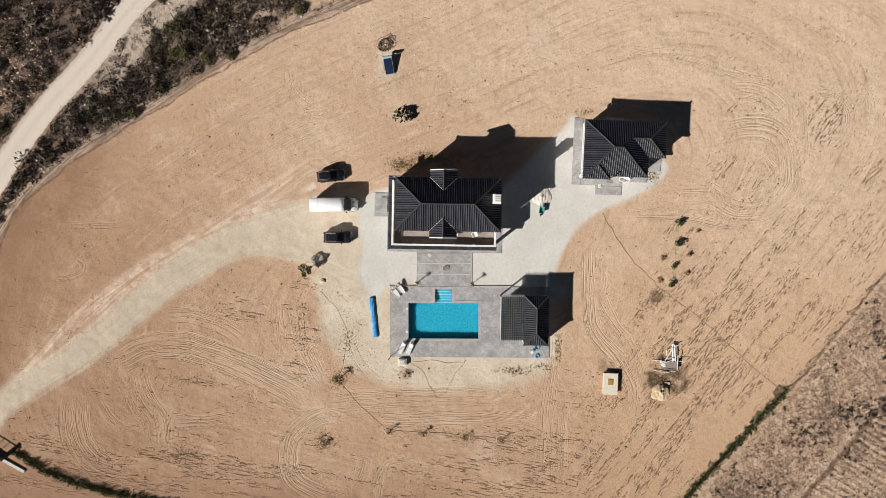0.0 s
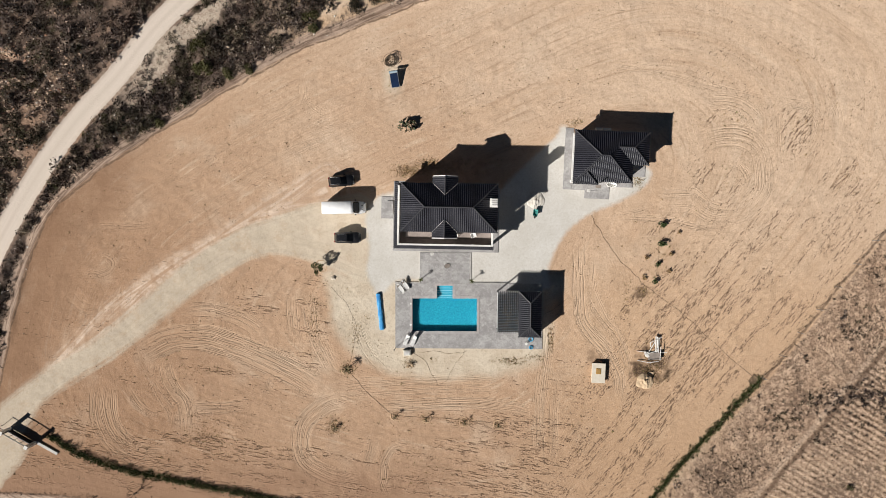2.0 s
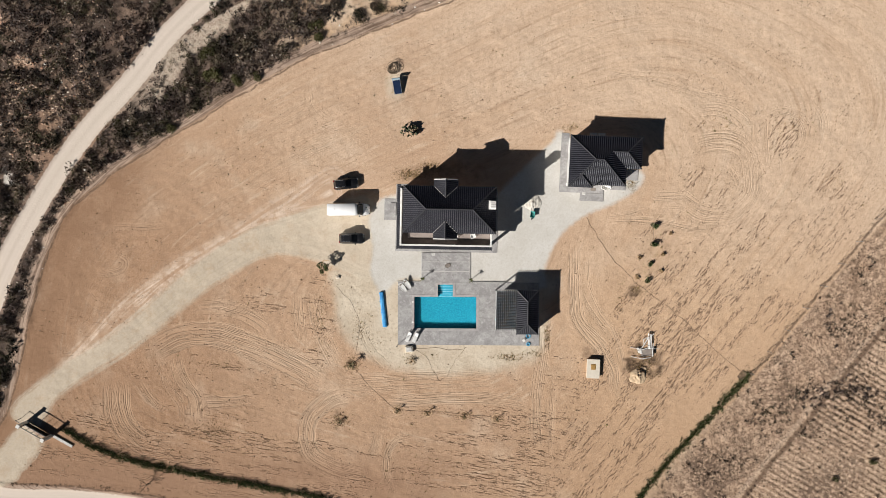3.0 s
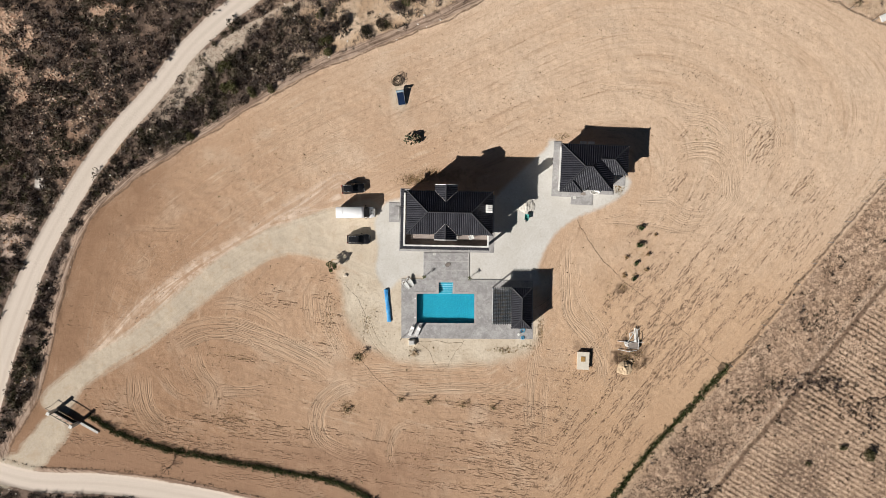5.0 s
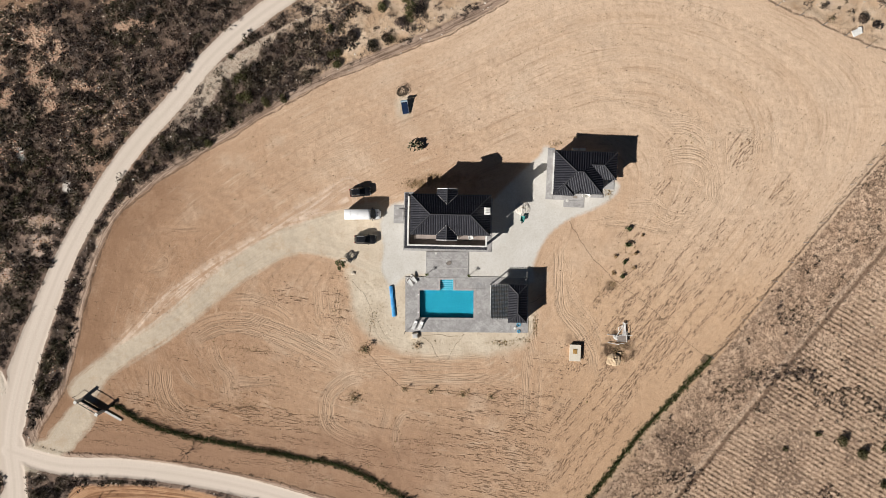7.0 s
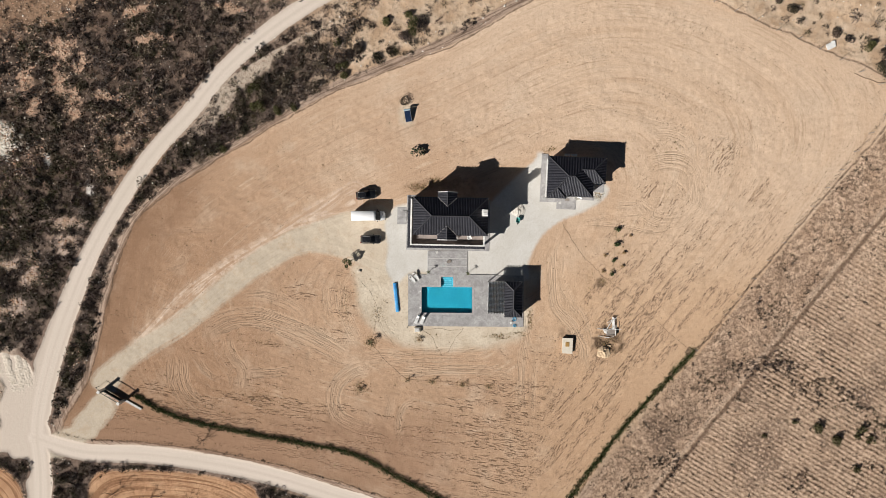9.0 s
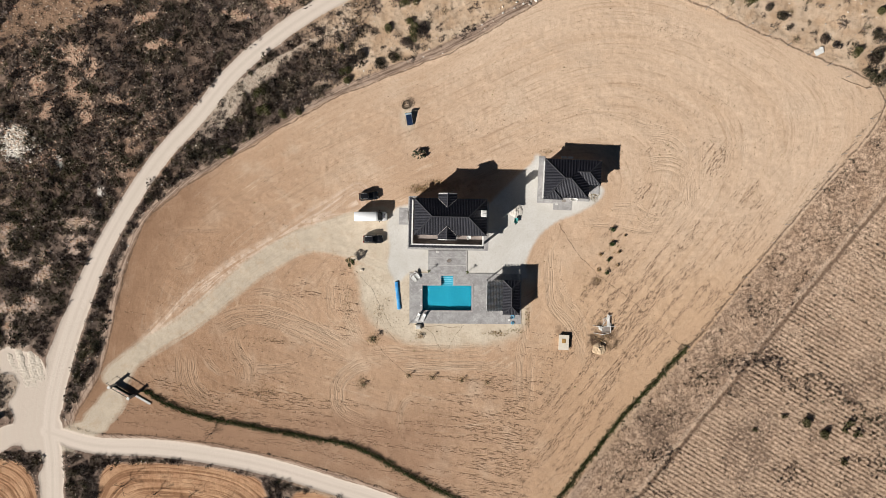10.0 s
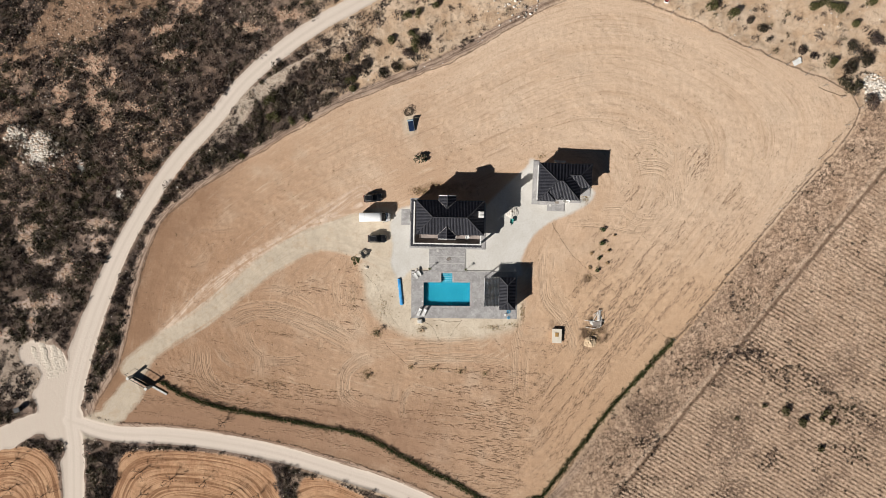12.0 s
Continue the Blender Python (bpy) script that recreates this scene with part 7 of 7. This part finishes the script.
crate = thing("red_crate", pose(46.0, 52.3, ground_at(46, 52.3), 0, 0, 72), "open box with red floor and white sides", "crate")
part("floor", box(-0.9, 0.9, -0.45, 0.45, 0.05, 0.2), M["red"], crate)
for x0, x1, y0, y1 in ((-0.95, 0.95, -0.5, -0.45), (-0.95, 0.95, 0.45, 0.5), (-0.95, -0.9, -0.45, 0.45), (0.9, 0.95, -0.45, 0.45)):
    part("side", box(x0, x1, y0, y1, 0.0, 0.45), M["white"], crate)

# ---- round the pool ----


def lounger(x, y, turn, label, back=0.55):
    s = thing("sun_lounger", pose(x, y, 0.1, 0, 0, turn), label, "sun lounger", "sun loungers")
    for side in (-0.3, 0.3):
        part("side_rail", box(-0.95, 0.95, side - 0.03, side + 0.03, 0.26, 0.32, 0.01), M["white"], s)
    for lx in (-0.8, 0.75):
        for side in (-0.3, 0.3):
            part("leg", box(lx - 0.03, lx + 0.03, side - 0.03, side + 0.03, 0.0, 0.27), M["white"], s)
    part("seat", box(-0.95, 0.25, -0.27, 0.27, 0.3, 0.35, 0.015), M["fabric"], s)
    bm = box(0.0, 0.75, -0.27, 0.27, -0.02, 0.04, 0.015)
    part("backrest", bm, M["fabric"], s, m=pose(0.25, 0, 0.34, 0, -math.degrees(math.asin(back)), 0))
    part("pillow", box(0.5, 0.72, -0.22, 0.22, 0.04, 0.11, 0.03), M["fabric"], s, m=pose(0.25, 0, 0.34, 0, -math.degrees(math.asin(back)), 0))
    return s


def sling_chair(x, y, turn):
    s = thing("reclining_chair", pose(x, y, 0.1, 0, 0, turn), "white rounded reclining chair with a mesh sling", "chair", "reclining chairs")
    loop = [(math.cos(a) * 0.95, math.sin(a) * 0.36, 0.36 + 0.3 * max(0, math.cos(a))) for a in [2 * math.pi * k / 24 for k in range(25)]]
    part("frame", pipe(loop, 0.035, 6), M["white"], s)
    secs = []
    for k in range(9):
        t = -0.85 + 1.7 * k / 8
        w = 0.33 * math.sqrt(max(0.05, 1 - (t / 0.97) ** 2))
        z = 0.33 + 0.3 * max(0, t / 0.95)
        secs.append([(t, -w, z), (t, w, z), (t, w, z - 0.03), (t, -w, z - 0.03)])
    part("sling", loft(secs), M["fabric"], s)
    for lx in (-0.55, 0.45):
        for side in (-0.26, 0.26):
            part("leg", rod((lx, side, 0), (lx * 0.85, side, 0.38), 0.025), M["white"], s)
    part("head_pad", box(0.42, 0.68, -0.2, 0.2, 0.5, 0.57, 0.03), M["grey_sheet"], s, "grey head pad", m=None)


sling_chair(-9.15, -8.55, 128)
sling_chair(-8.4, -8.0, 128)
lounger(-8.15, -16.75, 65, "white sun lounger with raised back beside the pool")
lounger(-7.0, -16.85, 65, "white sun lounger with raised back beside the pool")

filter_box = thing("filter_box", pose(-8.1, -18.9, 0.0, 0, 0, 3), "cream pool filter housing with a louvred lid", "box")
part("housing", box(-0.62, 0.62, -0.5, 0.5, -0.1, 0.5, 0.04), M["cream"], filter_box)
part("lid", box(-0.45, 0.45, -0.36, 0.36, 0.5, 0.6, 0.03), M["joint"], filter_box)
for k in range(4):
    part("louvre", box(-0.3, 0.3, -0.24 + k * 0.14, -0.17 + k * 0.14, 0.6, 0.63), M["white"], filter_box)

for k, (x, y, h) in enumerate([(-9.95, -18.1, 2.1)]):
    pole = thing("lamp_pole", pose(x, y, 0.0), "slim dark pole at the corner of the deck", "pole")
    part("shaft", rod((0, 0, 0), (0, 0, h), 0.04, 0.035, 8), M["dark_metal"], pole)
    part("head", box(-0.09, 0.09, -0.09, 0.09, h, h + 0.12, 0.02), M["dark_metal"], pole)
for y in (-11.0, -14.4):
    spot = thing("deck_lid", pose(-7.5, y, 0.13), "small white round lid on the pool edge", "lid", "pool lids")
    part("cover", disc(0, 0, 0, 0.02, 0.16), M["white"], spot)
shut = thing("round_cover", pose(-1.65, -4.9, 0.1, 0, 0, 20), "dark grey oval cover on the paved walk", "cover")
bm = disc(0, 0, 0, 0.05, 0.5, 24)
bmesh.ops.scale(bm, vec=(1.0, 0.72, 1), verts=bm.verts)
part("plate", bm, M["grey_sheet"], shut)
part("rim", pipe([(math.cos(a) * 0.5, math.sin(a) * 0.36, 0.04) for a in [2 * math.pi * k / 24 for k in range(25)]], 0.02), M["dark_metal"], shut)
hatch = thing("white_hatch", pose(-4.1, -3.0, 0.1), "small white square hatch in the paving", "hatch")
part("frame", box(-0.24, 0.24, -0.24, 0.24, 0, 0.03, 0.005), M["white"], hatch)
part("lid", box(-0.19, 0.19, -0.19, 0.19, 0.03, 0.045), M["joint"], hatch)

guest_hatch = thing("white_hatch", pose(20.8, 7.1, 0.1, 0, 0, -2.5), "small white square hatch in the guest house paving", "hatch")
part("frame", box(-0.24, 0.24, -0.24, 0.24, 0, 0.03, 0.005), M["white"], guest_hatch)
part("lid", box(-0.19, 0.19, -0.19, 0.19, 0.03, 0.045), M["joint"], guest_hatch)
mat = thing("door_mat", pose(22.3, 7.75, 0.1, 0, 0, -2.5), "dark brown door mat on the guest house paving", "mat")
part("pile", box(-0.42, 0.42, -0.25, 0.25, 0, 0.025, 0.008), M["grey_sheet"], mat)
pallet = thing("wooden_pallet", pose(47.0, -22.9, ground_at(47.0, -22.9), 0, 0, 52), "weathered wooden pallet at the end of the hedge", "pallet")
for k in range(6):
    part("board", box(-0.75, 0.75, -0.5 + k * 0.18, -0.39 + k * 0.18, 0.1, 0.13, 0.006), M["wood"], pallet)
for x in (-0.65, 0, 0.65):
    part("bearer", box(x - 0.05, x + 0.05, -0.5, 0.51, -0.02, 0.1), M["wood"], pallet)

cover = thing("folded_pool_cover", pose(-12.45, -12.3, 0.02, 0, 0, 6), "rolled bright blue pool cover lying on sand", "pool cover")
secs = []
for k in range(40):
    t = k / 39
    y = -2.95 + 5.9 * t
    w = 0.38 + 0.02 * math.sin(k * 0.5) + 0.02 * math.sin(k * 1.7) - 0.08 * (k in (0, 39))
    sec = []
    for q in range(13):
        a = math.pi * q / 12
        lump = 1 + 0.16 * math.sin(q * 2.4 + k * 0.2) + 0.1 * math.sin(q * 4.1 - k * 0.3)
        sec.append((math.cos(a) * w, y, 0.02 + math.sin(a) ** 0.7 * 0.28 * lump))
    secs.append(sec)
part("roll", loft(secs), M["blue_cover"], cover, flat=False)
for y in (-1.6, 1.4):
    part("strap", pipe([(math.cos(a) * 0.5, y, 0.03 + math.sin(a) * 0.4) for a in [math.pi * q / 10 for q in range(11)]], 0.02), M["pale_blue"], cover)

for x, y, r, c in ((11.75, -16.6, 0.32, "pale_blue"), (11.75, -17.95, 0.24, "pale_blue")):
    ring = thing("pool_toy", pose(x, y, 0.1), "small bright blue plastic ring on the deck", "toy", "pool toys")
    bm = bmesh.new()
    part("ring", pipe([(math.cos(a) * r, math.sin(a) * r, 0.08) for a in [2 * math.pi * k / 16 for k in range(17)]], 0.09, 8, bm), M[c], ring)
stool = thing("garden_stool", pose(10.95, -17.3, 0.1), "small black and white stool on the deck", "stool")
part("seat", disc(0, 0, 0.4, 0.46, 0.24, 14), M["white"], stool)
for k in range(3):
    a = k * 2.09
    part("leg", rod((math.cos(a) * 0.25, math.sin(a) * 0.25, 0), (math.cos(a) * 0.15, math.sin(a) * 0.15, 0.4), 0.025), M["dark_metal"], stool)

# armchairs on the upper terrace
for x in (1.0, 3.8):
    ch = thing("terrace_chair", pose(-1.3, 4.1, 0, 0, 0, -1.0) @ pose(x, -4.05, 3.3, 0, 0, random.uniform(-25, 25)), "white armchair standing on the upper terrace", "chair", "terrace chairs")
    part("seat", box(-0.32, 0.32, -0.35, 0.3, 0.3, 0.42, 0.04), M["fabric"], ch)
    part("backrest", box(-0.32, 0.32, 0.28, 0.4, 0.3, 0.95, 0.04), M["fabric"], ch)
    for s in (-1, 1):
        part("armrest", box(*sorted((s * 0.32, s * 0.42)), -0.35, 0.35, 0.3, 0.62, 0.03), M["white"], ch)
        for ly in (-0.3, 0.3):
            part("leg", box(s * 0.33 - 0.03, s * 0.33 + 0.03, ly - 0.03, ly + 0.03, 0, 0.3), M["white"], ch)

# ---- round the guest house ----
tub = thing("white_tub", pose(24.3, 8.0, 0.1, 0, 0, -2.5), "white oval tub standing on the guest house paving", "tub")
secs = []
for f, z in ((0.7, 0.0), (0.95, 0.35), (1.0, 0.55), (0.88, 0.55), (0.78, 0.3), (0.6, 0.14)):
    secs.append([(math.cos(a) * 0.85 * f, math.sin(a) * 0.42 * f, z) for a in [2 * math.pi * k / 20 for k in range(20)]])
part("shell", loft(secs), M["white"], tub, flat=False)
for k in range(2):
    unit = thing("outdoor_unit", pose(22.2 + k * 1.35, 16.75 - k * 0.06, 0.0, 0, 0, -2.5), "pale outdoor unit behind the guest house", "outdoor unit", "outdoor units")
    part("case", box(-0.55, 0.55, -0.22, 0.22, 0.05, 0.75, 0.03), M["white"], unit)
    part("foot", box(-0.5, 0.5, -0.18, 0.18, -0.05, 0.05), M["dark_metal"], unit)
flue = thing("vent_pipe", pose(21.9, 8.15, 0.0), "dark vent pipe against the guest house wall", "pipe")
part("tube", rod((0, 0, 0), (0, 0, 4.6), 0.09, 0.09, 10), M["dark_metal"], flue)
part("cowl", rod((0, 0, 4.6), (0, 0, 4.75), 0.16, 0.05, 10), M["dark_metal"], flue)

barrow = thing("wheelbarrow", pose(12.3, 3.55, 0.0, 0, 0, 82), "teal wheelbarrow beside a heap of sand", "wheelbarrow")
secs = [[(-a, -b, z), (a * 1.15, -b, z), (a * 1.15, b, z), (-a, b, z)] for a, b, z in ((0.3, 0.2, 0.32), (0.48, 0.36, 0.68), (0.45, 0.33, 0.68), (0.28, 0.18, 0.36))]
part("tray", loft(secs), M["teal"], barrow)
for s in (-1, 1):
    part("handle", rod((-0.6, s * 0.12, 0.28), (1.15, s * 0.3, 0.52), 0.025), M["dark_metal"], barrow)
    part("leg", rod((0.45, s * 0.22, 0.36), (0.5, s * 0.24, 0.0), 0.02), M["dark_metal"], barrow)
part("wheel", rod((-0.68, -0.05, 0.2), (-0.68, 0.05, 0.2), 0.2, 0.2, 14), M["tyre"], barrow)
M["pale_sand"] = surface("pale_sand", (0.66, 0.62, 0.56), (0.58, 0.53, 0.46), 0.95, 0.0, 2.0, 20.0, 0.4)
M["spoil"] = surface("pale_spoil", (0.64, 0.56, 0.47), (0.54, 0.46, 0.37), 0.95, 0.0, 1.2, 6.0, 0.8)
M["yellow_sand"] = surface("yellow_sand", (0.6, 0.45, 0.3), (0.5, 0.36, 0.23), 0.95, 0.0, 2.0, 12.0, 0.6)


def mound(x, y, r, height, material, label, seed):
    h = thing("sand_heap", pose(x, y, ground_at(x, y)), label, "sand heap", "sand heaps")
    bm = bmesh.new()
    bmesh.ops.create_grid(bm, x_segments=30, y_segments=30, size=r * 1.1)
    for v in bm.verts:
        q = Vector((v.co.x / r * 2, v.co.y / r * 2, seed * 3.7))
        d = math.hypot(v.co.x, v.co.y) / r + 0.22 * noise.noise(q * 0.8)
        v.co.z = height * max(0, 1 - d) ** 0.8 + (0.45 * noise.noise(q * 2.2) + 0.3 * noise.noise(Vector((q.x * 3.5, q.y * 0.8, q.z)))) * height * max(0, 1 - d) - (0.25 if d > 1 else 0.03)
    part("mound", bm, M[material], h, flat=False)


mound(12.4, 5.6, 1.5, 0.42, "pale_sand", "flattened heap of pale building sand", 1)


def spoil_heap():
    """Spoil pushed up by a loader: four long tongues with steep flanks, falling towards the crossroads."""
    x0, y0 = -93.4, -27.8
    h = thing("spoil_heap", pose(x0, y0, ground_at(x0, y0) - 0.05), "ridged heap of pale tipped spoil beside the crossroads", "spoil heap")
    tongues = [(-96.6, -25.6, -95.0, -30.2, 1.0, 0.7), (-94.3, -24.9, -92.7, -31.6, 1.1, 0.85), (-91.9, -25.4, -91.2, -31.6, 0.95, 0.65), (-90.2, -26.3, -89.6, -30.8, 0.75, 0.4)]
    bm = bmesh.new()
    bmesh.ops.create_grid(bm, x_segments=64, y_segments=64, size=5.2)
    for v in bm.verts:
        q, best = Vector((v.co.x, v.co.y, 0)), -0.35
        wob = 0.4 * noise.noise(q * 0.6) + 0.3 * noise.noise(q * 1.6)
        for ax, ay, bx, by, w, top in tongues:
            a, d = Vector((ax - x0, ay - y0, 0)), Vector((bx - ax, by - ay, 0))
            t = max(0.0, min(1.0, (q - a).dot(d) / d.length_squared))
            far = (q - a - d * t).length / w + wob
            best = max(best, 0.32 * top * (1 - t * 0.9) * max(0.0, 1 - far ** 2) - 0.3 * max(0.0, far - 1) + 0.1 * noise.noise(q * 3.0) * (far < 1.2))
        v.co.z = max(best, -0.35)
    part("mound", bm, M["spoil"], h, flat=False)


spoil_heap()
mound(29.9, -23.3, 1.35, 0.55, "yellow_sand", "heap of yellow sand beside the scrap", 2)
stick = thing("shovel", pose(12.2, 5.7, 0.3, 15, 25, 40), "shovel stuck upright in a sand heap", "shovel")
part("shaft", rod((0, 0, 0), (0, 0, 1.2), 0.025, 0.02), M["wood"], stick)
part("blade", box(-0.12, 0.12, -0.02, 0.02, -0.25, 0.05, 0.008), M["steel"], stick)

# ---- out on the plot ----
solar = thing("solar_water_heater", pose(-10.05, 24.6, ground_at(-10, 25), 0, 0, 8), "solar water heater with dark panel on a stand", "solar panel")
part("collector", box(-0.6, 0.6, -1.1, 1.05, -0.05, 0.05, 0.01), M["panel"], solar, "dark blue glass collector", m=pose(0, 0, 0.62, 22, 0, 0))
for x in (-0.63, 0.6):
    part("frame_rail", box(x, x + 0.05, -1.15, 1.1, -0.07, 0.07), M["steel"], solar, m=pose(0, 0, 0.62, 22, 0, 0))
part("frame_rail", box(-0.63, 0.65, -1.18, -1.11, -0.07, 0.07), M["steel"], solar, m=pose(0, 0, 0.62, 22, 0, 0))
part("tank", rod((-0.66, 1.15, 1.18), (0.66, 1.15, 1.18), 0.19, 0.19, 18), M["pale_blue_grey"], solar, "grey cylindrical water tank")
for x in (-0.55, 0.55):
    part("leg", rod((x, 0.95, 0), (x, 0.95, 1.1), 0.03), M["steel"], solar)
    part("leg", rod((x, -0.9, 0), (x, -0.9, 0.25), 0.03), M["steel"], solar)
    part("brace", rod((x, 0.95, 0.1), (x, -0.85, 0.22), 0.02), M["steel"], solar)
coil = thing("pipe_coil", pose(-10.7, 27.7, ground_at(-10.7, 27.7)), "tangled coil of brown irrigation pipe", "pipe coil")
rng_c = random.Random(4)
for k in range(9):
    r, cx, cy, tl = rng_c.uniform(0.5, 0.95), rng_c.uniform(-0.25, 0.25), rng_c.uniform(-0.25, 0.25), rng_c.uniform(0.05, 0.5)
    part("loop", pipe([(cx + math.cos(a) * r, cy + math.sin(a) * r, 0.12 + tl * (1 + math.sin(a + k))) for a in [2 * math.pi * q / 20 for q in range(21)]], 0.035, 5), M["brown_coil"], coil)

well = thing("well_house", pose(22.45, -21.9, ground_at(22.45, -21.9), 0, 0, -2), "low cream well house with an ochre hatch", "hut")
part("wall", box(-0.98, 0.98, -1.5, 1.5, -0.2, 0.5, 0.02), M["cream"], well)
part("roof_slab", box(-1.06, 1.06, -1.58, 1.58, 0.5, 0.6, 0.02), M["cream"], well)
part("hatch_frame", box(-0.42, 0.36, -0.15, 0.75, 0.6, 0.65, 0.01), M["ochre"], well, "ochre square hatch")
part("hatch_lid", box(-0.32, 0.26, -0.05, 0.65, 0.65, 0.69, 0.01), M["ochre"], well)


def make_junk():
    """Leftover white frames, tubes and a grey board beside a pit."""
    rng = random.Random(17)
    bars = [((-2.4, 0.2), (0.3, -0.15), 0.05), ((-2.3, -1.3), (-0.2, -1.7), 0.05), ((-0.4, -0.2), (0.9, 0.1), 0.06), ((0.55, 0.0), (0.55, 2.6), 0.09), ((0.75, 0.1), (0.8, 2.5), 0.09),
            ((0.95, 0.0), (1.0, 2.4), 0.05), ((-0.5, 1.5), (1.4, 2.5), 0.06), ((-0.35, 0.9), (-0.4, 1.7), 0.05), ((-0.6, 0.2), (0.5, 2.0), 0.08), ((1.0, 0.1), (2.2, 0.1), 0.04),
            ((1.1, -1.2), (1.2, 1.0), 0.05), ((-1.4, -0.3), (0.4, 0.3), 0.07), ((-0.9, -1.6), (0.8, -1.3), 0.05)]
    for i, (a, b, r) in enumerate(bars):
        bx = thing("scrap_bar", pose(31.0, -18.6, ground_at(31, -18.6) + 0.08 + i * 0.05), "white scrap tube on a heap of leftovers", "scrap", "scrap heap")
        part("tube", pipe([(*a, 0.02), ((a[0] + b[0]) / 2, (a[1] + b[1]) / 2, 0.06), (*b, 0.1)], r, 6), M["white"], bx)
    board = thing("scrap_board", pose(31.3, -19.2, ground_at(31.3, -19.2) + 0.25, 4, -6, 4), "grey board lying on the scrap heap", "board")
    part("sheet", box(-0.95, 1.1, -0.6, 0.55, 0, 0.06, 0.01), M["grey_sheet"], board)
    for i in range(5):
        sack = thing("scrap_bundle", pose(30.0 + rng.uniform(-0.4, 0.5), -18.9 + rng.uniform(-0.4, 0.4), ground_at(30, -18.9) + 0.1, rng.uniform(-20, 20), rng.uniform(-20, 20), rng.uniform(0, 180)), "crumpled white bundle on the scrap heap", "scrap", "scrap bundles")
        bm = bmesh.new()
        bmesh.ops.create_icosphere(bm, subdivisions=2, radius=0.35)
        for v in bm.verts:
            v.co = Vector((v.co.x * 1.2, v.co.y * 0.8, v.co.z * 0.6)) * (1 + 0.35 * noise.noise(v.co * 4 + Vector((i, 0, 0))))
        part("cloth", bm, M["joint"], sack)


make_junk()


def hose(points, r, label, seed):
    pts = smooth(points, 8)
    h = thing("irrigation_hose", pose(0, 0, 0), label, "hose", "irrigation hoses")
    line = [(p[0] + 0.08 * math.sin(i * 0.9 + seed), p[1] + 0.08 * math.cos(i * 0.7), 0) for i, p in enumerate(pts)]
    part("tube", pipe([(x, y, ground_at(x, y) + r) for x, y, _ in line], r, 5), M["hose"], h)


hose([(21.2, 3.1), (22.6, 0.8), (24.1, -1.6), (26, -4.2), (28.2, -6.2), (29.5, -7.7), (32.4, -9.9), (35.2, -12), (38.1, -14.5), (41.5, -17.8), (47.2, -22.7)], 0.024, "dark hose winding across bare sand to the hedge", 1)
hose([(-17.7, -21.6), (-16, -23.8), (-14.3, -25.7), (-10.1, -29.0), (-4.6, -29.4), (1.6, -29.9), (6.8, -30.4)], 0.022, "dark irrigation hose linking the young palms", 2)
hose([(31.5, -7.5), (31.9, -3), (32.4, 1.7)], 0.016, "thin hose along the row of shrubs", 3)
hose([(-7.4, -18.9), (-4.0, -18.7), (-0.8, -19.0), (1.0, -18.8), (1.4, -18.5)], 0.02, "dark hose lying south of the deck", 4)
hose([(-7.0, -19.1), (-5.4, -20.1), (-3.7, -23.1), (-2.9, -24.1), (-1.6, -23.1), (-0.5, -20.9), (0.5, -19.7), (1.3, -18.6)], 0.018, "thin hose looping out over the sand from the deck", 5)
hose([(14.0, -12.6), (16.2, -11.2), (17.6, -9.9)], 0.018, "short hose end lying beside the deck", 6)
hose([(-20.4, -8.5), (-18, -11), (-16.4, -15), (-17.4, -20.6)], 0.016, "thin hose running down to the palm", 7)
hose([(85, 31), (82.5, 31.5), (79, 33)], 0.05, "loose dark pipe near the corner of the plot", 8)

rock = thing("boulder", pose(-20.0, -6.9, ground_at(-20, -6.9)), "white boulder lying on the sand", "rock")
bm = bmesh.new()
bmesh.ops.create_icosphere(bm, subdivisions=2, radius=0.4)
for v in bm.verts:
    v.co = Vector((v.co.x * 1.15, v.co.y * 0.85, v.co.z * 0.7)) * (1 + 0.3 * noise.noise(v.co * 3.1))
part("stone", bm, M["stone"], rock)
